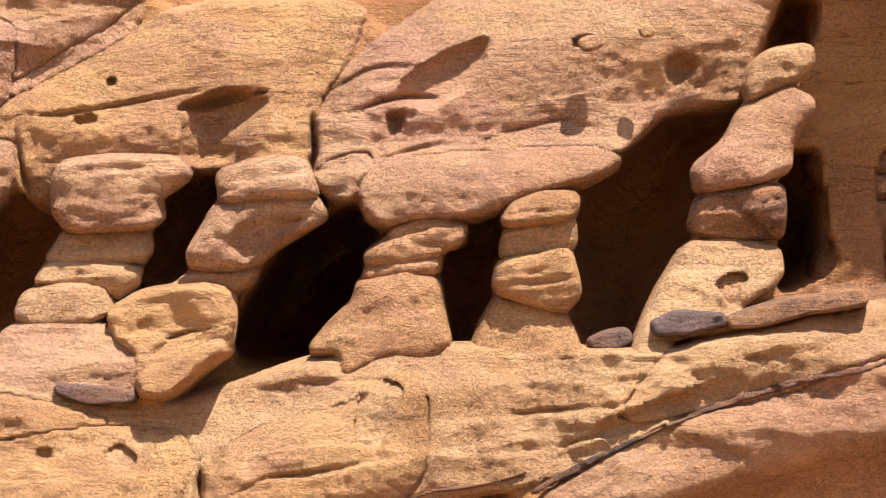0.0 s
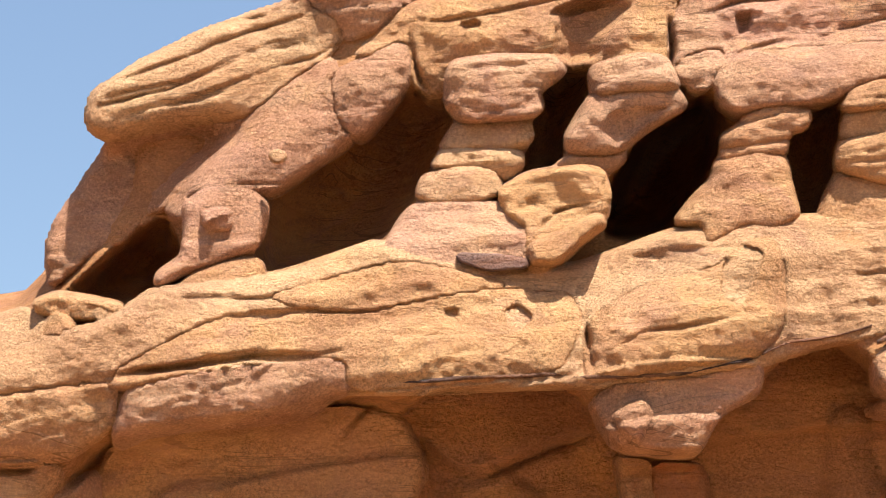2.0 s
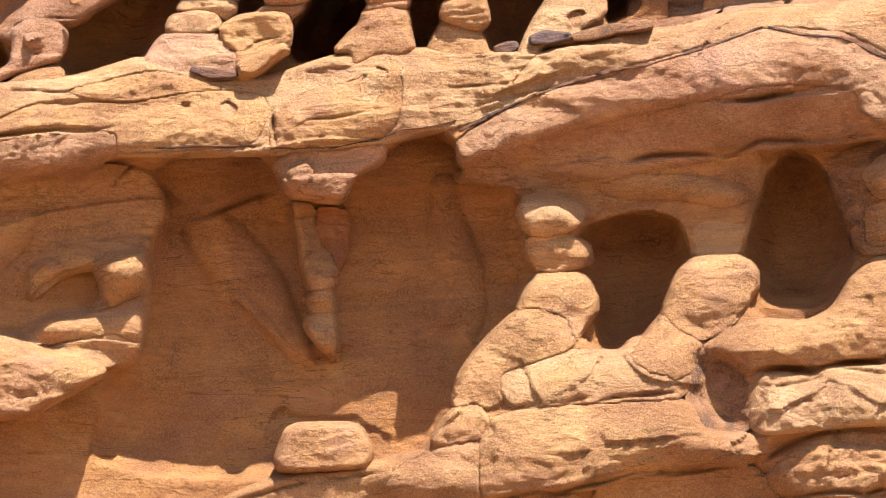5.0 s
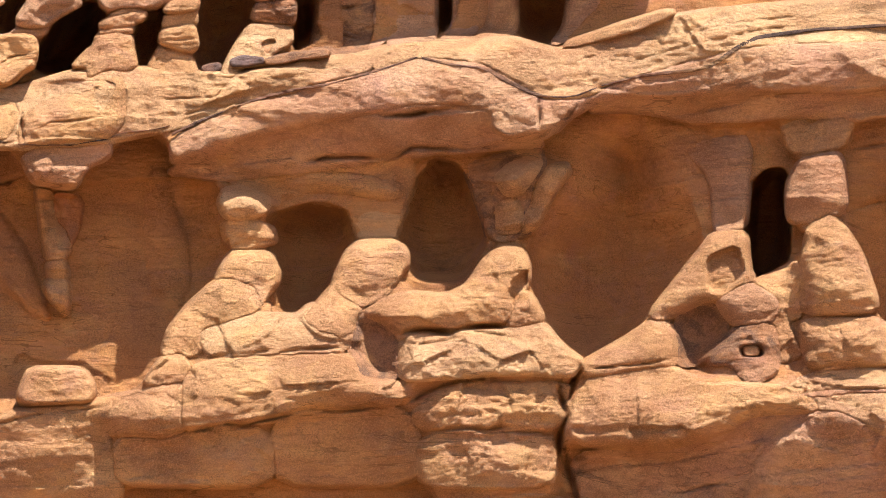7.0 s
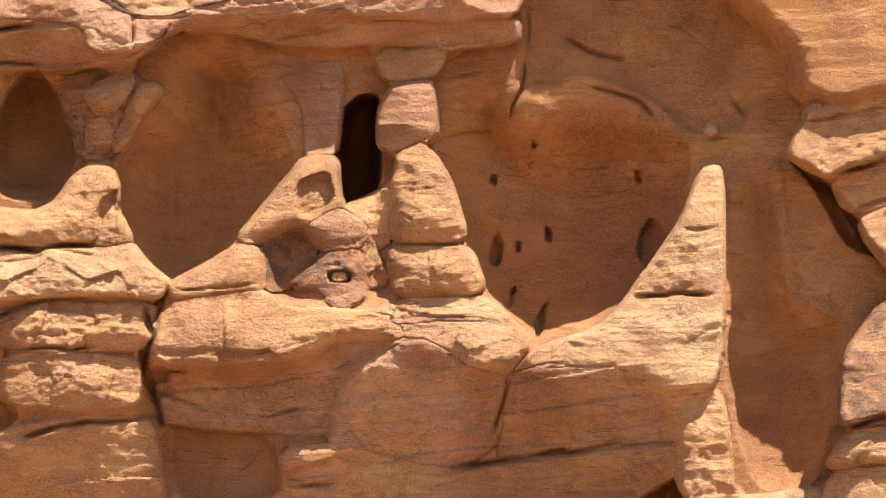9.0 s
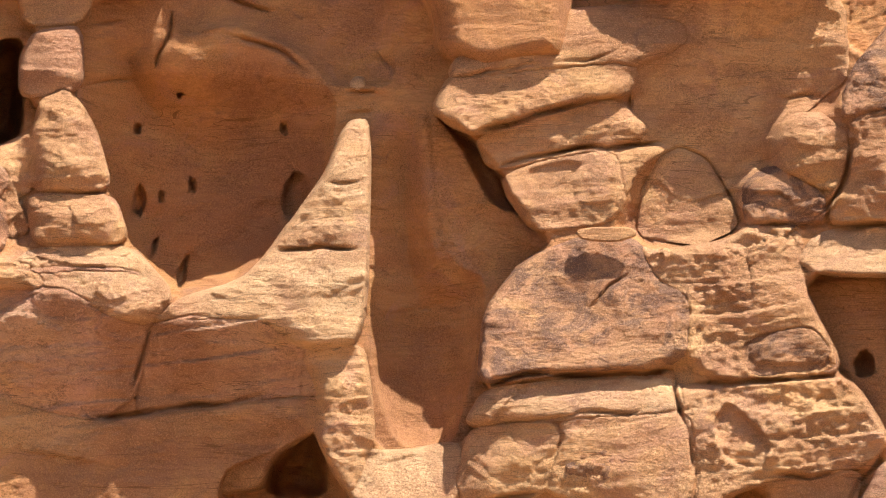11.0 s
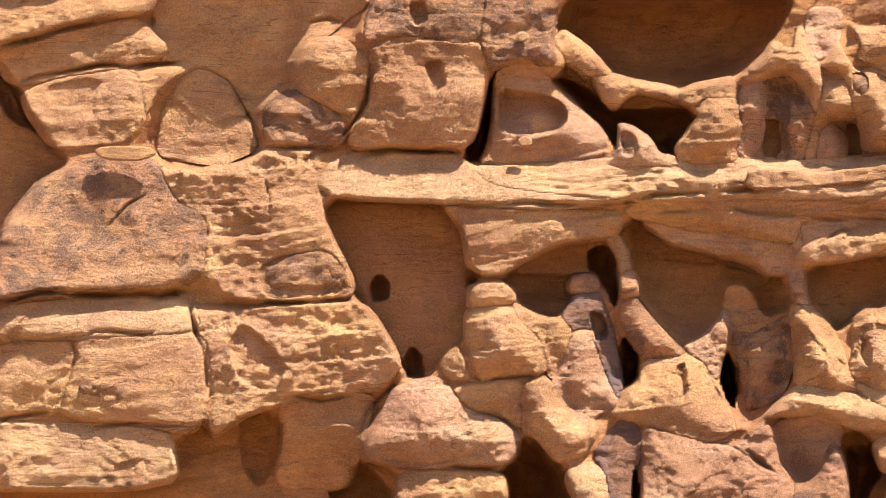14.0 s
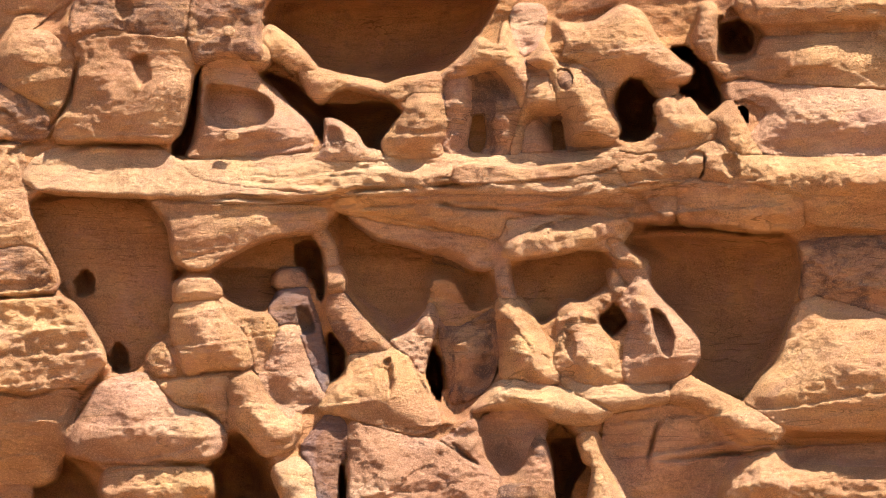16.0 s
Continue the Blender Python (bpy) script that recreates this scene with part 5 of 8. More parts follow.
block(body, "front_face", [(-10.016, 10.481), (-9.312, 10.913), (-8.603, 11.178), (-7.746, 11.374), (-6.888, 11.659), (-6.099, 11.585), (-5.704, 11.370), (-5.311, 11.155), (-4.953, 11.123), (-4.095, 11.391), (-2.665, 11.798), (-0.472, 11.798), (-0.484, 11.205), (-1.329, 11.117), (-2.176, 11.176), (-2.673, 11.110), (-3.598, 11.087), (-4.311, 11.095), (-4.811, 10.947), (-5.312, 10.531), (-5.704, 10.607), (-6.026, 10.987), (-6.885, 11.045), (-7.599, 10.864), (-8.454, 10.678), (-9.305, 10.406), (-9.974, 10.143)], 1, 0.7, 0.11, PINK, rise=-0.1, bulge=0.05, cracks=[([(-5.276, 10.569), (-4.954, 10.909), (-4.810, 11.175)], 0.015, 0.12), ([(-6.099, 11.562), (-5.740, 11.370), (-5.311, 11.140)], 0.015, 0.09), ([(-2.525, 11.642), (-2.518, 11.031)], 0.015, 0.072)], step=0.024, fill=0.07, edge=0.13)
block(body, "under_face", [(-10.009, 10.119), (-9.304, 10.405), (-8.454, 10.693), (-7.599, 10.886), (-6.885, 11.060), (-6.026, 11.003), (-5.704, 10.622), (-5.312, 10.546), (-5.312, 10.440), (-6.025, 10.417), (-7.166, 10.299), (-7.736, 10.180), (-8.305, 10.098), (-9.298, 9.969), (-10.007, 10.029)], 0.58, 0.28, 0.11, PINK, rise=0.7, bulge=0.02, cracks=[([(-7.599, 10.864), (-6.741, 10.871), (-6.026, 11.025)], 0.018, 0.09)], step=0.024, fill=0.07, edge=0.13)
block(body, "under_face", [(-4.811, 10.908), (-4.311, 11.072), (-3.598, 11.087), (-2.674, 11.095), (-1.331, 11.094), (-0.486, 11.167), (-0.493, 10.828), (-1.337, 10.739), (-2.182, 10.834), (-2.678, 10.769), (-3.601, 10.783), (-4.098, 10.903)], 0.55, 0.25, 0.11, PINK, rise=0.7, bulge=0.02, step=0.024, fill=0.07, edge=0.13)
block(body, "slab", [(-5.095, 11.753), (-4.951, 11.906), (-4.305, 12.133), (-3.659, 12.318), (-3.624, 12.202), (-4.163, 11.977), (-4.880, 11.790)], 0.85, 0, 0.06, GOLD, step=0.024)
block(body, "slab", [(-6.530, 11.715), (-5.740, 11.832), (-5.167, 11.753), (-5.024, 11.598), (-5.311, 11.178), (-5.740, 11.293), (-6.099, 11.539)], 0.75, 0, 0.1, GOLD, step=0.024)
block(body, "cracked_block", [(-5.990, 10.911), (-5.812, 11.125), (-5.525, 11.155), (-5.397, 10.949), (-5.419, 10.645), (-5.740, 10.531), (-5.968, 10.698)], 1, 0.2, 0.1, PINK, step=0.024)
block(body, "cracked_block", [(-5.368, 11.101), (-4.896, 11.122), (-4.882, 10.947), (-5.133, 10.644), (-5.347, 10.607)], 0.92, 0.2, 0.08, PINK, step=0.024)

# shaded wall and lower gallery
stone("rock_buttress", "weathered stained sandstone buttress under the ledge", "rock buttress", [(-15.068, 9.721), (-14.977, 9.917), (-14.186, 10.051), (-13.485, 10.178), (-13.041, 10.073), (-12.927, 9.701), (-13.108, 9.361), (-13.112, 8.876), (-13.197, 8.136), (-13.542, 8.093), (-14.139, 8.148), (-14.507, 8.390), (-15.241, 8.443), (-15.297, 8.610), (-15.062, 8.944)], 0, -0.3, 0.11, GOLD, bulge=0.08, dents=[([(-13.676, 9.028), (-13.560, 9.245), (-13.117, 9.370), (-13.093, 8.875), (-13.493, 8.665), (-13.608, 8.834)], 0.272, 0.224), ([(-14.371, 9.084), (-14.140, 9.203), (-13.862, 9.127), (-13.676, 9.125), (-14.186, 8.889), (-14.324, 8.602)], 0.1632, 0.16), ([(-15.018, 9.282), (-14.604, 9.670), (-14.186, 9.716), (-14.325, 9.277), (-14.785, 8.894)], 0.1632, 0.32), ([(-14.324, 8.579), (-14.209, 8.841), (-13.954, 9.055), (-13.676, 9.086), (-13.575, 8.882), (-13.678, 8.643), (-13.863, 8.559)], -0.272, 0.096), ([(-13.539, 8.641), (-13.214, 8.805), (-13.192, 8.732), (-13.493, 8.593)], -0.272, 0.08)], rough=1.3, step=0.018, fill=0.07, edge=0.13, rise=0.3)
stone("boulder", "golden boulder bulging from the buttress", "boulder", [(-14.088, 8.271), (-13.996, 8.436), (-13.674, 8.575), (-13.188, 8.831), (-13.139, 8.639), (-13.193, 8.141), (-13.400, 8.063), (-13.859, 8.126)], 0.22, -0.08, 0.2, GOLD, edge=0.18, fill=0.12, step=0.018, bulge=0.05)
stone("boulder", "golden lobe bulging from the stained buttress", "boulder", [(-13.672, 9.138), (-13.501, 9.268), (-13.330, 9.355), (-13.118, 9.263), (-13.099, 9.086), (-13.164, 8.889), (-13.377, 8.760), (-13.568, 8.697), (-13.588, 8.916)], 0.28, -0.02, 0.11, GOLD, step=0.018, fill=0.07, edge=0.13, bulge=0.28)
stone("boulder", "golden lobe at the foot of the stained buttress", "boulder", [(-14.306, 8.510), (-14.054, 8.607), (-13.589, 8.645), (-13.250, 8.780), (-13.144, 8.822), (-13.149, 8.291), (-13.844, 8.267), (-14.306, 8.307)], 0.25, -0.05, 0.11, GOLD, step=0.018, fill=0.07, edge=0.13, bulge=0.2)
stone("boulder", "slanting golden ridge beside a niche in the buttress", "boulder", [(-14.053, 9.142), (-13.883, 9.362), (-13.586, 9.270), (-13.566, 9.092), (-13.757, 9.073), (-13.969, 9.009), (-14.138, 8.835), (-14.306, 8.641), (-14.357, 8.838)], 0.2, -0.1, 0.11, GOLD, step=0.018, fill=0.07, edge=0.13, bulge=0.18)
stone("boulder", "sunlit lump on the flank of the buttress", "boulder", [(-15.736, 8.826), (-15.614, 9.066), (-15.467, 9.013), (-15.265, 8.714), (-15.398, 8.620), (-15.691, 8.621)], 0.5, 0.2, 0.11, PALE, step=0.018, fill=0.07, edge=0.13, bulge=0.2)
stone("boulder", "sunlit golden boulder at the foot of the buttress", "boulder", [(-16.079, 9.100), (-15.671, 9.099), (-15.376, 9.146), (-15.032, 8.905), (-15.279, 8.585), (-15.662, 8.474), (-16.068, 8.438)], 0.75, 0.45, 0.18, GOLD, edge=0.18, fill=0.12, step=0.018, bulge=0.05)
stone("boulder", "wide smooth golden boulder in half shade", "boulder", [(-16.059, 8.417), (-15.249, 8.474), (-14.478, 8.374), (-14.160, 8.183), (-13.570, 8.114), (-13.516, 7.997), (-13.843, 7.806), (-14.295, 7.543), (-16.042, 7.423)], 0.9, 0.6, 0.25, GOLD, cracks=[([(-15.556, 7.787), (-15.380, 8.064), (-15.156, 8.202)], 0.018, 0.09)], edge=0.18, fill=0.12, step=0.018, bulge=0.05)
stone("rock_wedge", "narrow sunlit sandstone wedge beside the crack", "rock wedge", [(-15.686, 9.144), (-15.417, 9.529), (-15.052, 9.795), (-15.047, 9.286), (-15.229, 9.094), (-15.548, 9.072)], 0.45, 0.15, 0.1, PINK, step=0.018, fill=0.07, bulge=0.05, edge=0.13)

body = thing("hanging_rock", "slender hanging sandstone rib tapering to a point", "hanging rock", -11.396, 9.032, -0.6)
block(body, "rib", [(-11.698, 9.786), (-11.482, 9.762), (-11.450, 9.524), (-11.366, 9.300), (-11.508, 9.230), (-11.582, 9.085), (-11.622, 9.380)], -0.18, -0.48, 0.2, GOLD, edge=0.25, fill=0.2, step=0.018, bulge=0.05)
block(body, "rib", [(-11.570, 9.232), (-11.389, 9.350), (-11.297, 9.265), (-11.209, 9.028), (-11.268, 8.908), (-11.517, 8.879), (-11.560, 9.036)], -0.1, -0.4, 0.2, GOLD, edge=0.25, fill=0.2, step=0.018, bulge=0.05)
block(body, "rib", [(-11.527, 8.840), (-11.283, 8.883), (-11.235, 8.737), (-11.228, 8.640), (-11.498, 8.636)], -0.15, -0.45, 0.14, GOLD, edge=0.25, fill=0.2, step=0.018, bulge=0.05)
block(body, "tip", [(-11.558, 8.494), (-11.508, 8.627), (-11.229, 8.631), (-11.208, 8.351), (-11.214, 8.122), (-11.414, 8.284)], -0.1, -0.4, 0.2, GOLD, edge=0.25, fill=0.2, step=0.018, bulge=0.05)
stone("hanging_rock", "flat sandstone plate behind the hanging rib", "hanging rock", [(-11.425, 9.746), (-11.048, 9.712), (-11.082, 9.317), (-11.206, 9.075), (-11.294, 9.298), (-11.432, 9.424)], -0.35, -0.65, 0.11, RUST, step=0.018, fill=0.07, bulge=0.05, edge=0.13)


body = thing("rock_lintel", "scalloped sandstone lintel over the lower pillars", "rock lintel", -8.130, 9.696, 0.4)
block(body, "beam", [(-9.455, 10.183), (-8.676, 10.250), (-7.794, 10.306), (-7.014, 10.359), (-6.878, 10.071), (-6.993, 9.685), (-7.250, 9.521), (-7.656, 9.556), (-7.825, 9.641), (-8.266, 9.709), (-8.671, 9.635), (-9.215, 9.936)], 0, -0.3, 0.11, GOLD, step=0.022, fill=0.07, edge=0.13, rise=0.5, bulge=0.1)
block(body, "lobe", [(-8.674, 9.977), (-8.133, 10.125), (-7.590, 10.113), (-7.115, 9.985), (-7.013, 9.807), (-7.318, 9.714), (-7.860, 9.840), (-8.334, 9.823)], 0.12, -0.18, 0.11, GOLD, step=0.022, fill=0.07, edge=0.13, bulge=0.18)
block(body, "neck", [(-7.778, 9.612), (-6.980, 9.685), (-7.074, 9.451), (-7.128, 9.259), (-7.668, 9.244), (-7.710, 9.449)], 0.02, -0.28, 0.11, GOLD, step=0.022, fill=0.07, edge=0.13, bulge=0.15)

body = thing("rock_pillar", "knobbly sandstone pillar leaning in the lower gallery", "rock pillar", -9.459, 7.719, 0.4, group="pillars of the lower gallery")
block(body, "nose", [(-9.402, 9.698), (-9.316, 9.863), (-9.080, 9.916), (-8.706, 9.748), (-8.792, 9.562), (-9.008, 9.461), (-9.237, 9.444), (-9.346, 9.528)], 0.5, 0.2, 0.11, PALE, step=0.022, fill=0.07, edge=0.13, bulge=0.2)
block(body, "neck", [(-9.345, 9.414), (-9.008, 9.461), (-8.669, 9.351), (-8.654, 9.160), (-8.936, 9.079), (-9.206, 9.076), (-9.322, 9.223)], 0.3, 0, 0.11, GOLD, step=0.022, fill=0.07, edge=0.13, bulge=0.15)
block(body, "head", [(-9.417, 8.659), (-9.339, 8.892), (-9.206, 9.048), (-8.720, 9.046), (-8.597, 8.787), (-8.622, 8.618), (-8.849, 8.336), (-8.918, 8.587), (-9.303, 8.681)], 0.42, 0.12, 0.11, GOLD, step=0.022, fill=0.07, edge=0.13, bulge=0.13)
block(body, "shaft", [(-10.074, 7.698), (-9.998, 7.990), (-9.788, 8.305), (-9.457, 8.624), (-9.303, 8.688), (-8.918, 8.587), (-8.842, 8.308), (-8.995, 8.196), (-9.583, 7.981), (-9.572, 7.683), (-9.927, 7.666)], 0.65, 0.35, 0.11, GOLD, step=0.022, fill=0.07, edge=0.13, rise=-0.25, bulge=0.2)
block(body, "pillar_foot", [(-9.583, 8.022), (-8.928, 8.252), (-8.391, 8.214), (-8.244, 8.355), (-7.934, 8.405), (-7.651, 8.218), (-7.730, 7.732), (-8.655, 7.713), (-9.459, 7.678), (-9.574, 7.787)], 0.7, 0.4, 0.11, PALE, step=0.022, fill=0.07, edge=0.13, rise=-0.4, bulge=0.12)

body = thing("rock_pillar", "bulbous golden sandstone pillar with a narrow waist", "rock pillar", -7.784, 7.801, 0.4, group="pillars of the lower gallery")
block(body, "head", [(-7.976, 8.601), (-7.823, 9.003), (-7.668, 9.187), (-7.249, 9.224), (-7.006, 9.118), (-6.993, 8.864), (-7.141, 8.667), (-7.369, 8.429), (-7.584, 8.337), (-7.840, 8.448)], 0.48, 0.18, 0.11, GOLD, step=0.022, fill=0.07, edge=0.13, bulge=0.13)
block(body, "pillar_foot", [(-8.336, 8.131), (-8.123, 8.411), (-7.956, 8.622), (-7.840, 8.455), (-7.584, 8.323), (-7.664, 8.079), (-7.770, 7.787), (-8.254, 7.854)], 0.68, 0.38, 0.11, GOLD, step=0.022, fill=0.07, edge=0.13, rise=-0.2, bulge=0.15)

body = thing("rock_pillar", "twisted sandstone pillar with a pale nose and dark stain", "rock pillar", -5.704, 8.079, 0.4, group="pillars of the lower gallery")
block(body, "capstone", [(-6.336, 10.199), (-5.827, 10.341), (-5.338, 10.481), (-5.273, 10.193), (-5.478, 9.873), (-5.453, 9.481), (-5.455, 9.255), (-6.001, 9.201), (-6.067, 9.485), (-6.201, 9.841)], 0.05, -0.25, 0.11, DARK, step=0.022, fill=0.07, edge=0.13, bulge=0.15)
block(body, "nose", [(-5.937, 10.040), (-5.760, 10.233), (-5.556, 10.303), (-5.339, 10.366), (-5.313, 10.193), (-5.477, 9.944), (-5.586, 9.788), (-5.802, 9.796)], 0.45, 0.15, 0.11, PALE, step=0.022, fill=0.07, edge=0.13, bulge=0.2)
block(body, "chin", [(-5.911, 9.697), (-5.627, 9.781), (-5.547, 9.588), (-5.589, 9.312), (-5.899, 9.286)], 0.3, 0, 0.11, GOLD, step=0.022, fill=0.07, edge=0.13, bulge=0.15)
block(body, "nub", [(-5.575, 9.447), (-5.459, 9.694), (-5.321, 10.036), (-5.219, 10.207), (-5.002, 10.248), (-4.936, 10.118), (-5.113, 9.905), (-5.243, 9.657), (-5.387, 9.367), (-5.549, 9.284)], 0.4, 0.1, 0.11, GOLD, step=0.022, fill=0.07, edge=0.13, bulge=0.18)
block(body, "arm", [(-7.597, 8.239), (-7.181, 8.492), (-6.912, 8.534), (-6.508, 8.499), (-6.239, 8.639), (-6.103, 8.919), (-5.934, 9.060), (-5.732, 9.129), (-5.523, 9.072), (-5.464, 8.846), (-5.486, 8.622), (-5.689, 8.343), (-5.757, 8.135), (-6.240, 8.081), (-6.912, 8.039), (-7.100, 7.893), (-7.248, 8.080)], 0.7, 0.4, 0.11, GOLD, step=0.022, fill=0.07, edge=0.13, rise=-0.25, bulge=0.25, dents=[([(-5.701, 8.693), (-5.498, 8.846), (-5.493, 8.601), (-5.669, 8.343), (-5.742, 8.483)], -0.2, 0.06)])
block(body, "rib", [(-5.785, 8.065), (-5.567, 8.580), (-5.420, 8.461), (-5.288, 8.160), (-5.570, 8.065)], 0.75, 0.45, 0.11, GOLD, step=0.022, fill=0.07, edge=0.13, bulge=0.12)
block(body, "socket", [(-7.704, 7.996), (-7.584, 8.233), (-7.369, 8.268), (-7.234, 8.080), (-7.086, 7.734), (-7.139, 7.410), (-7.581, 7.429), (-7.730, 7.718)], 0.4, 0.1, 0.11, DARK, step=0.022, fill=0.07, edge=0.13, bulge=0.02, label="dark stained socket")

body = thing("rock_shelf", "blocky golden sandstone shelf split by joints", "rock shelf", -7.844, 6.228, 0.4)
block(body, "shelf_block", [(-7.126, 7.859), (-6.912, 7.998), (-6.241, 8.046), (-5.704, 8.058), (-5.288, 8.146), (-5.024, 7.799), (-4.791, 7.659), (-4.940, 7.440), (-5.574, 7.477), (-6.242, 7.444), (-7.112, 7.375)], 0.9, 0.6, 0.11, PALE, step=0.022, fill=0.07, edge=0.13, rise=-0.4, bulge=0.12, cracks=[([(-7.046, 7.803), (-6.241, 7.997), (-5.571, 7.926)], 0.018, 0.06)])
block(body, "shelf_block", [(-9.802, 7.357), (-9.591, 7.600), (-8.655, 7.685), (-7.703, 7.732), (-7.568, 7.409), (-7.099, 7.375), (-7.059, 7.074), (-8.115, 6.995), (-8.648, 6.855), (-9.181, 6.782), (-9.793, 6.708)], 0.95, 0.65, 0.11, GOLD, step=0.022, fill=0.07, edge=0.13, rise=-0.25, bulge=0.15, cracks=[([(-8.683, 7.073), (-8.648, 6.868)], 0.018, 0.1)])
block(body, "shelf_block", [(-10.726, 6.867), (-10.617, 7.053), (-10.121, 7.285), (-9.775, 7.330), (-9.734, 6.743), (-9.978, 6.605), (-10.630, 6.665)], 0.9, 0.6, 0.11, GOLD, step=0.022, fill=0.07, edge=0.13, bulge=0.15)
block(body, "shelf_block", [(-10.269, 7.338), (-10.093, 7.643), (-9.793, 7.702), (-9.710, 7.496), (-9.808, 7.323), (-10.188, 7.270)], 0.9, 0.6, 0.11, GOLD, step=0.022, fill=0.07, edge=0.13, bulge=0.12)
block(body, "shelf_block", [(-8.694, 6.820), (-8.114, 6.960), (-7.099, 7.060), (-6.832, 6.760), (-6.872, 6.029), (-8.641, 6.021)], 0.55, 0.25, 0.11, GOLD, step=0.022, fill=0.07, edge=0.13, rise=0.5, bulge=0.06)
block(body, "shelf_block", [(-10.642, 6.597), (-9.978, 6.645), (-8.694, 6.786), (-8.628, 6.021), (-10.598, 6.003)], 0.65, 0.35, 0.11, GOLD, step=0.022, fill=0.07, edge=0.13, rise=0.3, bulge=0.08)
block(body, "shelf_block", [(-6.978, 6.944), (-6.510, 7.342), (-4.961, 7.371), (-4.978, 6.975), (-5.166, 6.758), (-6.832, 6.726)], 0.85, 0.55, 0.11, GOLD, step=0.022, fill=0.07, edge=0.13, rise=-0.1, bulge=0.12, rough=1.2)
block(body, "shelf_block", [(-6.885, 6.712), (-5.153, 6.724), (-5.145, 6.028), (-6.885, 6.029)], 0.72, 0.42, 0.11, GOLD, step=0.022, fill=0.07, edge=0.13, bulge=0.1, rough=1.3)


body = thing("rock_pillar", "forked sandstone pillar with a tapered upper stem", "rock pillar", -3.557, 7.454, 0.4, group="pillars of the lower gallery")
block(body, "capstone", [(-3.619, 10.384), (-3.395, 10.539), (-2.672, 10.590), (-2.660, 10.267), (-2.705, 9.892), (-2.755, 9.355), (-3.206, 9.310), (-3.208, 9.883), (-3.390, 10.239)], 0.15, -0.15, 0.11, PINK, step=0.022, fill=0.07, edge=0.13, bulge=0.12)
block(body, "stem", [(-4.005, 8.229), (-3.648, 8.690), (-3.337, 9.101), (-3.199, 9.288), (-2.754, 9.325), (-2.720, 8.853), (-2.647, 8.663), (-2.801, 8.616), (-3.116, 8.428), (-3.291, 8.389), (-3.570, 8.252), (-3.850, 8.159)], 0.5, 0.2, 0.11, GOLD, step=0.022, fill=0.07, edge=0.13, bulge=0.15, dents=[([(-3.286, 8.976), (-2.879, 9.146), (-2.775, 8.778), (-3.011, 8.496), (-3.251, 8.514)], -0.16, 0.06)])
block(body, "boss", [(-3.164, 8.391), (-2.731, 8.661), (-2.362, 8.417), (-2.428, 8.109), (-3.005, 8.101)], 0.55, 0.25, 0.11, PINK, step=0.022, fill=0.07, edge=0.13, bulge=0.12)
# back of the hollow, in darker sandstone than the pillar
block(body, "hollow_back", [(-3.667, 8.163), (-3.432, 8.379), (-3.150, 8.347), (-2.991, 8.101), (-3.197, 7.749), (-3.335, 7.587), (-3.643, 7.582)], 0.12, -0.18, 0.11, DARK, step=0.022, fill=0.07, edge=0.13, bulge=0.02, label="darker hollow")
block(body, "boxy_base", [(-3.293, 7.588), (-3.005, 8.043), (-2.429, 8.124), (-2.353, 7.688), (-2.421, 7.456), (-2.714, 7.344), (-2.998, 7.593)], 0.6, 0.3, 0.11, DARK, step=0.022, fill=0.07, edge=0.13, bulge=0.1, dents=[([(-2.875, 7.812), (-2.721, 7.858), (-2.565, 7.802), (-2.578, 7.671), (-2.845, 7.667)], -0.15, 0.03)])
block(body, "pillar_foot", [(-4.834, 7.631), (-4.405, 7.872), (-3.990, 8.149), (-3.666, 8.105), (-3.615, 7.583), (-4.119, 7.537), (-4.759, 7.416)], 0.75, 0.45, 0.11, GOLD, step=0.022, fill=0.07, edge=0.13, rise=-0.4, bulge=0.15)

body = thing("rock_pillar", "tall golden sandstone cone under a cracked drum", "rock pillar", -1.517, 6.976, 0.4, group="pillars of the lower gallery")
block(body, "capstone", [(-2.303, 10.679), (-2.048, 10.773), (-1.933, 10.653), (-1.587, 10.960), (-1.394, 10.848), (-1.462, 10.417), (-1.902, 10.352), (-2.257, 10.348)], 0.35, 0.05, 0.11, GOLD, step=0.022, fill=0.07, edge=0.13, bulge=0.15)
block(body, "drum", [(-2.273, 9.861), (-2.113, 10.230), (-1.759, 10.309), (-1.539, 10.319), (-1.497, 9.534), (-1.893, 9.456), (-2.253, 9.399)], 0.5, 0.2, 0.11, PINK, step=0.022, fill=0.07, edge=0.13, bulge=0.2, label="pink cracked drum")
block(body, "cone", [(-2.106, 8.201), (-2.098, 8.788), (-2.005, 9.365), (-1.717, 9.532), (-1.488, 9.297), (-1.308, 8.943), (-1.105, 8.211)], 0.65, 0.35, 0.11, GOLD, step=0.022, fill=0.07, edge=0.13, bulge=0.3, rise=-0.15, cracks=[([(-2.028, 8.825), (-1.605, 8.941), (-1.323, 9.032)], 0.018, 0.04)])
block(body, "cone_base", [(-2.105, 8.157), (-1.091, 8.189), (-0.862, 7.551), (-2.000, 7.504), (-2.101, 7.822)], 0.75, 0.45, 0.11, GOLD, step=0.022, fill=0.07, edge=0.13, bulge=0.2, rise=-0.15)
block(body, "side_rib", [(-2.717, 8.618), (-2.451, 8.768), (-2.114, 8.935), (-2.099, 8.201), (-2.288, 8.111), (-2.100, 7.691), (-2.352, 7.601), (-2.429, 8.124)], 0.3, 0, 0.11, GOLD, step=0.022, fill=0.07, edge=0.13, bulge=0.08)
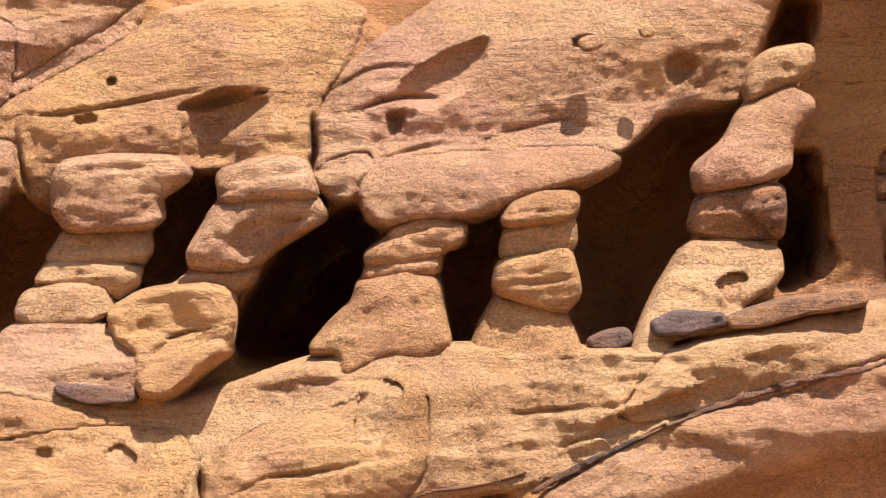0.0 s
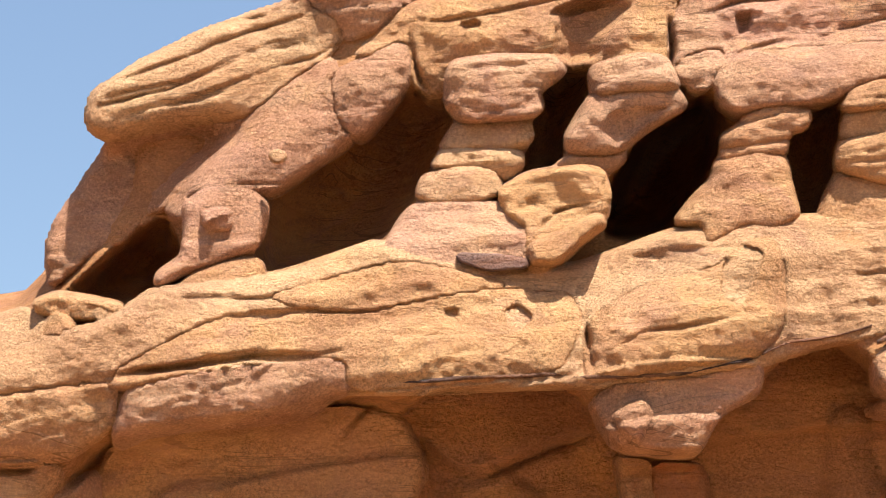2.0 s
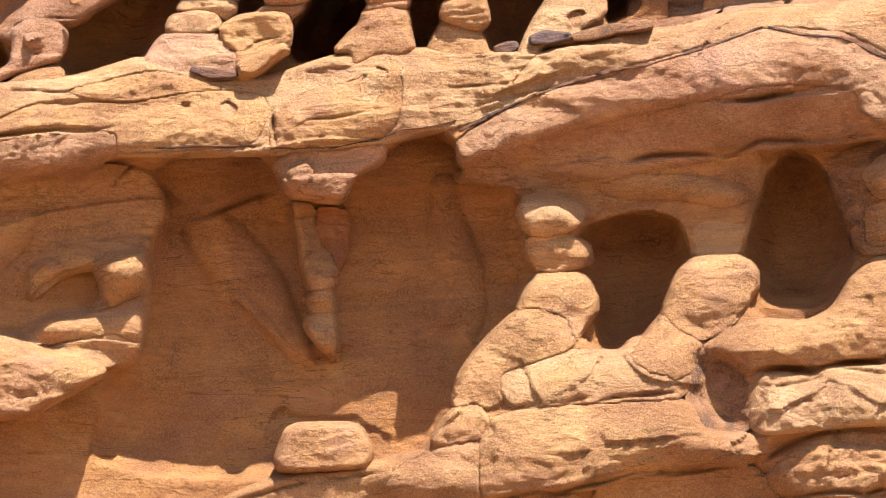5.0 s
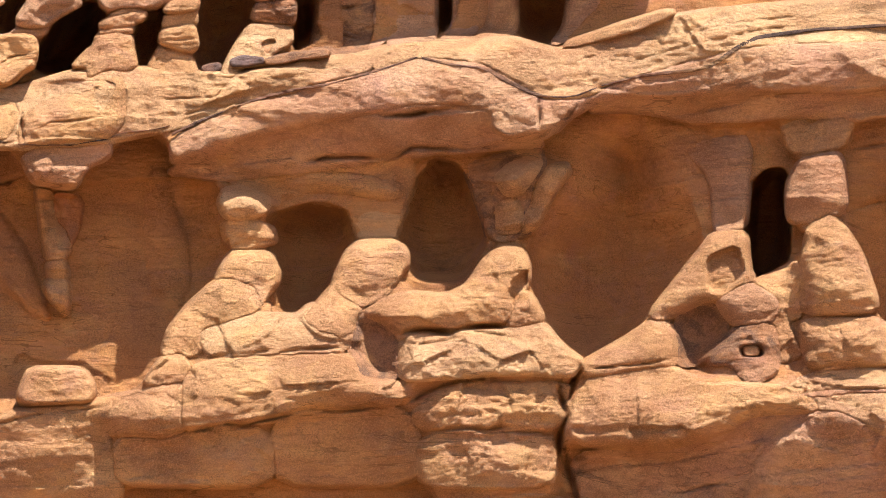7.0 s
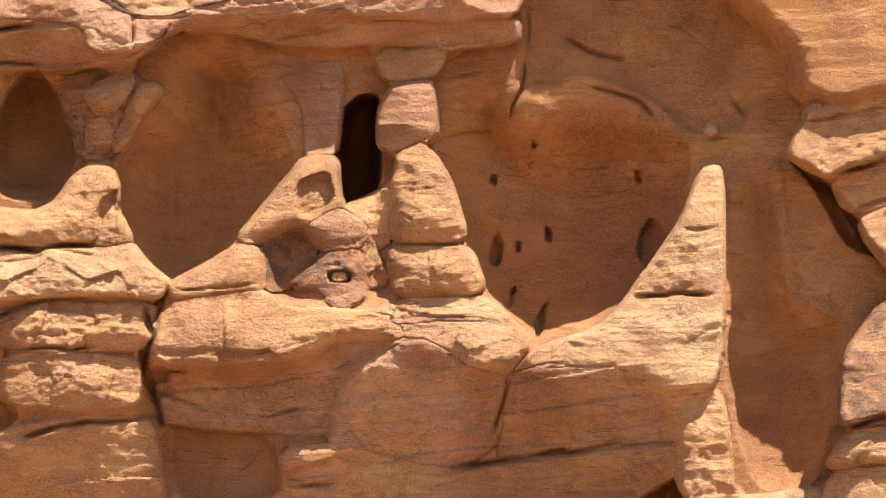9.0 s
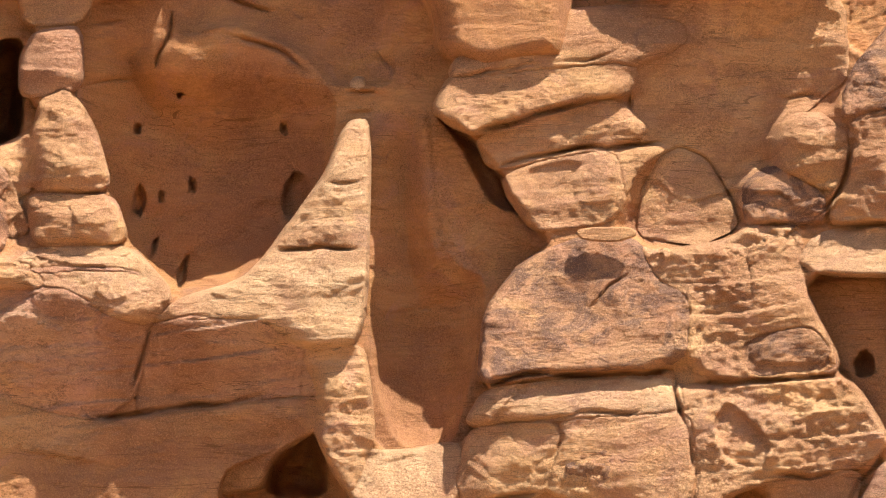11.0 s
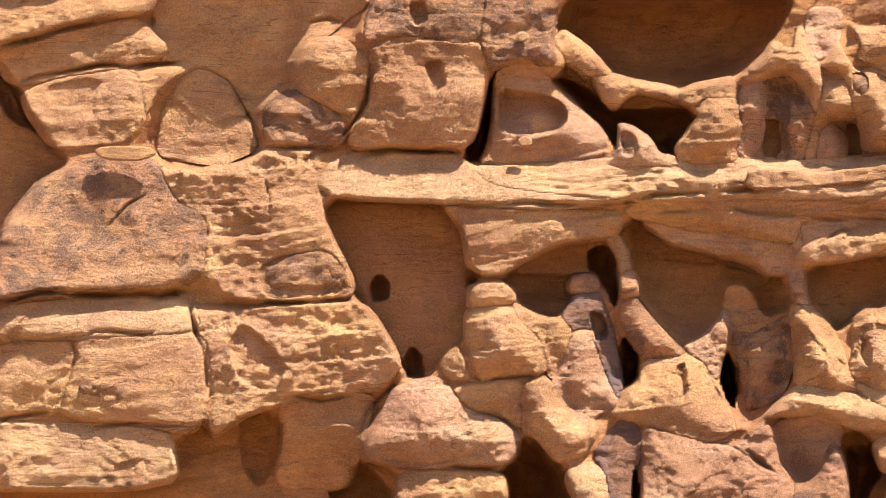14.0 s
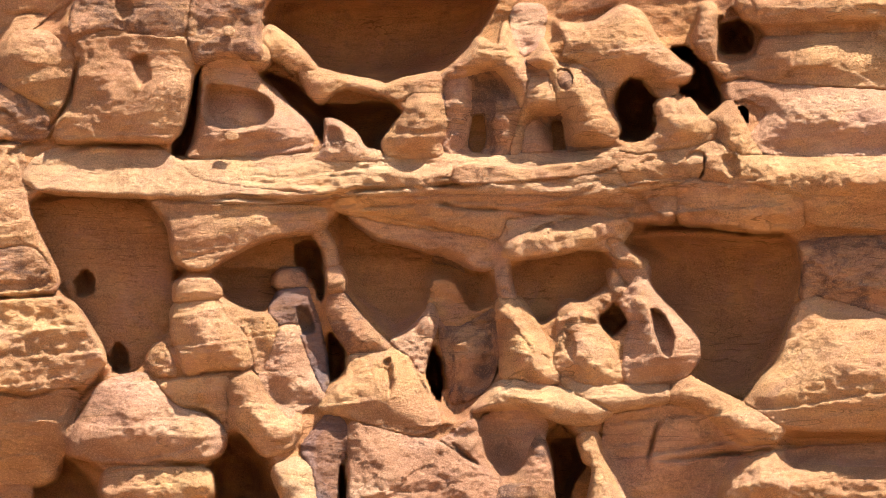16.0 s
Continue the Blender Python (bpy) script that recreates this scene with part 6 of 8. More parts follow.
block(body, "pillar_foot", [(-2.667, 6.948), (-2.292, 7.255), (-1.999, 7.475), (-0.840, 7.536), (-0.311, 6.941), (-0.603, 6.539), (-1.024, 6.607), (-1.587, 6.946), (-2.079, 7.027)], 0.85, 0.55, 0.11, PALE, step=0.022, fill=0.07, edge=0.13, rise=-0.45, bulge=0.15)

body = thing("rock_apron", "great rounded golden apron below the forked pillar", "rock apron", -3.753, 6.660, 0.4)
block(body, "apron", [(-4.999, 6.909), (-4.815, 7.401), (-4.119, 7.530), (-3.615, 7.554), (-3.415, 7.333), (-2.714, 7.344), (-2.011, 7.258), (-1.868, 6.958), (-2.708, 6.933), (-2.986, 6.729), (-3.750, 6.489), (-4.796, 6.542), (-4.996, 6.766)], 0.88, 0.58, 0.11, GOLD, step=0.022, fill=0.07, edge=0.13, rise=-0.3, bulge=0.2, rough=1.2)





stone("boulder", "flat-topped boulder in front of the shaded alcove", "boulder", [(-11.846, 7.128), (-11.702, 7.454), (-11.007, 7.470), (-10.848, 7.221), (-10.928, 7.061), (-11.760, 7.023)], 0.7, 0.1, 0.1, GOLD, closed=True, step=0.024, tall=0.03)
stone("boulder", "broad golden boulder at the alcove foot", "boulder", [(-12.441, 6.687), (-11.759, 6.987), (-10.928, 7.061), (-10.651, 7.117), (-10.726, 6.722), (-10.636, 6.439), (-10.447, 5.734), (-12.412, 5.701)], 0.5, 0.2, 0.15, GOLD, cracks=[([(-12.303, 6.690), (-11.618, 6.883), (-10.788, 7.007)], 0.015, 0.072)], rise=0.3, edge=0.18, fill=0.12, step=0.024, bulge=0.05)

stone("pebble", "small pale pebble in a socket of the rock", "pebble", [(-2.805, 7.798), (-2.644, 7.803), (-2.631, 7.723), (-2.785, 7.710)], 0.62, 0.54, 0.03, PALE, step=0.01, rough=0.1, closed=True)


# smooth wall and blocks of the middle stretch
# unseen brow, put here so its shadow falls on the wall below
stone("rock_overhang", "golden sandstone brow added unseen above the wedged slabs for shade", "rock overhang", [(5.071, 13.026), (7.979, 13.060), (7.923, 11.011), (6.515, 10.887), (5.174, 11.016)], 1.05, 0.75, 0.11, GOLD, step=0.024, fill=0.07, bulge=0.05, edge=0.13)
# brow added above the view, only to cast shade on the alcove wall
stone("rock_overhang", "rust-coloured sandstone brow added unseen above the great alcove for shade", "rock overhang", [(0.003, 14.063), (3.081, 14.019), (2.926, 12.393), (1.506, 12.299), (0.080, 12.385)], 1, 0.7, 0.11, PINK, step=0.024, fill=0.07, bulge=0.05, edge=0.13)
stone("rock_wall", "iron-stained sandstone face below the great alcove", "rock face", [(-2.702, 6.320), (-2.426, 6.680), (-1.729, 7.011), (-1.096, 6.694), (-0.605, 6.554), (-0.705, 5.701), (-1.156, 5.346), (-1.989, 5.058), (-2.685, 5.051), (-2.834, 5.822)], 0.45, 0.15, 0.11, PINK, step=0.024, fill=0.07, bulge=0.05, edge=0.13, rise=0.65)
stone("rock_wall", "stained bedded sandstone face beside the joint", "rock face", [(-0.640, 6.518), (-0.185, 6.664), (0.793, 6.703), (1.246, 6.276), (1.977, 6.347), (2.009, 5.781), (0.863, 5.674), (0.097, 5.565), (-0.703, 5.420), (-0.741, 5.843)], 0.45, 0.15, 0.11, PINK, rough=1.1, rise=0.65, step=0.024, fill=0.07, bulge=0.05, edge=0.13)
stone("rock_wall", "bedded golden sandstone face with long cracks", "rock face", [(-3.457, 5.532), (-2.693, 5.647), (-1.295, 5.310), (0.098, 5.495), (1.488, 5.711), (1.487, 5.289), (0.932, 4.938), (0.793, 4.451), (-3.508, 4.414), (-3.379, 5.042)], 0.05, -0.25, 0.11, GOLD, rise=0.6, step=0.024, fill=0.07, bulge=0.05, edge=0.13)
stone("rock_wall", "bedded sandstone face beside the open joint", "rock face", [(-7.254, 5.532), (-6.647, 5.826), (-5.063, 5.964), (-4.880, 5.510), (-4.752, 4.398), (-7.218, 4.357)], 0.35, 0.05, 0.11, GOLD, step=0.024, fill=0.07, bulge=0.05, edge=0.13, rise=0.5)
stone("rock_wall", "bulging sandstone face of the lower wall", "rock face", [(-2.760, 6.939), (-1.955, 7.254), (-0.571, 7.234), (-0.603, 5.749), (-4.899, 5.773), (-4.966, 6.484), (-3.637, 6.480)], 0.5, 0.2, 0.11, PINK, rough=1.2, step=0.024, fill=0.07, bulge=0.05, edge=0.13, rise=0.6)

body = thing("rock_spur", "stepped golden sandstone spur rising to a thin fin", "rock spur", 1.491, 6.632, 0.5)
block(body, "spur", [(-0.570, 6.590), (-0.186, 6.900), (0.514, 7.111), (0.864, 7.508), (1.144, 7.928), (1.496, 8.422), (1.722, 9.037), (1.828, 9.184), (2.074, 9.212), (2.046, 6.347), (1.246, 6.262), (0.793, 6.667), (-0.185, 6.628)], 0.78, 0.48, 0.11, PALE, rise=-0.18, slant=0.12, cracks=[([(1.461, 8.408), (1.776, 8.421), (2.070, 8.398)], 0.015, 0.072), ([(0.828, 7.508), (1.354, 7.565), (2.066, 7.505)], 0.015, 0.06), ([(1.352, 6.703), (1.701, 6.989), (2.050, 7.167)], 0.015, 0.03)], step=0.024, fill=0.07, bulge=0.05, edge=0.13)
# flush pale piece: a small sunlit patch painted as lighter stone
block(body, "knob", [(1.745, 9.555), (1.851, 9.799), (2.006, 9.798), (2.033, 9.575)], 0.02, -0.28, 0.06, PALE, step=0.024, fill=0.07, bulge=0.05, edge=0.13)
block(body, "lower_skirt", [(1.246, 6.276), (2.012, 6.347), (2.113, 5.852), (2.179, 5.150), (1.899, 4.455), (1.625, 4.871), (1.418, 5.359), (1.489, 5.710)], 0.8, 0.5, 0.11, GOLD, step=0.024, fill=0.07, bulge=0.05, edge=0.13)

body = thing("rock_overhang", "flat sunlit sandstone slabs jutting above the groove", "rock overhang", 4.431, 9.330, 0.4)
block(body, "slab", [(3.022, 9.793), (3.223, 10.183), (3.563, 10.639), (5.883, 10.766), (6.031, 10.247), (5.403, 9.925), (5.120, 9.994), (4.139, 9.898), (3.301, 9.801)], 0.72, 0.42, 0.11, GOLD, rise=-0.3, step=0.024, fill=0.07, bulge=0.05, edge=0.13)
block(body, "slab", [(2.823, 9.346), (3.036, 9.779), (3.441, 9.805), (4.140, 9.883), (5.120, 9.994), (5.403, 9.910), (5.323, 9.599), (4.987, 9.548), (4.151, 9.287), (3.388, 9.033), (3.107, 9.135)], 0.8, 0.5, 0.11, GOLD, rise=-0.4, step=0.024, fill=0.07, bulge=0.05, edge=0.13)

body = thing("rock_stack", "stack of tilted sandstone slabs wedged in the wall", "rock stack", 4.596, 7.951, 0.3)
block(body, "slab", [(3.403, 8.975), (4.013, 9.232), (4.988, 9.504), (5.341, 9.349), (5.590, 9.096), (4.999, 8.881), (3.677, 8.582), (3.500, 8.686)], 0.6, 0.3, 0.1, GOLD, step=0.024, fill=0.07, bulge=0.05, edge=0.13)
block(body, "slab", [(4.999, 8.866), (5.698, 8.952), (5.769, 8.880), (5.423, 8.619), (5.219, 8.252), (5.143, 8.614)], 0.45, 0.15, 0.08, GOLD, step=0.024, fill=0.07, bulge=0.05, edge=0.13)
block(body, "wedge", [(3.714, 8.474), (4.163, 8.703), (5.125, 8.861), (5.247, 8.216), (5.015, 7.901), (4.111, 7.797), (3.825, 8.187)], 0.65, 0.35, 0.11, GOLD, dents=[([(3.991, 8.589), (4.512, 8.710), (4.722, 8.678), (4.450, 8.309), (4.101, 8.302)], -0.05, 0.05)], step=0.024, fill=0.07, bulge=0.05, edge=0.13)

body = thing("rock_tower", "large stained sandstone block on bedded layers", "rock tower", 4.802, 4.289, 0.6)
block(body, "block", [(3.443, 5.968), (3.507, 6.782), (3.980, 7.420), (4.670, 7.722), (5.087, 7.759), (5.438, 7.642), (5.619, 7.179), (6.040, 6.971), (5.982, 6.120), (4.769, 6.065), (3.527, 5.886)], 0.9, 0.6, 0.11, DARK, label="dark stained block", rise=-0.3, rough=1.15, step=0.024, fill=0.07, bulge=0.05, edge=0.13)
block(body, "dark_face", [(6.698, 6.002), (6.611, 6.326), (6.984, 6.521), (7.538, 6.612), (7.903, 6.058), (7.267, 5.967)], 0.92, 0.62, 0.11, DARK, label="dark stained facet", step=0.024, fill=0.07, bulge=0.05, edge=0.13)
block(body, "dark_face", [(4.486, 4.941), (4.925, 5.108), (5.409, 5.074), (5.519, 4.715), (5.143, 4.488), (4.556, 4.506)], 1.06, 0.4, 0.1, DARK, label="dark stained facet", step=0.024)
block(body, "layer", [(3.297, 5.405), (3.529, 5.795), (4.771, 5.945), (5.894, 5.977), (5.969, 5.557), (4.504, 5.450), (3.401, 5.359)], 0.98, 0.68, 0.1, PALE, rise=-0.4, step=0.024, fill=0.07, bulge=0.05, edge=0.13)
block(body, "layer", [(3.176, 4.674), (3.367, 5.358), (4.401, 5.413), (4.483, 5.115), (4.261, 4.487), (3.286, 4.414)], 0.95, 0.65, 0.11, GOLD, step=0.024, fill=0.07, bulge=0.05, edge=0.13)
block(body, "layer", [(4.261, 4.487), (4.455, 5.114), (4.469, 5.449), (6.011, 5.572), (6.115, 5.001), (5.987, 4.321), (5.490, 4.369)], 1, 0.7, 0.11, GOLD, step=0.024, fill=0.07, bulge=0.05, edge=0.13)
block(body, "layer", [(1.990, 4.203), (3.355, 4.388), (5.641, 4.385), (5.777, 3.618), (2.008, 3.556)], 0.9, 0.6, 0.1, PALE, step=0.024, fill=0.07, bulge=0.05, edge=0.13)
stone("rock_wall", "golden skirt of rock below the smooth groove", "rock face", [(1.410, 5.397), (1.761, 5.059), (2.447, 5.005), (3.199, 5.160), (3.243, 4.745), (3.183, 4.399), (2.058, 4.225), (1.701, 4.781)], 0.6, 0.3, 0.11, PALE, rise=-0.5, step=0.024, fill=0.07, bulge=0.05, edge=0.13)

body = thing("rock_tower", "leaning jointed sandstone block with dark hollows", "rock tower", 6.865, 4.733, 0.6)
block(body, "block", [(5.438, 7.606), (5.579, 7.537), (6.553, 7.695), (6.760, 7.899), (7.423, 7.812), (7.393, 7.273), (7.536, 6.847), (7.924, 6.058), (6.713, 5.904), (5.983, 6.035), (6.042, 6.829), (5.619, 7.215)], 0.8, 0.5, 0.11, GOLD, rise=-0.15, dents=[([(6.639, 6.340), (6.983, 6.557), (7.609, 6.422), (7.785, 6.106), (6.782, 5.954)], -0.18, 0.08)], cracks=[([(6.727, 7.697), (6.769, 7.124), (6.702, 6.838)], 0.015, 0.072)], rough=1.4, step=0.024, fill=0.07, bulge=0.05, edge=0.13)
block(body, "block", [(5.938, 5.837), (6.714, 5.862), (7.973, 6.002), (8.482, 5.181), (8.139, 4.886), (7.003, 4.700), (6.522, 4.521), (6.112, 4.240), (6.172, 4.863), (5.957, 5.417)], 0.95, 0.65, 0.11, GOLD, dents=[([(6.303, 5.422), (6.508, 5.705), (7.067, 5.153), (6.864, 4.803), (6.448, 4.936)], -0.12, 0.06)], rough=1.4, step=0.024, fill=0.07, bulge=0.05, edge=0.13)
block(body, "block", [(6.969, 4.700), (8.139, 4.852), (7.972, 4.263), (7.839, 3.645), (6.877, 3.633), (7.007, 4.321)], 0.4, 0.1, 0.11, GOLD, step=0.024, fill=0.07, bulge=0.05, edge=0.13, rise=0.55)
stone("boulder", "rough rounded sandstone boulder lodged in a joint", "boulder", [(6.973, 8.859), (7.235, 9.301), (7.655, 9.319), (7.993, 9.013), (7.940, 8.561), (7.747, 8.299), (7.101, 8.627)], 0.75, 0.45, 0.15, GOLD, edge=0.18, fill=0.12, step=0.024, bulge=0.05)
stone("boulder", "dark-stained sandstone boulder lodged in a joint", "boulder", [(6.650, 8.382), (7.031, 8.692), (7.677, 8.269), (7.680, 7.908), (6.761, 7.841)], 0.65, 0.35, 0.12, DARK, edge=0.18, fill=0.12, step=0.024, bulge=0.05)
stone("rock_block", "upright sandstone block beside the dark slot", "rock block", [(7.701, 7.894), (8.023, 8.649), (8.005, 9.233), (8.634, 9.382), (9.345, 9.309), (9.458, 8.798), (9.279, 7.916), (8.432, 7.870)], 0.85, 0.55, 0.11, GOLD, dents=[([(8.670, 9.016), (8.879, 9.053), (8.950, 8.725), (8.777, 8.579)], -0.15, 0.06)], step=0.024, fill=0.07, bulge=0.05, edge=0.13)

body = thing("rock_crest", "dark varnished sandstone crest above the ledge", "rock crest", 9.262, 9.162, 0.4)
block(body, "crest_block", [(7.901, 9.232), (8.001, 9.821), (8.419, 10.341), (8.767, 10.862), (9.607, 10.934), (9.400, 9.896), (9.345, 9.250), (8.284, 9.381)], 0.75, 0.45, 0.11, DARK, rise=-0.2, dents=[([(8.457, 9.786), (8.666, 9.823), (8.703, 9.529), (8.528, 9.455)], -0.15, 0.05), ([(8.698, 10.490), (8.838, 10.489), (8.839, 10.304), (8.713, 10.304)], -0.15, 0.04)], step=0.024, fill=0.07, bulge=0.05, edge=0.13)
block(body, "crest_block", [(9.366, 9.272), (9.434, 9.896), (9.621, 10.934), (10.654, 10.924), (10.444, 10.111), (10.235, 9.525), (10.339, 8.977), (9.819, 9.015), (9.506, 8.907)], 0.78, 0.48, 0.11, DARK, rise=-0.2, cracks=[([(9.540, 9.528), (9.818, 9.747), (10.027, 9.856)], 0.015, 0.036)], step=0.024, fill=0.07, bulge=0.05, edge=0.13)

# right stretch: ledge, pierced rocks and eroded columns
stone("rock_wall", "smooth lit rock joining the stacked slabs to the crest", "rock face", [(5.333, 9.864), (5.810, 10.915), (7.923, 10.936), (8.001, 9.821), (7.514, 9.376), (7.165, 9.300), (6.994, 8.859), (7.067, 8.605), (6.829, 7.950), (6.560, 8.272), (6.295, 8.763), (5.908, 8.933), (5.526, 8.752), (5.342, 9.275)], 0.28, -0.02, 0.11, GOLD, rise=0.25, rough=0.8, step=0.024, fill=0.07, bulge=0.05, edge=0.13)
stone("rock_wall", "shallow arched niche in lit sandstone", "rock face", [(5.366, 7.749), (5.462, 8.329), (5.666, 8.732), (5.909, 8.860), (6.226, 8.719), (6.476, 8.271), (6.635, 7.876), (6.135, 7.653)], 0.2, -0.1, 0.11, GOLD, rise=0.1, rough=0.5, bulge=0.001, step=0.024, fill=0.07, edge=0.13)
stone("rock_wall", "stained rock filling the joint between blocks", "rock face", [(5.653, 6.306), (6.218, 6.318), (6.271, 5.792), (5.768, 5.782)], 0.6, 0.3, 0.1, GOLD, step=0.024, fill=0.07, bulge=0.05, edge=0.13)
stone("boulder", "bedded sandstone rubble at the end of the ledge", "boulder", [(-16.218, 10.633), (-15.966, 10.702), (-15.755, 10.826), (-15.565, 10.881), (-15.414, 10.771), (-15.328, 10.670), (-15.453, 10.520), (-15.792, 10.461), (-16.214, 10.406)], 0.55, 0.25, 0.11, PALE, rise=-0.4, rough=1.3, step=0.018, fill=0.07, bulge=0.05, edge=0.13)
stone("boulder", "small upright boulder standing on the ledge", "boulder", [(-15.410, 10.641), (-15.404, 10.768), (-15.345, 10.840), (-15.286, 10.877), (-15.235, 10.804), (-15.207, 10.640)], 0.95, 0.4, 0.08, RUST, closed=True, step=0.018, tall=0.03)
stone("rock_block", "low lit block wedged beside the boulder", "rock block", [(-10.998, 7.060), (-10.617, 7.153), (-10.304, 7.231), (-10.300, 7.015), (-10.606, 6.653), (-10.851, 6.720)], 0.52, 0.22, 0.1, GOLD, step=0.024, fill=0.07, bulge=0.05, edge=0.13)
stone("rock_block", "pale pink slab behind the roof lobes at the skyline", "rock block", [(-13.802, 13.083), (-13.702, 13.256), (-13.531, 13.392), (-13.640, 13.606), (-13.471, 13.922), (-12.204, 13.996), (-12.415, 13.603), (-12.729, 13.410), (-13.006, 13.217), (-13.246, 12.987), (-13.659, 12.892)], 0.3, 0, 0.11, PINK, step=0.018, fill=0.07, bulge=0.05, edge=0.13)

body = thing("rock_ledge", "bright bedded sandstone ledge below the pierced rocks", "rock ledge", 11.303, 7.332, 0.6)
block(body, "tread", [(9.144, 7.671), (10.883, 7.796), (12.620, 7.780), (14.622, 7.828), (15.718, 7.995), (15.714, 7.462), (14.414, 7.225), (13.588, 7.299), (11.373, 7.261), (9.634, 7.419)], 0.75, 0.45, 0.1, PALE, rise=-0.8, rough=1.25, cracks=[([(9.215, 7.564), (10.607, 7.528), (11.719, 7.506), (12.690, 7.636), (14.071, 7.604)], 0.015, 0.036), ([(9.912, 7.465), (11.303, 7.390), (12.690, 7.479), (13.589, 7.442)], 0.015, 0.042), ([(11.301, 7.705), (12.690, 7.679), (13.589, 7.706)], 0.015, 0.03)], step=0.024, fill=0.07, bulge=0.05, edge=0.13)
block(body, "tread", [(7.612, 7.776), (8.236, 7.873), (8.932, 7.884), (9.738, 7.427), (11.387, 7.276), (10.054, 7.145), (8.940, 7.225), (7.690, 7.255), (7.340, 7.427)], 0.8, 0.5, 0.11, PALE, rise=-0.6, step=0.024, fill=0.07, bulge=0.05, edge=0.13)
block(body, "lip", [(8.906, 7.203), (10.054, 7.123), (11.096, 7.117), (11.112, 6.818), (10.335, 6.720), (9.576, 6.288), (9.228, 6.425), (9.167, 6.885)], 0.75, 0.45, 0.11, GOLD, step=0.024, fill=0.07, bulge=0.05, edge=0.13)
block(body, "lip", [(11.110, 7.117), (11.373, 7.247), (12.690, 7.265), (14.346, 7.438), (14.447, 7.047), (13.312, 7.016), (13.243, 6.697), (11.999, 6.979)], 0.7, 0.4, 0.1, GOLD, rise=0.3, step=0.024, fill=0.07, bulge=0.05, edge=0.13)
block(body, "slab", [(13.243, 6.485), (13.312, 6.697), (13.726, 6.873), (14.344, 6.991), (14.858, 6.960), (14.755, 6.798), (14.069, 6.554), (13.656, 6.485)], 0.85, 0.55, 0.07, GOLD, step=0.024, fill=0.07, bulge=0.05, edge=0.13)
block(body, "slab", [(12.690, 7.694), (13.589, 7.620), (14.622, 7.743), (14.724, 7.649), (14.346, 7.509), (13.451, 7.442), (12.621, 7.407)], 0.9, 0.2, 0.05, GOLD, step=0.024)

body = thing("rock_ledge", "jointed sandstone roof above the shaded alcove", "rock ledge", 15.770, 6.875, 0.5)
block(body, "roof_slab", [(12.856, 7.281), (13.761, 7.473), (14.736, 7.654), (15.415, 7.506), (15.397, 6.893), (14.940, 6.939), (14.594, 7.012), (13.482, 7.088)], 0.7, 0.4, 0.11, GOLD, rise=-0.2, step=0.024, fill=0.07, bulge=0.05, edge=0.13)
block(body, "roof_slab", [(15.429, 7.505), (16.120, 7.370), (16.982, 7.415), (16.954, 6.805), (16.321, 6.785), (15.770, 6.875), (15.424, 6.892)], 0.66, 0.36, 0.11, GOLD, rise=0.5, step=0.024, fill=0.07, bulge=0.05, edge=0.13)
block(body, "roof_slab", [(17.003, 7.415), (20.771, 7.381), (22.854, 7.333), (22.844, 6.754), (16.975, 6.805)], 0.7, 0.4, 0.11, GOLD, rise=0.5, step=0.024, fill=0.07, bulge=0.05, edge=0.13)

body = thing("rock_overhang", "arched sandstone roof over the eroded columns", "rock overhang", 12.648, 6.746, 0.5)
block(body, "roof_slab", [(11.152, 7.154), (12.299, 7.159), (13.274, 7.116), (13.377, 6.498), (13.204, 6.711), (12.856, 6.803), (11.952, 6.873), (11.326, 7.027)], 0.5, 0.2, 0.1, GOLD, step=0.024, fill=0.07, bulge=0.05, edge=0.13)
block(body, "roof_slab", [(13.288, 7.116), (14.038, 7.086), (14.926, 6.953), (14.675, 6.585), (14.037, 6.602), (13.620, 6.518), (13.398, 6.498)], 0.6, 0.3, 0.1, PALE, cracks=[([(13.482, 6.568), (13.899, 6.780), (14.454, 6.920)], 0.015, 0.06)], step=0.024, fill=0.07, bulge=0.05, edge=0.13)
block(body, "under_face", [(11.326, 7.027), (11.952, 6.887), (12.856, 6.817), (13.204, 6.718), (13.294, 6.427), (12.995, 6.321), (12.3, 6.6), (11.7, 6.72)], 0.45, 0.15, 0.1, PINK, rise=0.3, step=0.024, fill=0.07, bulge=0.05, edge=0.13)








# right stretch: pierced crest, columns and the foot of the wall
stone("boulder", "small rounded knob beside the pierced rocks", "boulder", [(10.127, 9.150), (10.294, 9.239), (10.407, 9.080), (10.367, 8.890), (10.227, 8.844), (10.114, 8.967)], 0.6, 0.3, 0.11, GOLD, step=0.022, fill=0.07, edge=0.13, bulge=0.12)
stone("boulder", "dark-faced hollow boulder on the ledge", "boulder", [(9.543, 8.814), (9.667, 8.961), (9.876, 9.030), (10.086, 8.967), (10.213, 8.859), (10.242, 8.750), (10.453, 8.607), (10.650, 8.391), (10.861, 8.211), (10.932, 8.067), (10.898, 7.865), (10.654, 7.791), (10.097, 7.771), (9.610, 7.751), (9.366, 7.748), (9.468, 7.943), (9.521, 8.269)], 0.5, 0.2, 0.11, PINK, step=0.022, fill=0.07, edge=0.13, bulge=0.3, rise=-0.1, dents=[([(9.600, 8.691), (9.949, 8.659), (10.229, 8.590), (10.405, 8.483), (10.462, 8.316), (10.345, 8.134), (10.094, 8.074), (9.675, 8.127), (9.583, 8.270)], -0.35, 0.07)])
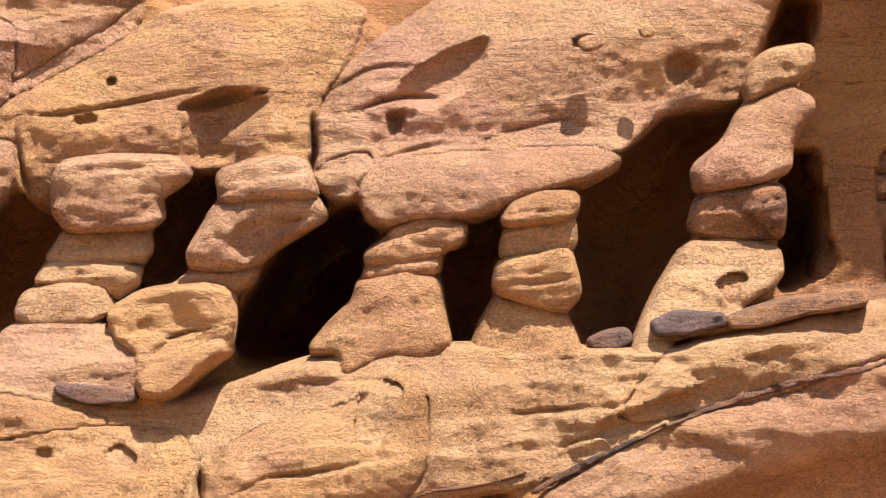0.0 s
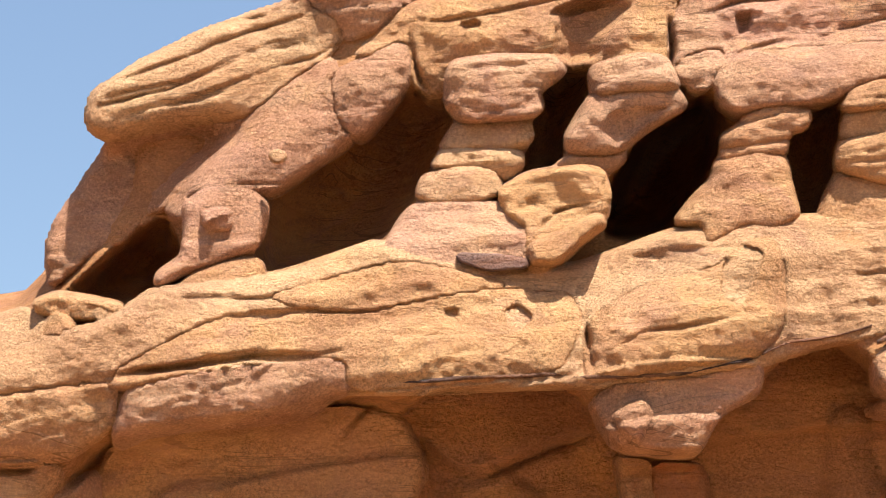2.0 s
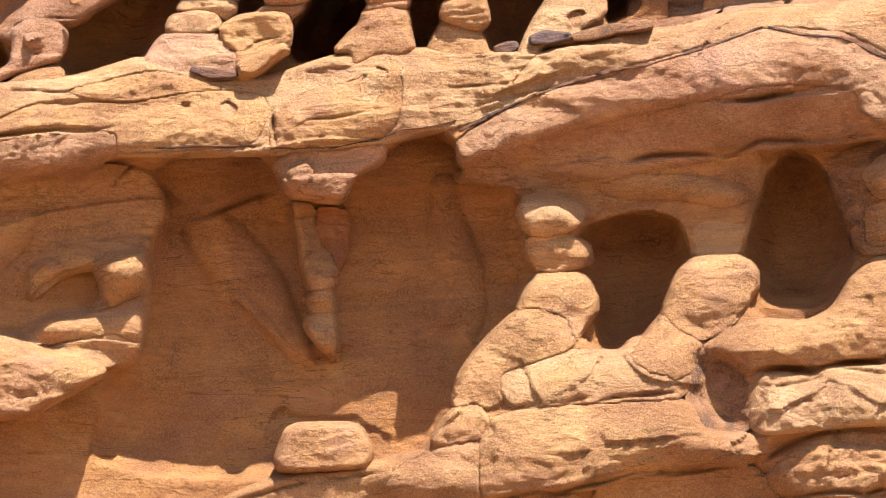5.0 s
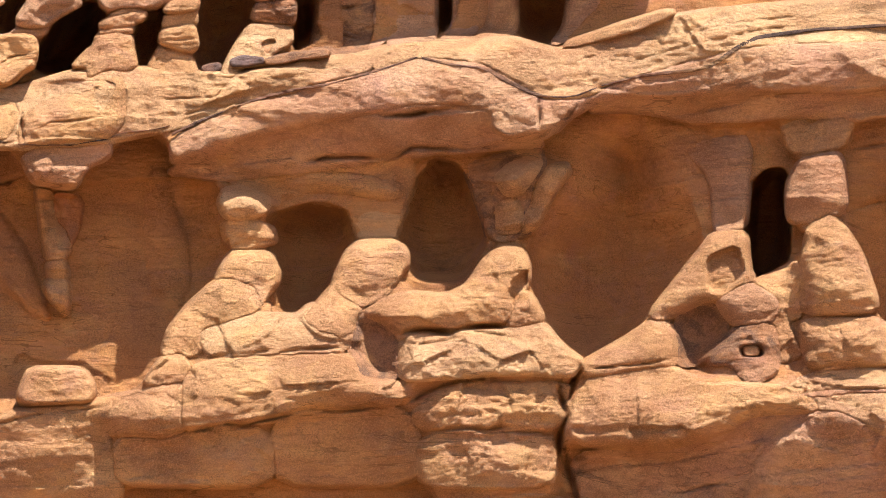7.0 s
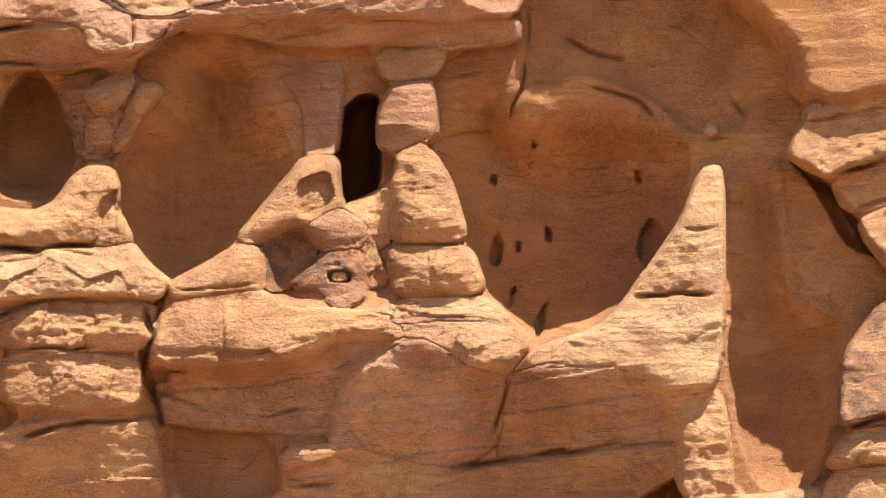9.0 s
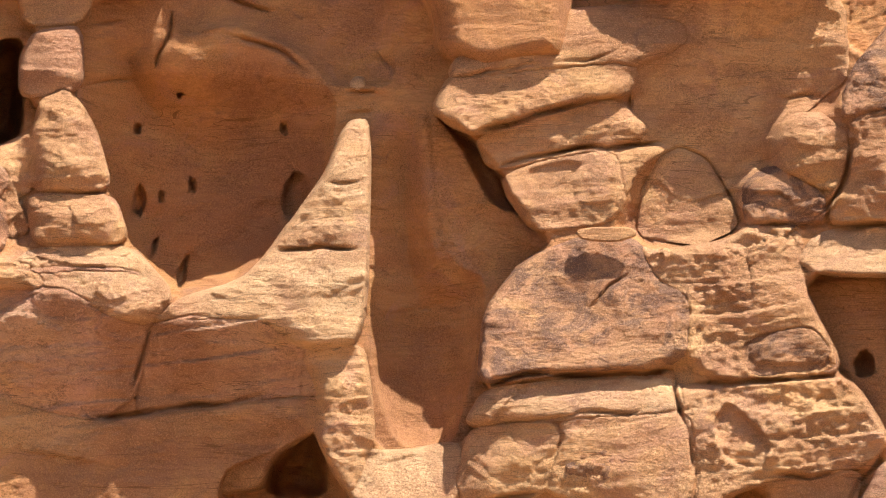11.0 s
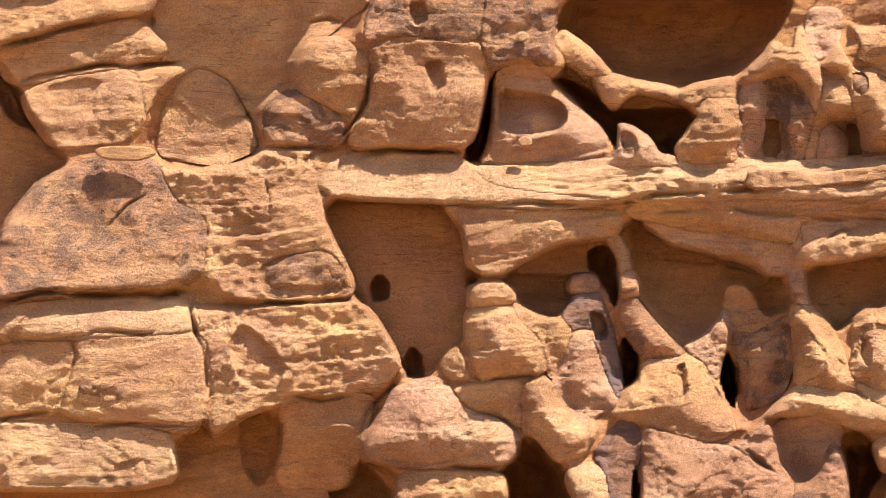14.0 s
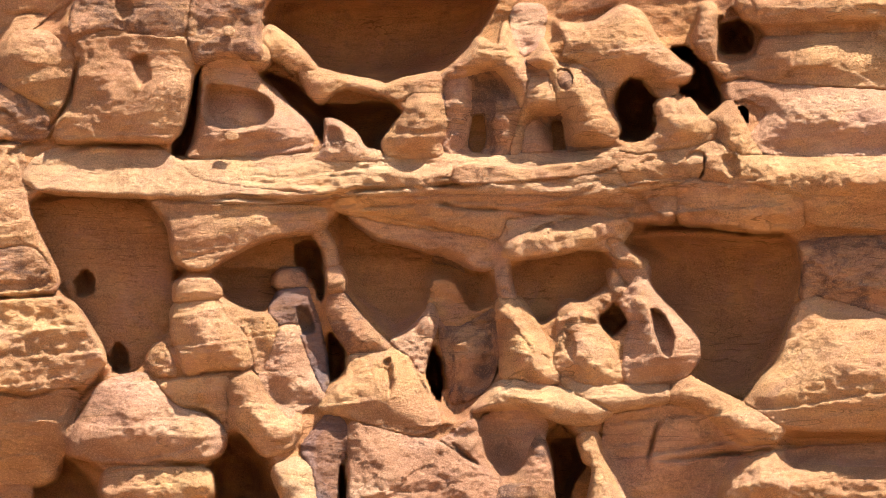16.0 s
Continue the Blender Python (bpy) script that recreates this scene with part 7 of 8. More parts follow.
stone("rock_bridge", "slanting rounded sandstone bar", "rock bar", [(10.293, 9.298), (10.397, 9.461), (10.644, 9.265), (10.855, 9.048), (10.996, 8.881), (10.751, 8.864), (10.647, 8.827), (10.506, 8.971), (10.365, 9.079)], 0.45, 0.15, 0.11, GOLD, step=0.022, fill=0.07, edge=0.13, bulge=0.2)
stone("rock_bridge", "sunlit sandstone bar bridging two hollows", "rock bar", [(10.737, 8.864), (10.996, 8.881), (11.347, 8.781), (11.697, 8.725), (11.837, 8.667), (11.824, 8.507), (11.628, 8.565), (11.348, 8.636), (11.173, 8.576), (11.069, 8.445), (10.985, 8.444), (10.858, 8.574)], 0.4, 0.1, 0.11, GOLD, step=0.022, fill=0.07, edge=0.13, bulge=0.2)
stone("boulder", "small dark-faced boulder on the ledge", "boulder", [(10.934, 7.692), (11.073, 7.852), (11.092, 8.069), (11.084, 8.249), (11.245, 8.214), (11.455, 8.071), (11.561, 7.855), (11.771, 7.820), (11.841, 7.698)], 0.65, 0.35, 0.11, PINK, step=0.022, fill=0.07, edge=0.13, bulge=0.2, dents=[([(11.106, 8.141), (11.245, 8.142), (11.337, 7.926), (11.247, 7.817), (11.114, 7.852)], -0.12, 0.06)])

body = thing("rock_stack", "upright golden boulder under a flat cap", "boulder", 12.190, 7.728, 0.5)
block(body, "boulder", [(11.806, 7.820), (11.784, 7.964), (11.979, 8.218), (12.083, 8.363), (12.117, 8.559), (12.327, 8.582), (12.502, 8.560), (12.551, 8.328), (12.607, 8.147), (12.503, 7.930), (12.538, 7.786), (12.329, 7.743), (11.980, 7.698)], 0.6, 0.3, 0.11, GOLD, step=0.022, fill=0.07, edge=0.13, bulge=0.35)
block(body, "cap", [(11.810, 8.507), (11.823, 8.667), (12.047, 8.763), (12.501, 8.851), (12.523, 8.582), (12.117, 8.566), (12.013, 8.494)], 0.5, 0.2, 0.11, GOLD, step=0.022, fill=0.07, edge=0.13, bulge=0.15)

body = thing("pierced_rock", "sandstone crest worn into ribs and holes", "pierced rock", 13.584, 7.785, 0.5)
# backs of the holes, in darker sandstone than the ribs
block(body, "back", [(12.501, 8.800), (12.676, 8.910), (13.166, 8.909), (13.515, 9.018), (13.934, 8.979), (14.491, 8.757), (14.732, 8.104), (14.419, 7.854), (14.071, 7.820), (13.584, 7.800), (13.166, 7.750), (12.678, 7.736), (12.552, 7.858), (12.621, 8.147)], 0.1, -0.2, 0.11, DARK, step=0.022, fill=0.07, edge=0.13, bulge=0.12, dents=[([(12.872, 8.292), (13.061, 8.306), (13.075, 7.930), (12.943, 7.729), (12.838, 7.930)], -0.6, 0.06), ([(13.863, 8.253), (14.037, 8.216), (14.064, 7.812), (13.945, 7.698), (13.883, 7.892)], -0.6, 0.05)], label="darker hollows")
block(body, "rib", [(12.501, 8.786), (12.851, 9.092), (12.955, 9.312), (13.095, 9.238), (13.221, 9.165), (13.291, 9.531), (13.375, 9.310), (13.515, 9.018), (13.613, 8.798), (13.584, 8.508), (13.515, 8.363), (13.445, 8.508), (13.305, 8.741), (13.166, 8.887), (12.886, 8.815), (12.571, 8.742)], 0.5, 0.2, 0.11, GOLD, step=0.022, fill=0.07, edge=0.13, bulge=0.25)
block(body, "rib", [(13.599, 8.784), (13.864, 8.797), (13.933, 8.543), (14.016, 8.376), (13.919, 8.275), (13.689, 8.305), (13.542, 8.204), (13.486, 7.786), (13.361, 7.786), (13.480, 8.276), (13.570, 8.508)], 0.55, 0.25, 0.11, GOLD, step=0.022, fill=0.07, edge=0.13, bulge=0.25)
block(body, "lobe", [(13.760, 9.294), (13.850, 9.089), (13.969, 8.928), (14.073, 8.905), (14.199, 8.941), (14.422, 8.830), (14.505, 8.648), (14.594, 8.394), (14.739, 8.104), (14.592, 7.910), (14.071, 7.884), (14.058, 8.144), (13.961, 8.434), (13.919, 8.652), (13.829, 8.870), (13.690, 8.907), (13.550, 9.003), (13.690, 9.126)], 0.6, 0.3, 0.11, GOLD, step=0.022, fill=0.07, edge=0.13, bulge=0.35, dents=[([(13.948, 8.884), (14.073, 8.898), (14.157, 8.759), (14.087, 8.607), (13.968, 8.651)], -0.5, 0.05), ([(14.227, 8.904), (14.422, 8.808), (14.477, 8.677), (14.282, 8.678)], -0.08, 0.04)])
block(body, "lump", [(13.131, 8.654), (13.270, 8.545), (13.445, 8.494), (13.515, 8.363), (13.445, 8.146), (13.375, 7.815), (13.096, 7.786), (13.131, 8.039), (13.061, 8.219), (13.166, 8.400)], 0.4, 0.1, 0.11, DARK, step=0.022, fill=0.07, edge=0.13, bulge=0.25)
block(body, "lump", [(13.549, 8.110), (13.689, 8.254), (13.849, 8.109), (13.883, 7.799), (13.514, 7.786)], 0.45, 0.15, 0.11, PINK, step=0.022, fill=0.07, edge=0.13, bulge=0.2)
block(body, "rib", [(12.550, 8.742), (12.886, 8.800), (12.872, 8.292), (12.817, 7.930), (12.643, 7.801), (12.524, 7.894), (12.621, 8.147)], 0.35, 0.05, 0.11, PINK, step=0.022, fill=0.07, edge=0.13, bulge=0.2)
block(body, "back", [(13.410, 9.310), (13.376, 9.751), (13.831, 9.749), (13.767, 9.309), (13.655, 9.126), (13.515, 9.054)], 0.1, -0.2, 0.11, PINK, step=0.022, fill=0.07, edge=0.13, bulge=0.12)
stone("rock_crag", "golden sandstone nose over a dark hole", "rock nose", [(13.935, 9.491), (14.214, 9.452), (14.424, 9.487), (14.564, 9.596), (14.774, 9.704), (14.982, 9.628), (15.189, 9.223), (15.466, 8.965), (15.617, 8.868), (15.568, 8.709), (15.360, 8.676), (15.048, 8.752), (14.839, 8.790), (14.665, 8.647), (14.594, 8.394), (14.505, 8.648), (14.457, 8.830), (14.213, 8.999), (14.004, 9.030), (14.088, 9.234)], 0.6, 0.3, 0.11, GOLD, step=0.022, fill=0.07, edge=0.13, bulge=0.35)
stone("rock_crag", "thin shaded lip under the sandstone nose", "rock nose", [(14.992, 8.745), (15.395, 8.712), (15.449, 8.581), (15.151, 8.519)], 0.3, 0, 0.11, GOLD, step=0.022, fill=0.07, edge=0.13, bulge=0.08)
stone("boulder", "lumpy two-horned boulder beside the dark hole", "boulder", [(15.129, 8.425), (15.324, 8.531), (15.476, 8.378), (15.567, 8.507), (15.649, 8.419), (15.683, 8.303), (15.924, 8.163), (15.874, 7.984), (15.597, 7.880), (15.181, 7.827), (14.904, 7.779), (14.662, 7.852), (14.974, 7.922), (15.162, 8.042), (15.198, 8.222)], 0.7, 0.4, 0.11, GOLD, step=0.022, fill=0.07, edge=0.13, bulge=0.3)
stone("rock_column", "thin sandstone column between the holes", "rock column", [(15.606, 9.218), (15.691, 9.450), (15.734, 9.727), (15.915, 9.724), (15.896, 8.995), (15.798, 8.968), (15.709, 9.129)], 0.4, 0.1, 0.11, GOLD, step=0.022, fill=0.07, edge=0.13, bulge=0.2)

body = thing("rock_span", "sandstone arms sloping over hollows", "rock arm", 16.631, 7.831, 0.5)
block(body, "arm", [(15.798, 8.982), (15.950, 8.922), (16.296, 8.953), (16.401, 9.023), (16.472, 9.240), (16.783, 9.270), (19.109, 9.325), (19.099, 8.531), (16.777, 8.655), (16.433, 8.733), (16.226, 8.773), (16.018, 8.718), (15.915, 8.792)], 0.45, 0.15, 0.11, GOLD, step=0.022, fill=0.07, edge=0.13, bulge=0.25)
block(body, "arm", [(15.983, 8.668), (16.225, 8.722), (16.639, 8.657), (19.098, 8.459), (19.089, 7.687), (16.493, 7.747), (16.330, 8.014), (16.427, 8.121), (16.567, 8.334), (16.292, 8.468), (16.016, 8.487)], 0.5, 0.2, 0.11, PINK, step=0.022, fill=0.07, edge=0.13, bulge=0.25)
block(body, "arm", [(16.232, 9.499), (16.508, 9.421), (17.060, 9.446), (19.111, 9.543), (19.115, 9.834), (16.166, 9.867)], 0.5, 0.2, 0.11, GOLD, step=0.022, fill=0.07, edge=0.13, bulge=0.2)
stone("boulder", "pointed golden boulder beside the arms", "boulder", [(15.793, 8.230), (15.911, 8.344), (16.085, 8.464), (16.167, 8.304), (16.329, 7.978), (16.479, 7.747), (16.217, 7.722), (15.942, 7.869), (15.917, 8.128)], 0.65, 0.35, 0.11, GOLD, step=0.022, fill=0.07, edge=0.13, bulge=0.25)
stone("boulder", "broad golden boulder with sockets and pits", "boulder", [(14.661, 7.816), (14.973, 7.778), (15.597, 7.844), (15.908, 7.948), (16.217, 7.729), (19.089, 7.687), (19.081, 7.070), (16.625, 7.204), (16.214, 7.351), (15.455, 7.302), (14.935, 7.113), (14.831, 6.957), (14.485, 6.995), (14.521, 7.351)], 0.7, 0.4, 0.11, GOLD, step=0.022, fill=0.07, edge=0.13, bulge=0.25, rough=1.3, dents=[([(15.527, 7.737), (15.631, 7.844), (15.776, 7.770), (15.746, 7.506), (15.629, 7.443), (15.526, 7.558)], -0.3, 0.05), ([(14.611, 7.265), (14.764, 7.400), (14.916, 7.277), (14.873, 7.085), (14.693, 7.086)], -0.3, 0.05), ([(15.942, 7.768), (16.149, 7.780), (16.201, 7.480), (16.009, 7.517)], -0.12, 0.06)])

body = thing("rock_column", "layered golden column with a flank dark from varnish and shade", "rock column", 9.855, 4.039, 0.5, group="eroded columns under the right ledge")
block(body, "capstone", [(9.245, 6.158), (9.418, 6.217), (9.695, 6.213), (9.820, 6.129), (9.822, 5.988), (9.559, 5.950), (9.241, 5.905)], 0.7, 0.4, 0.11, GOLD, step=0.022, fill=0.07, edge=0.13, bulge=0.15)
block(body, "shaft", [(9.214, 5.876), (9.559, 5.929), (9.802, 5.932), (9.838, 5.777), (10.117, 5.534), (10.231, 5.150), (9.983, 5.065), (9.707, 5.007), (9.397, 5.004), (9.289, 5.351), (9.204, 5.560)], 0.75, 0.45, 0.11, GOLD, step=0.022, fill=0.07, edge=0.13, bulge=0.3)
block(body, "flange", [(9.780, 5.974), (9.975, 5.884), (10.184, 5.795), (10.392, 5.768), (10.532, 5.643), (10.410, 5.292), (10.295, 5.012), (10.153, 5.359), (9.908, 5.708), (9.802, 5.847)], 0.55, 0.25, 0.11, GOLD, step=0.022, fill=0.07, edge=0.13, bulge=0.12)
block(body, "foot", [(8.911, 5.208), (9.013, 5.384), (9.136, 5.420), (9.186, 5.281), (9.293, 5.003), (9.017, 5.000)], 0.7, 0.4, 0.11, GOLD, step=0.022, fill=0.07, edge=0.13, bulge=0.12)
block(body, "foot", [(9.053, 4.896), (9.294, 4.968), (9.707, 4.993), (9.915, 4.995), (9.920, 4.439), (9.712, 4.555), (9.297, 4.656)], 0.65, 0.35, 0.11, GOLD, step=0.022, fill=0.07, edge=0.13, bulge=0.15)
block(body, "foot", [(9.915, 4.939), (10.225, 5.053), (10.401, 4.734), (10.679, 4.445), (10.782, 4.598), (10.798, 4.321), (10.682, 4.113), (10.338, 4.008), (10.128, 4.303), (9.920, 4.398)], 0.8, 0.5, 0.11, GOLD, step=0.022, fill=0.07, edge=0.13, bulge=0.3)
block(body, "flank", [(10.396, 5.291), (10.546, 5.629), (10.740, 5.665), (10.825, 5.364), (10.966, 5.016), (11.106, 4.739), (10.817, 4.584), (10.679, 4.459), (10.435, 4.748), (10.302, 4.998)], 0.5, 0.2, 0.11, PINK, step=0.022, fill=0.07, edge=0.13, bulge=0.2)
# ironstone colour here paints the flank's shaded side as well as its varnish
block(body, "upper_flank", [(10.515, 6.065), (10.861, 6.124), (10.918, 5.927), (11.031, 5.611), (11.102, 5.296), (11.132, 4.947), (11.037, 4.738), (10.896, 5.155), (10.782, 5.490), (10.726, 5.665), (10.497, 5.642), (10.412, 5.839)], 0.4, 0.1, 0.11, SLATE, step=0.022, fill=0.07, edge=0.13, bulge=0.12, dents=[([(10.738, 5.890), (10.891, 5.856), (10.990, 5.562), (10.775, 5.504)], -0.2, 0.05)], label="upper flank dark from varnish and shade")
block(body, "crown", [(10.457, 6.262), (10.561, 6.355), (10.839, 6.343), (10.875, 6.152), (10.667, 6.094), (10.445, 6.121)], 0.4, 0.1, 0.11, DARK, step=0.022, fill=0.07, edge=0.13, bulge=0.08)

body = thing("rock_arch", "thin bent rock arm under the lip", "rock arch", 11.188, 6.034, 0.5)
block(body, "arm", [(10.912, 6.791), (11.093, 6.828), (11.191, 6.693), (11.262, 6.424), (11.110, 6.366), (11.053, 6.607)], 0.5, 0.2, 0.11, GOLD, step=0.022, fill=0.07, edge=0.13, bulge=0.12)
block(body, "drum", [(11.103, 6.338), (11.276, 6.367), (11.347, 6.226), (11.348, 6.070), (11.125, 6.062)], 0.6, 0.3, 0.11, GOLD, step=0.022, fill=0.07, edge=0.13, bulge=0.15)

body = thing("rock_column", "pale cone with a dark stained shoulder", "rock column", 11.716, 4.464, 0.5, group="eroded columns under the right ledge")
block(body, "cone", [(11.140, 5.985), (11.327, 6.049), (11.474, 5.860), (11.725, 5.545), (11.899, 5.370), (11.781, 5.314), (11.400, 5.298), (11.212, 5.577), (11.120, 5.787)], 0.55, 0.25, 0.11, DARK, step=0.022, fill=0.07, edge=0.13, bulge=0.3, label="dark stained shoulder")
block(body, "skirt", [(11.400, 5.284), (11.906, 5.356), (12.128, 5.252), (12.267, 5.022), (12.441, 4.675), (12.524, 4.398), (12.200, 4.279), (11.785, 4.381), (11.439, 4.491), (11.093, 4.558), (11.023, 4.669), (11.195, 4.864), (11.367, 5.004)], 0.7, 0.4, 0.11, GOLD, step=0.022, fill=0.07, edge=0.13, bulge=0.35, rise=-0.35, dents=[([(11.782, 5.195), (11.906, 5.265), (11.949, 4.882), (11.867, 4.742)], -0.15, 0.05)], cracks=[([(12.100, 5.301), (12.267, 4.953), (12.406, 4.675)], 0.018, 0.1)])
block(body, "branch", [(11.878, 5.461), (12.127, 5.581), (12.320, 5.793), (12.403, 6.018), (12.487, 5.828), (12.459, 5.653), (12.349, 5.302), (12.281, 5.022), (12.128, 5.252)], 0.4, 0.1, 0.11, PINK, step=0.022, fill=0.07, edge=0.13, bulge=0.15)

# shaft and stalk: shaded-side brown put into the colour, along with stain
body = thing("rock_column", "stained and shade-darkened column beside a deep slot", "rock column", 12.890, 4.746, 0.5, group="eroded columns under the right ledge")
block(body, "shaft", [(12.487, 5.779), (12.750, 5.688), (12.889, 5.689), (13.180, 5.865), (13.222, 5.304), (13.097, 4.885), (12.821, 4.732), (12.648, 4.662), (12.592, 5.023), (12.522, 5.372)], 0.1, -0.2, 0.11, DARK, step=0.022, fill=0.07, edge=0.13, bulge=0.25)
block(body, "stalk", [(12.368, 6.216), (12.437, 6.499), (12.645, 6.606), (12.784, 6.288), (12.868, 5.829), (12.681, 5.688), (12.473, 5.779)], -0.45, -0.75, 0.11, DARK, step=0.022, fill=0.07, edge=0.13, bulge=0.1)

body = thing("rock_column", "tapered golden column flaring at its foot", "rock column", 13.443, 4.677, 0.5, group="eroded columns under the right ledge")
block(body, "neck", [(13.187, 6.430), (13.340, 6.500), (13.381, 6.147), (13.443, 6.020), (13.319, 5.949), (13.208, 6.034)], 0.55, 0.25, 0.11, PINK, step=0.022, fill=0.07, edge=0.13, bulge=0.12)
block(body, "shaft", [(13.208, 5.992), (13.443, 6.027), (13.623, 5.795), (13.789, 5.479), (13.899, 5.164), (13.995, 4.956), (13.719, 4.872), (13.236, 4.990), (13.249, 5.374), (13.187, 5.689)], 0.6, 0.3, 0.11, GOLD, step=0.022, fill=0.07, edge=0.13, bulge=0.45, rise=-0.2)
block(body, "foot", [(12.856, 4.572), (13.166, 4.913), (13.443, 5.011), (13.788, 4.914), (14.133, 4.817), (14.477, 4.678), (14.628, 4.567), (14.407, 4.429), (13.994, 4.442), (13.581, 4.594), (13.166, 4.621)], 0.8, 0.5, 0.11, PALE, step=0.022, fill=0.07, edge=0.13, bulge=0.25, rise=-0.3)

body = thing("rock_column", "cluster of pink and golden eroded spires", "rock column", 14.752, 4.677, 0.5, group="eroded columns under the right ledge")
block(body, "spire", [(13.949, 5.865), (14.066, 5.970), (14.274, 5.920), (14.378, 6.004), (14.564, 6.046), (14.598, 5.898), (14.411, 5.744), (14.514, 5.499), (14.651, 5.289), (14.739, 4.955), (14.408, 4.886), (14.202, 4.942), (13.878, 5.116), (13.948, 5.444)], 0.6, 0.3, 0.11, GOLD, step=0.022, fill=0.07, edge=0.13, bulge=0.4, rise=-0.15, dents=[([(13.982, 5.374), (14.100, 5.584), (14.189, 5.374), (14.134, 5.164)], -0.12, 0.06)])
block(body, "spire", [(14.676, 6.321), (14.828, 6.390), (15.001, 6.425), (15.077, 6.354), (15.055, 6.178), (15.171, 6.001), (15.390, 5.790), (15.561, 5.579), (15.677, 5.439), (15.661, 5.216), (15.509, 5.008), (15.268, 4.940), (14.856, 4.906), (14.739, 5.010), (14.775, 5.373), (14.846, 5.652), (14.702, 5.933), (14.862, 6.143)], 0.6, 0.3, 0.11, PINK, step=0.022, fill=0.07, edge=0.13, bulge=0.45, rise=-0.1, dents=[([(15.088, 5.875), (15.239, 5.791), (15.389, 5.510), (15.318, 5.218), (15.181, 5.288), (15.100, 5.581)], -0.35, 0.07)])
block(body, "hanging_tip", [(14.552, 6.342), (14.690, 6.320), (14.751, 6.074), (14.702, 6.017), (14.599, 6.130)], 0.55, 0.25, 0.11, PALE, step=0.022, fill=0.07, edge=0.13, bulge=0.08)
block(body, "arm", [(14.539, 6.725), (14.664, 6.724), (14.898, 6.496), (15.063, 6.439), (14.994, 6.340), (14.745, 6.356)], 0.65, 0.35, 0.11, GOLD, step=0.022, fill=0.07, edge=0.13, bulge=0.1)
block(body, "skirt", [(13.878, 5.081), (14.202, 4.921), (14.753, 4.885), (15.282, 4.912), (15.301, 4.677), (14.889, 4.629), (14.579, 4.567), (14.201, 4.733)], 0.75, 0.45, 0.11, PALE, step=0.022, fill=0.07, edge=0.13, bulge=0.2, rise=-0.45)
stone("boulder", "smooth golden boulder in front of the alcove", "boulder", [(15.315, 4.677), (15.323, 4.870), (15.509, 4.995), (15.748, 4.883), (16.055, 4.730), (16.395, 4.570), (16.713, 4.362), (16.596, 4.212), (16.186, 4.144), (15.915, 4.351), (15.712, 4.565)], 0.85, 0.55, 0.11, GOLD, step=0.022, fill=0.07, edge=0.13, bulge=0.35, rise=-0.2)

body = thing("rock_column", "broad spreading sandstone column with a dark head", "rock column", 16.937, 4.327, 0.5, group="eroded columns under the right ledge")
block(body, "cone", [(16.225, 4.674), (16.343, 4.880), (16.619, 5.156), (16.759, 5.572), (16.886, 5.919), (17.159, 5.986), (19.194, 5.286), (19.182, 4.324), (16.699, 4.362), (16.395, 4.570)], 0.7, 0.4, 0.11, GOLD, step=0.022, fill=0.07, edge=0.13, bulge=0.45, rise=-0.3)
# stem in darker sandstone than the cone below
block(body, "stem", [(16.860, 6.692), (19.076, 6.718), (19.059, 5.357), (17.159, 5.972), (16.899, 5.933), (16.945, 6.339)], 0.4, 0.1, 0.11, DARK, step=0.022, fill=0.07, edge=0.13, bulge=0.2, label="dark stem")
stone("rock_wall", "shaded jointed sandstone face under the boulders", "rock face", [(14.545, 4.505), (15.301, 4.663), (15.712, 4.565), (15.915, 4.330), (16.186, 4.124), (19.045, 4.188), (19.033, 3.237), (14.814, 3.236), (14.679, 3.714), (14.488, 4.125)], 0.45, 0.15, 0.11, PINK, step=0.022, fill=0.07, edge=0.13, rise=0.35, bulge=0.1, cracks=[([(15.301, 4.663), (15.128, 4.401), (15.057, 3.919)], 0.018, 0.12), ([(15.228, 3.974), (16.049, 4.069), (17.057, 4.176)], 0.018, 0.1)])
stone("boulder", "lumpy golden boulder at the foot of the wall", "boulder", [(15.910, 3.714), (16.254, 4.055), (16.663, 4.157), (16.729, 3.917), (19.040, 3.847), (19.033, 3.237), (15.838, 3.237)], 0.86, 0.56, 0.11, GOLD, step=0.022, fill=0.07, edge=0.13, bulge=0.3, rough=1.3)
stone("rock_wall", "knobbly stained sandstone below the columns", "rock face", [(11.370, 4.463), (11.785, 4.361), (12.200, 4.259), (12.525, 4.212), (12.959, 4.524), (13.063, 4.055), (13.249, 3.794), (13.098, 3.232), (11.377, 3.225), (11.408, 3.911)], 1, 0.7, 0.11, PINK, step=0.022, fill=0.07, edge=0.13, bulge=0.3, rise=-0.3, rough=1.3, cracks=[([(12.061, 4.466), (12.511, 4.191), (13.029, 3.917)], 0.018, 0.1)])
stone("rock_wall", "stained rib of rock between two hollows", "rock face", [(13.511, 3.918), (13.684, 4.318), (13.801, 4.194), (13.869, 3.919), (13.895, 3.234), (13.029, 3.232), (13.167, 3.814), (13.291, 3.780)], 0.95, 0.65, 0.11, DARK, step=0.022, fill=0.07, edge=0.13, bulge=0.25, rise=-0.3)
stone("rock_wall", "smooth shaded hollow under the column foot", "rock face", [(12.959, 4.503), (13.581, 4.622), (13.822, 4.435), (13.752, 4.194), (13.511, 3.952), (13.249, 3.780), (13.063, 4.020)], 0.5, 0.2, 0.11, PINK, step=0.022, fill=0.07, edge=0.13, rise=0.2, bulge=0.02)
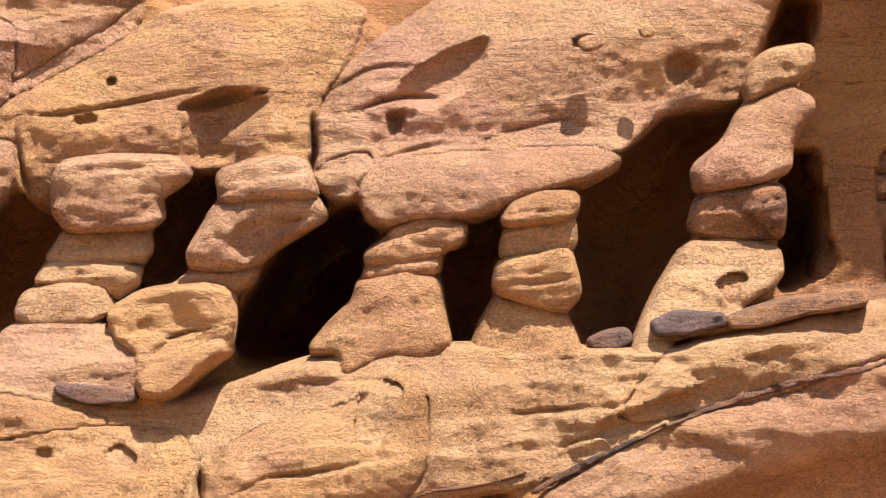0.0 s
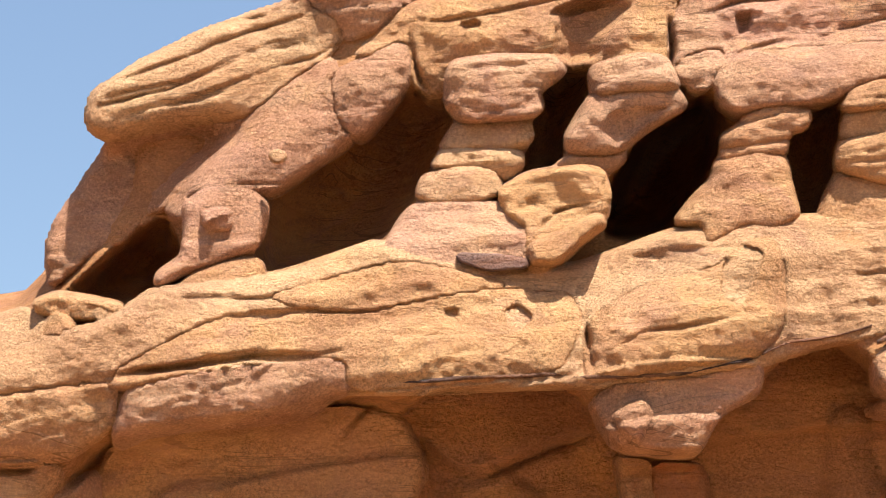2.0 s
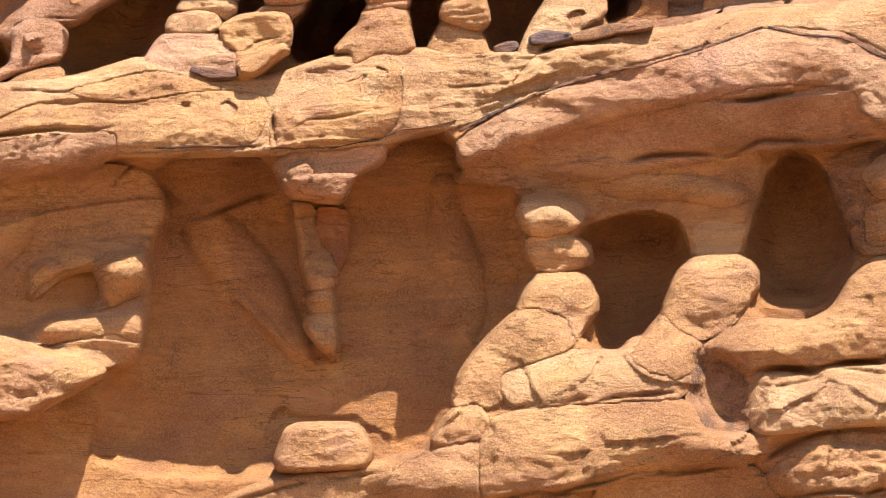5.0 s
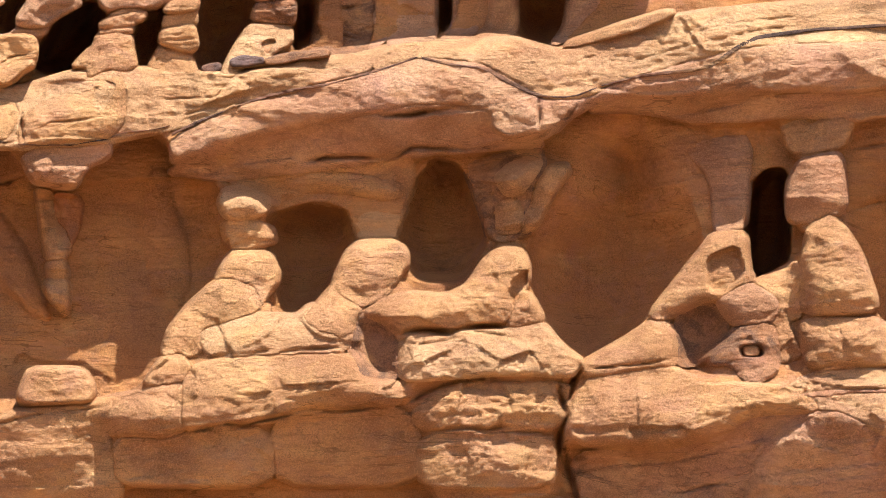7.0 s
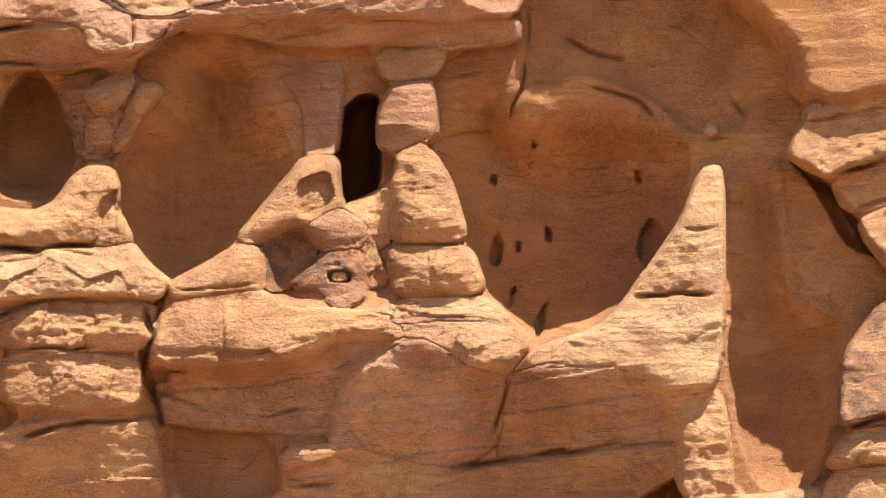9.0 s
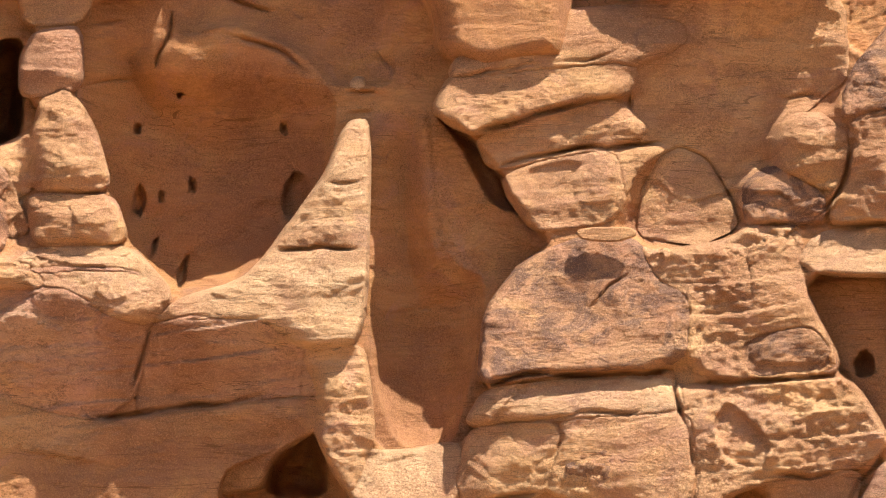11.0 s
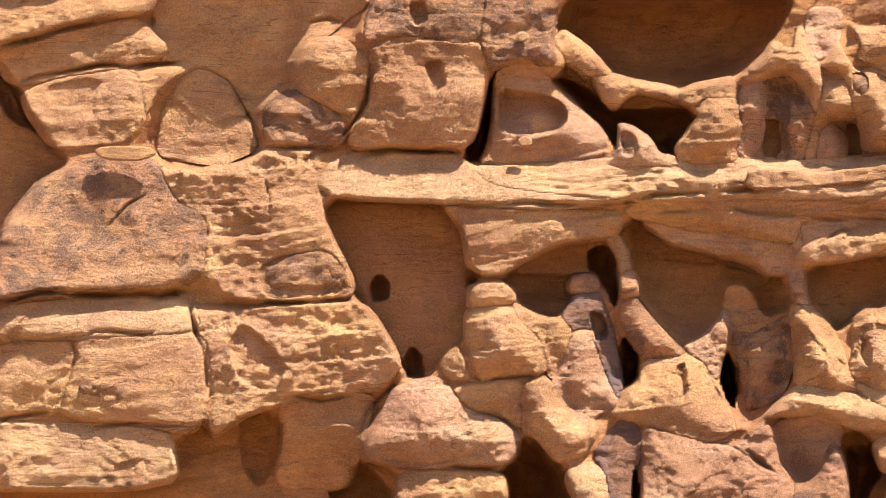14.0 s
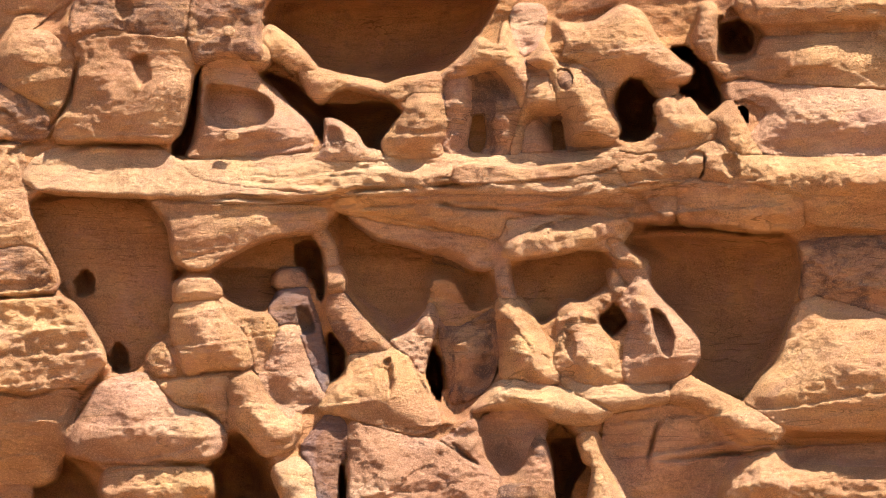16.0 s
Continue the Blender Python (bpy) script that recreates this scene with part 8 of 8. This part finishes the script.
stone("rock_column", "short stubby column at the foot of the wall", "rock column", [(14.166, 4.249), (14.303, 4.318), (14.420, 4.305), (14.488, 4.057), (14.658, 3.645), (14.882, 3.236), (14.266, 3.235), (14.391, 3.919), (14.254, 3.953)], 0.9, 0.6, 0.11, GOLD, step=0.022, fill=0.07, edge=0.13, bulge=0.25, group="eroded columns under the right ledge", rise=-0.2)
stone("rock_wall", "dark finger of rock beside a slot", "rock face", [(10.785, 4.114), (11.093, 4.516), (11.266, 4.559), (11.385, 4.324), (11.345, 4.013), (11.249, 3.910), (11.253, 3.225), (11.047, 3.224), (10.945, 3.908)], 0.7, 0.4, 0.11, SLATE, step=0.022, fill=0.07, edge=0.13, bulge=0.2, rise=-0.2)
stone("rock_wall", "pale tapering skirt of rock beside the hollow", "rock face", [(10.422, 3.891), (10.752, 4.010), (10.932, 3.908), (10.975, 3.634), (11.060, 3.224), (10.723, 3.222)], 0.9, 0.6, 0.11, PALE, step=0.022, fill=0.07, edge=0.13, bulge=0.2, rise=-0.3)

body = thing("rock_stack", "pink boulder on low bedded layers", "boulder", 8.969, 3.347, 0.5)
block(body, "boulder", [(7.928, 4.249), (8.198, 4.576), (8.331, 4.875), (8.536, 4.981), (8.913, 5.041), (9.053, 4.882), (9.228, 4.641), (9.712, 4.507), (9.908, 4.301), (9.855, 4.039), (9.374, 3.966), (8.893, 3.928), (8.344, 3.957), (8.000, 4.023)], 0.75, 0.45, 0.11, PINK, step=0.022, fill=0.07, edge=0.13, bulge=0.4, rise=-0.1)
block(body, "layer", [(8.413, 3.889), (9.719, 3.900), (9.764, 3.558), (9.654, 3.502), (8.351, 3.458)], 0.75, 0.45, 0.11, GOLD, step=0.022, fill=0.07, edge=0.13, bulge=0.1)
block(body, "layer", [(8.338, 3.424), (9.689, 3.468), (9.760, 3.216), (8.286, 3.206)], 0.75, 0.45, 0.11, GOLD, step=0.022, fill=0.07, edge=0.13, bulge=0.1)

stone("pebble", "pale grey pebble lying on the dark boulder", "pebble", [(9.860, 8.021), (9.910, 8.057), (9.980, 8.036), (9.992, 7.986), (9.900, 7.971)], 0.78, 0.72, 0.02, PALE, step=0.008, rough=0.1, closed=True)

# loose pebbles
stone("pebble", "white pebble lodged on the golden block", "pebble", [(9.837, 9.376), (9.893, 9.406), (9.942, 9.370), (9.915, 9.326), (9.852, 9.332)], 1, 0.94, 0.02, PALE, step=0.008, rough=0.1, closed=True)
stone("pebble", "rounded pebble in a small socket of the roof", "pebble", [(-9.622, 13.392), (-9.588, 13.414), (-9.534, 13.412), (-9.514, 13.385), (-9.562, 13.360), (-9.609, 13.361)], 0.72, 0.66, 0.03, PINK, step=0.01, rough=0.1, closed=True)
stone("pebble", "pale pebble stuck on the roof face", "pebble", [(-9.263, 13.464), (-9.242, 13.479), (-9.209, 13.463), (-9.216, 13.440), (-9.250, 13.437)], 0.75, 0.69, 0.02, PALE, step=0.008, rough=0.1, closed=True)
stone("flat_stone", "thin flat stone on top of the stained block", "flat stone", [(4.634, 7.793), (4.877, 7.827), (5.295, 7.834), (5.380, 7.778), (5.158, 7.702), (4.740, 7.709)], 1, 0.94, 0.02, GOLD, step=0.012, rough=0.2, closed=True)
stone("flat_stone", "small flat stone lying on the ledge end", "flat stone", [(-15.100, 10.852), (-14.999, 10.922), (-14.925, 10.912), (-14.934, 10.862), (-15.044, 10.802)], 0.85, 0.79, 0.03, PALE, step=0.012, rough=0.2, closed=True)

settle()

# dark ironstone vein along the ledge
stone("ironstone_vein", "thin dark ironstone vein along the ledge", "rock vein", [(-10.018, 10.586), (-9.595, 10.808), (-9.171, 11.007), (-8.603, 11.209), (-8.175, 11.277), (-7.604, 11.437), (-6.888, 11.697), (-6.874, 11.644), (-7.603, 11.376), (-8.174, 11.215), (-8.602, 11.140), (-9.170, 10.939), (-9.594, 10.740), (-10.002, 10.526)], 1.03, 0.5, 0.012, VEIN, grow=-0.014, step=0.009, rough=0.4, hug=0.015)
stone("ironstone_vein", "thin dark ironstone vein along the ledge", "rock vein", [(-6.874, 11.690), (-6.457, 11.584), (-6.027, 11.554), (-5.704, 11.355), (-5.347, 11.170), (-4.917, 11.153), (-4.595, 11.289), (-4.596, 11.235), (-4.896, 11.092), (-5.382, 11.102), (-5.740, 11.278), (-6.063, 11.485), (-6.457, 11.523), (-6.852, 11.628)], 1.05, 0.5, 0.012, VEIN, grow=-0.014, step=0.009, rough=0.4, hug=0.015)
stone("ironstone_vein", "thin dark ironstone vein along the ledge", "rock vein", [(-4.595, 11.289), (-4.023, 11.452), (-3.238, 11.518), (-2.699, 11.938), (-1.880, 12.026), (-0.748, 12.068), (-0.749, 11.992), (-1.881, 11.957), (-2.650, 11.860), (-3.203, 11.440), (-4.023, 11.375), (-4.581, 11.235)], 1, 0.5, 0.012, VEIN, grow=-0.014, step=0.009, rough=0.4, hug=0.015)
stone("ironstone_vein", "thin dark ironstone vein along the ledge", "rock vein", [(-13.093, 10.379), (-12.722, 10.423), (-12.073, 10.431), (-11.888, 10.408), (-11.517, 10.400), (-11.239, 10.423), (-10.773, 10.509), (-10.765, 10.470), (-11.240, 10.373), (-11.519, 10.351), (-11.912, 10.359), (-12.445, 10.379), (-13.094, 10.340)], 1.1, 0.5, 0.012, VEIN, grow=-0.014, step=0.009, rough=0.4, hug=0.015)
stone("ironstone_vein", "thin dark ironstone vein along the ledge", "rock vein", [(-10.762, 10.529), (-10.584, 10.608), (-10.305, 10.635), (-10.015, 10.705), (-9.998, 10.665), (-10.307, 10.585), (-10.585, 10.559), (-10.745, 10.479)], 1.05, 0.5, 0.012, VEIN, grow=-0.014, step=0.009, rough=0.4, hug=0.015)

cliff = stone("cliff_wall", "weathered orange sandstone cliff hollowed into alcoves", "cliff", [(-21.000, 1.000), (-21.000, 10.807), (-16.010, 10.912), (-15.732, 10.988), (-15.395, 11.429), (-15.158, 11.892), (-15.132, 12.322), (-14.597, 12.719), (-13.726, 13.119), (-13.690, 13.363), (-13.469, 13.732), (-13.394, 14.529), (-6.000, 15.500), (21.000, 15.500), (21.000, 1.000)], 0.0, -4.0, 0.5, CLIFF,
              kind="structure", step=0.028, rough=0.55, dents=HOLLOWS, cracks=JOINTS, filled=True)

# ---- ground ----
ring = np.concatenate([np.linspace(0, 60, 61), np.geomspace(65, 3000, 30)])
turn = np.linspace(0, 2 * np.pi, 97)[:-1]
rr, aa = np.meshgrid(ring, turn, indexing="ij")
gx, gy = rr * np.cos(aa), rr * np.sin(aa)
gz = 0.25 * grainy(gx * 0.12, gy * 0.12, gx * 0) + 0.05 * grainy(gx * 0.7, gy * 0.7, gx * 0) - 0.1
gi = np.arange(rr.size).reshape(rr.shape)
nxt = np.roll(gi, -1, 1)
gf = np.stack([gi[:-1], gi[1:], nxt[1:], nxt[:-1]], -1).reshape(-1, 4)
ground = link("ground", np.stack([gx, gy, gz], -1).reshape(-1, 3), gf, SAND, centre=(0, 0, 0))
tagged(ground, "pale desert sand in front of the cliff", "ground", kind="structure")

# ---- rock behind the face ----
pu = np.linspace(-21, 21, 90)
pr = np.array([0.0, 2.0, 5.0, 10.0, 18.0, 30.0, 45.0, 45.2])
uu, dd = np.meshgrid(pu, pr, indexing="ij")
top = np.clip(15.2 + np.minimum(0, (uu + 6.0) * 1.6), 5.5, 15.2) - 0.02 * dd + 0.4 * grainy(uu * 0.3, dd * 0.3, uu * 0)
top = np.where(dd == pr[-1], -1.0, top)
top[0], top[-1] = -1.0, -1.0
body_r, body_a = REACH + 4.3 + dd, uu / REACH
pi = np.arange(uu.size).reshape(uu.shape)
pf = np.stack([pi[:-1, :-1], pi[1:, :-1], pi[1:, 1:], pi[:-1, 1:]], -1).reshape(-1, 4)
plateau = link("plateau", np.stack([np.sin(body_a) * body_r, np.cos(body_a) * body_r, top], -1).reshape(-1, 3), pf, CLIFF)
tagged(plateau, "sandstone plateau behind the cliff face", "plateau", kind="structure")
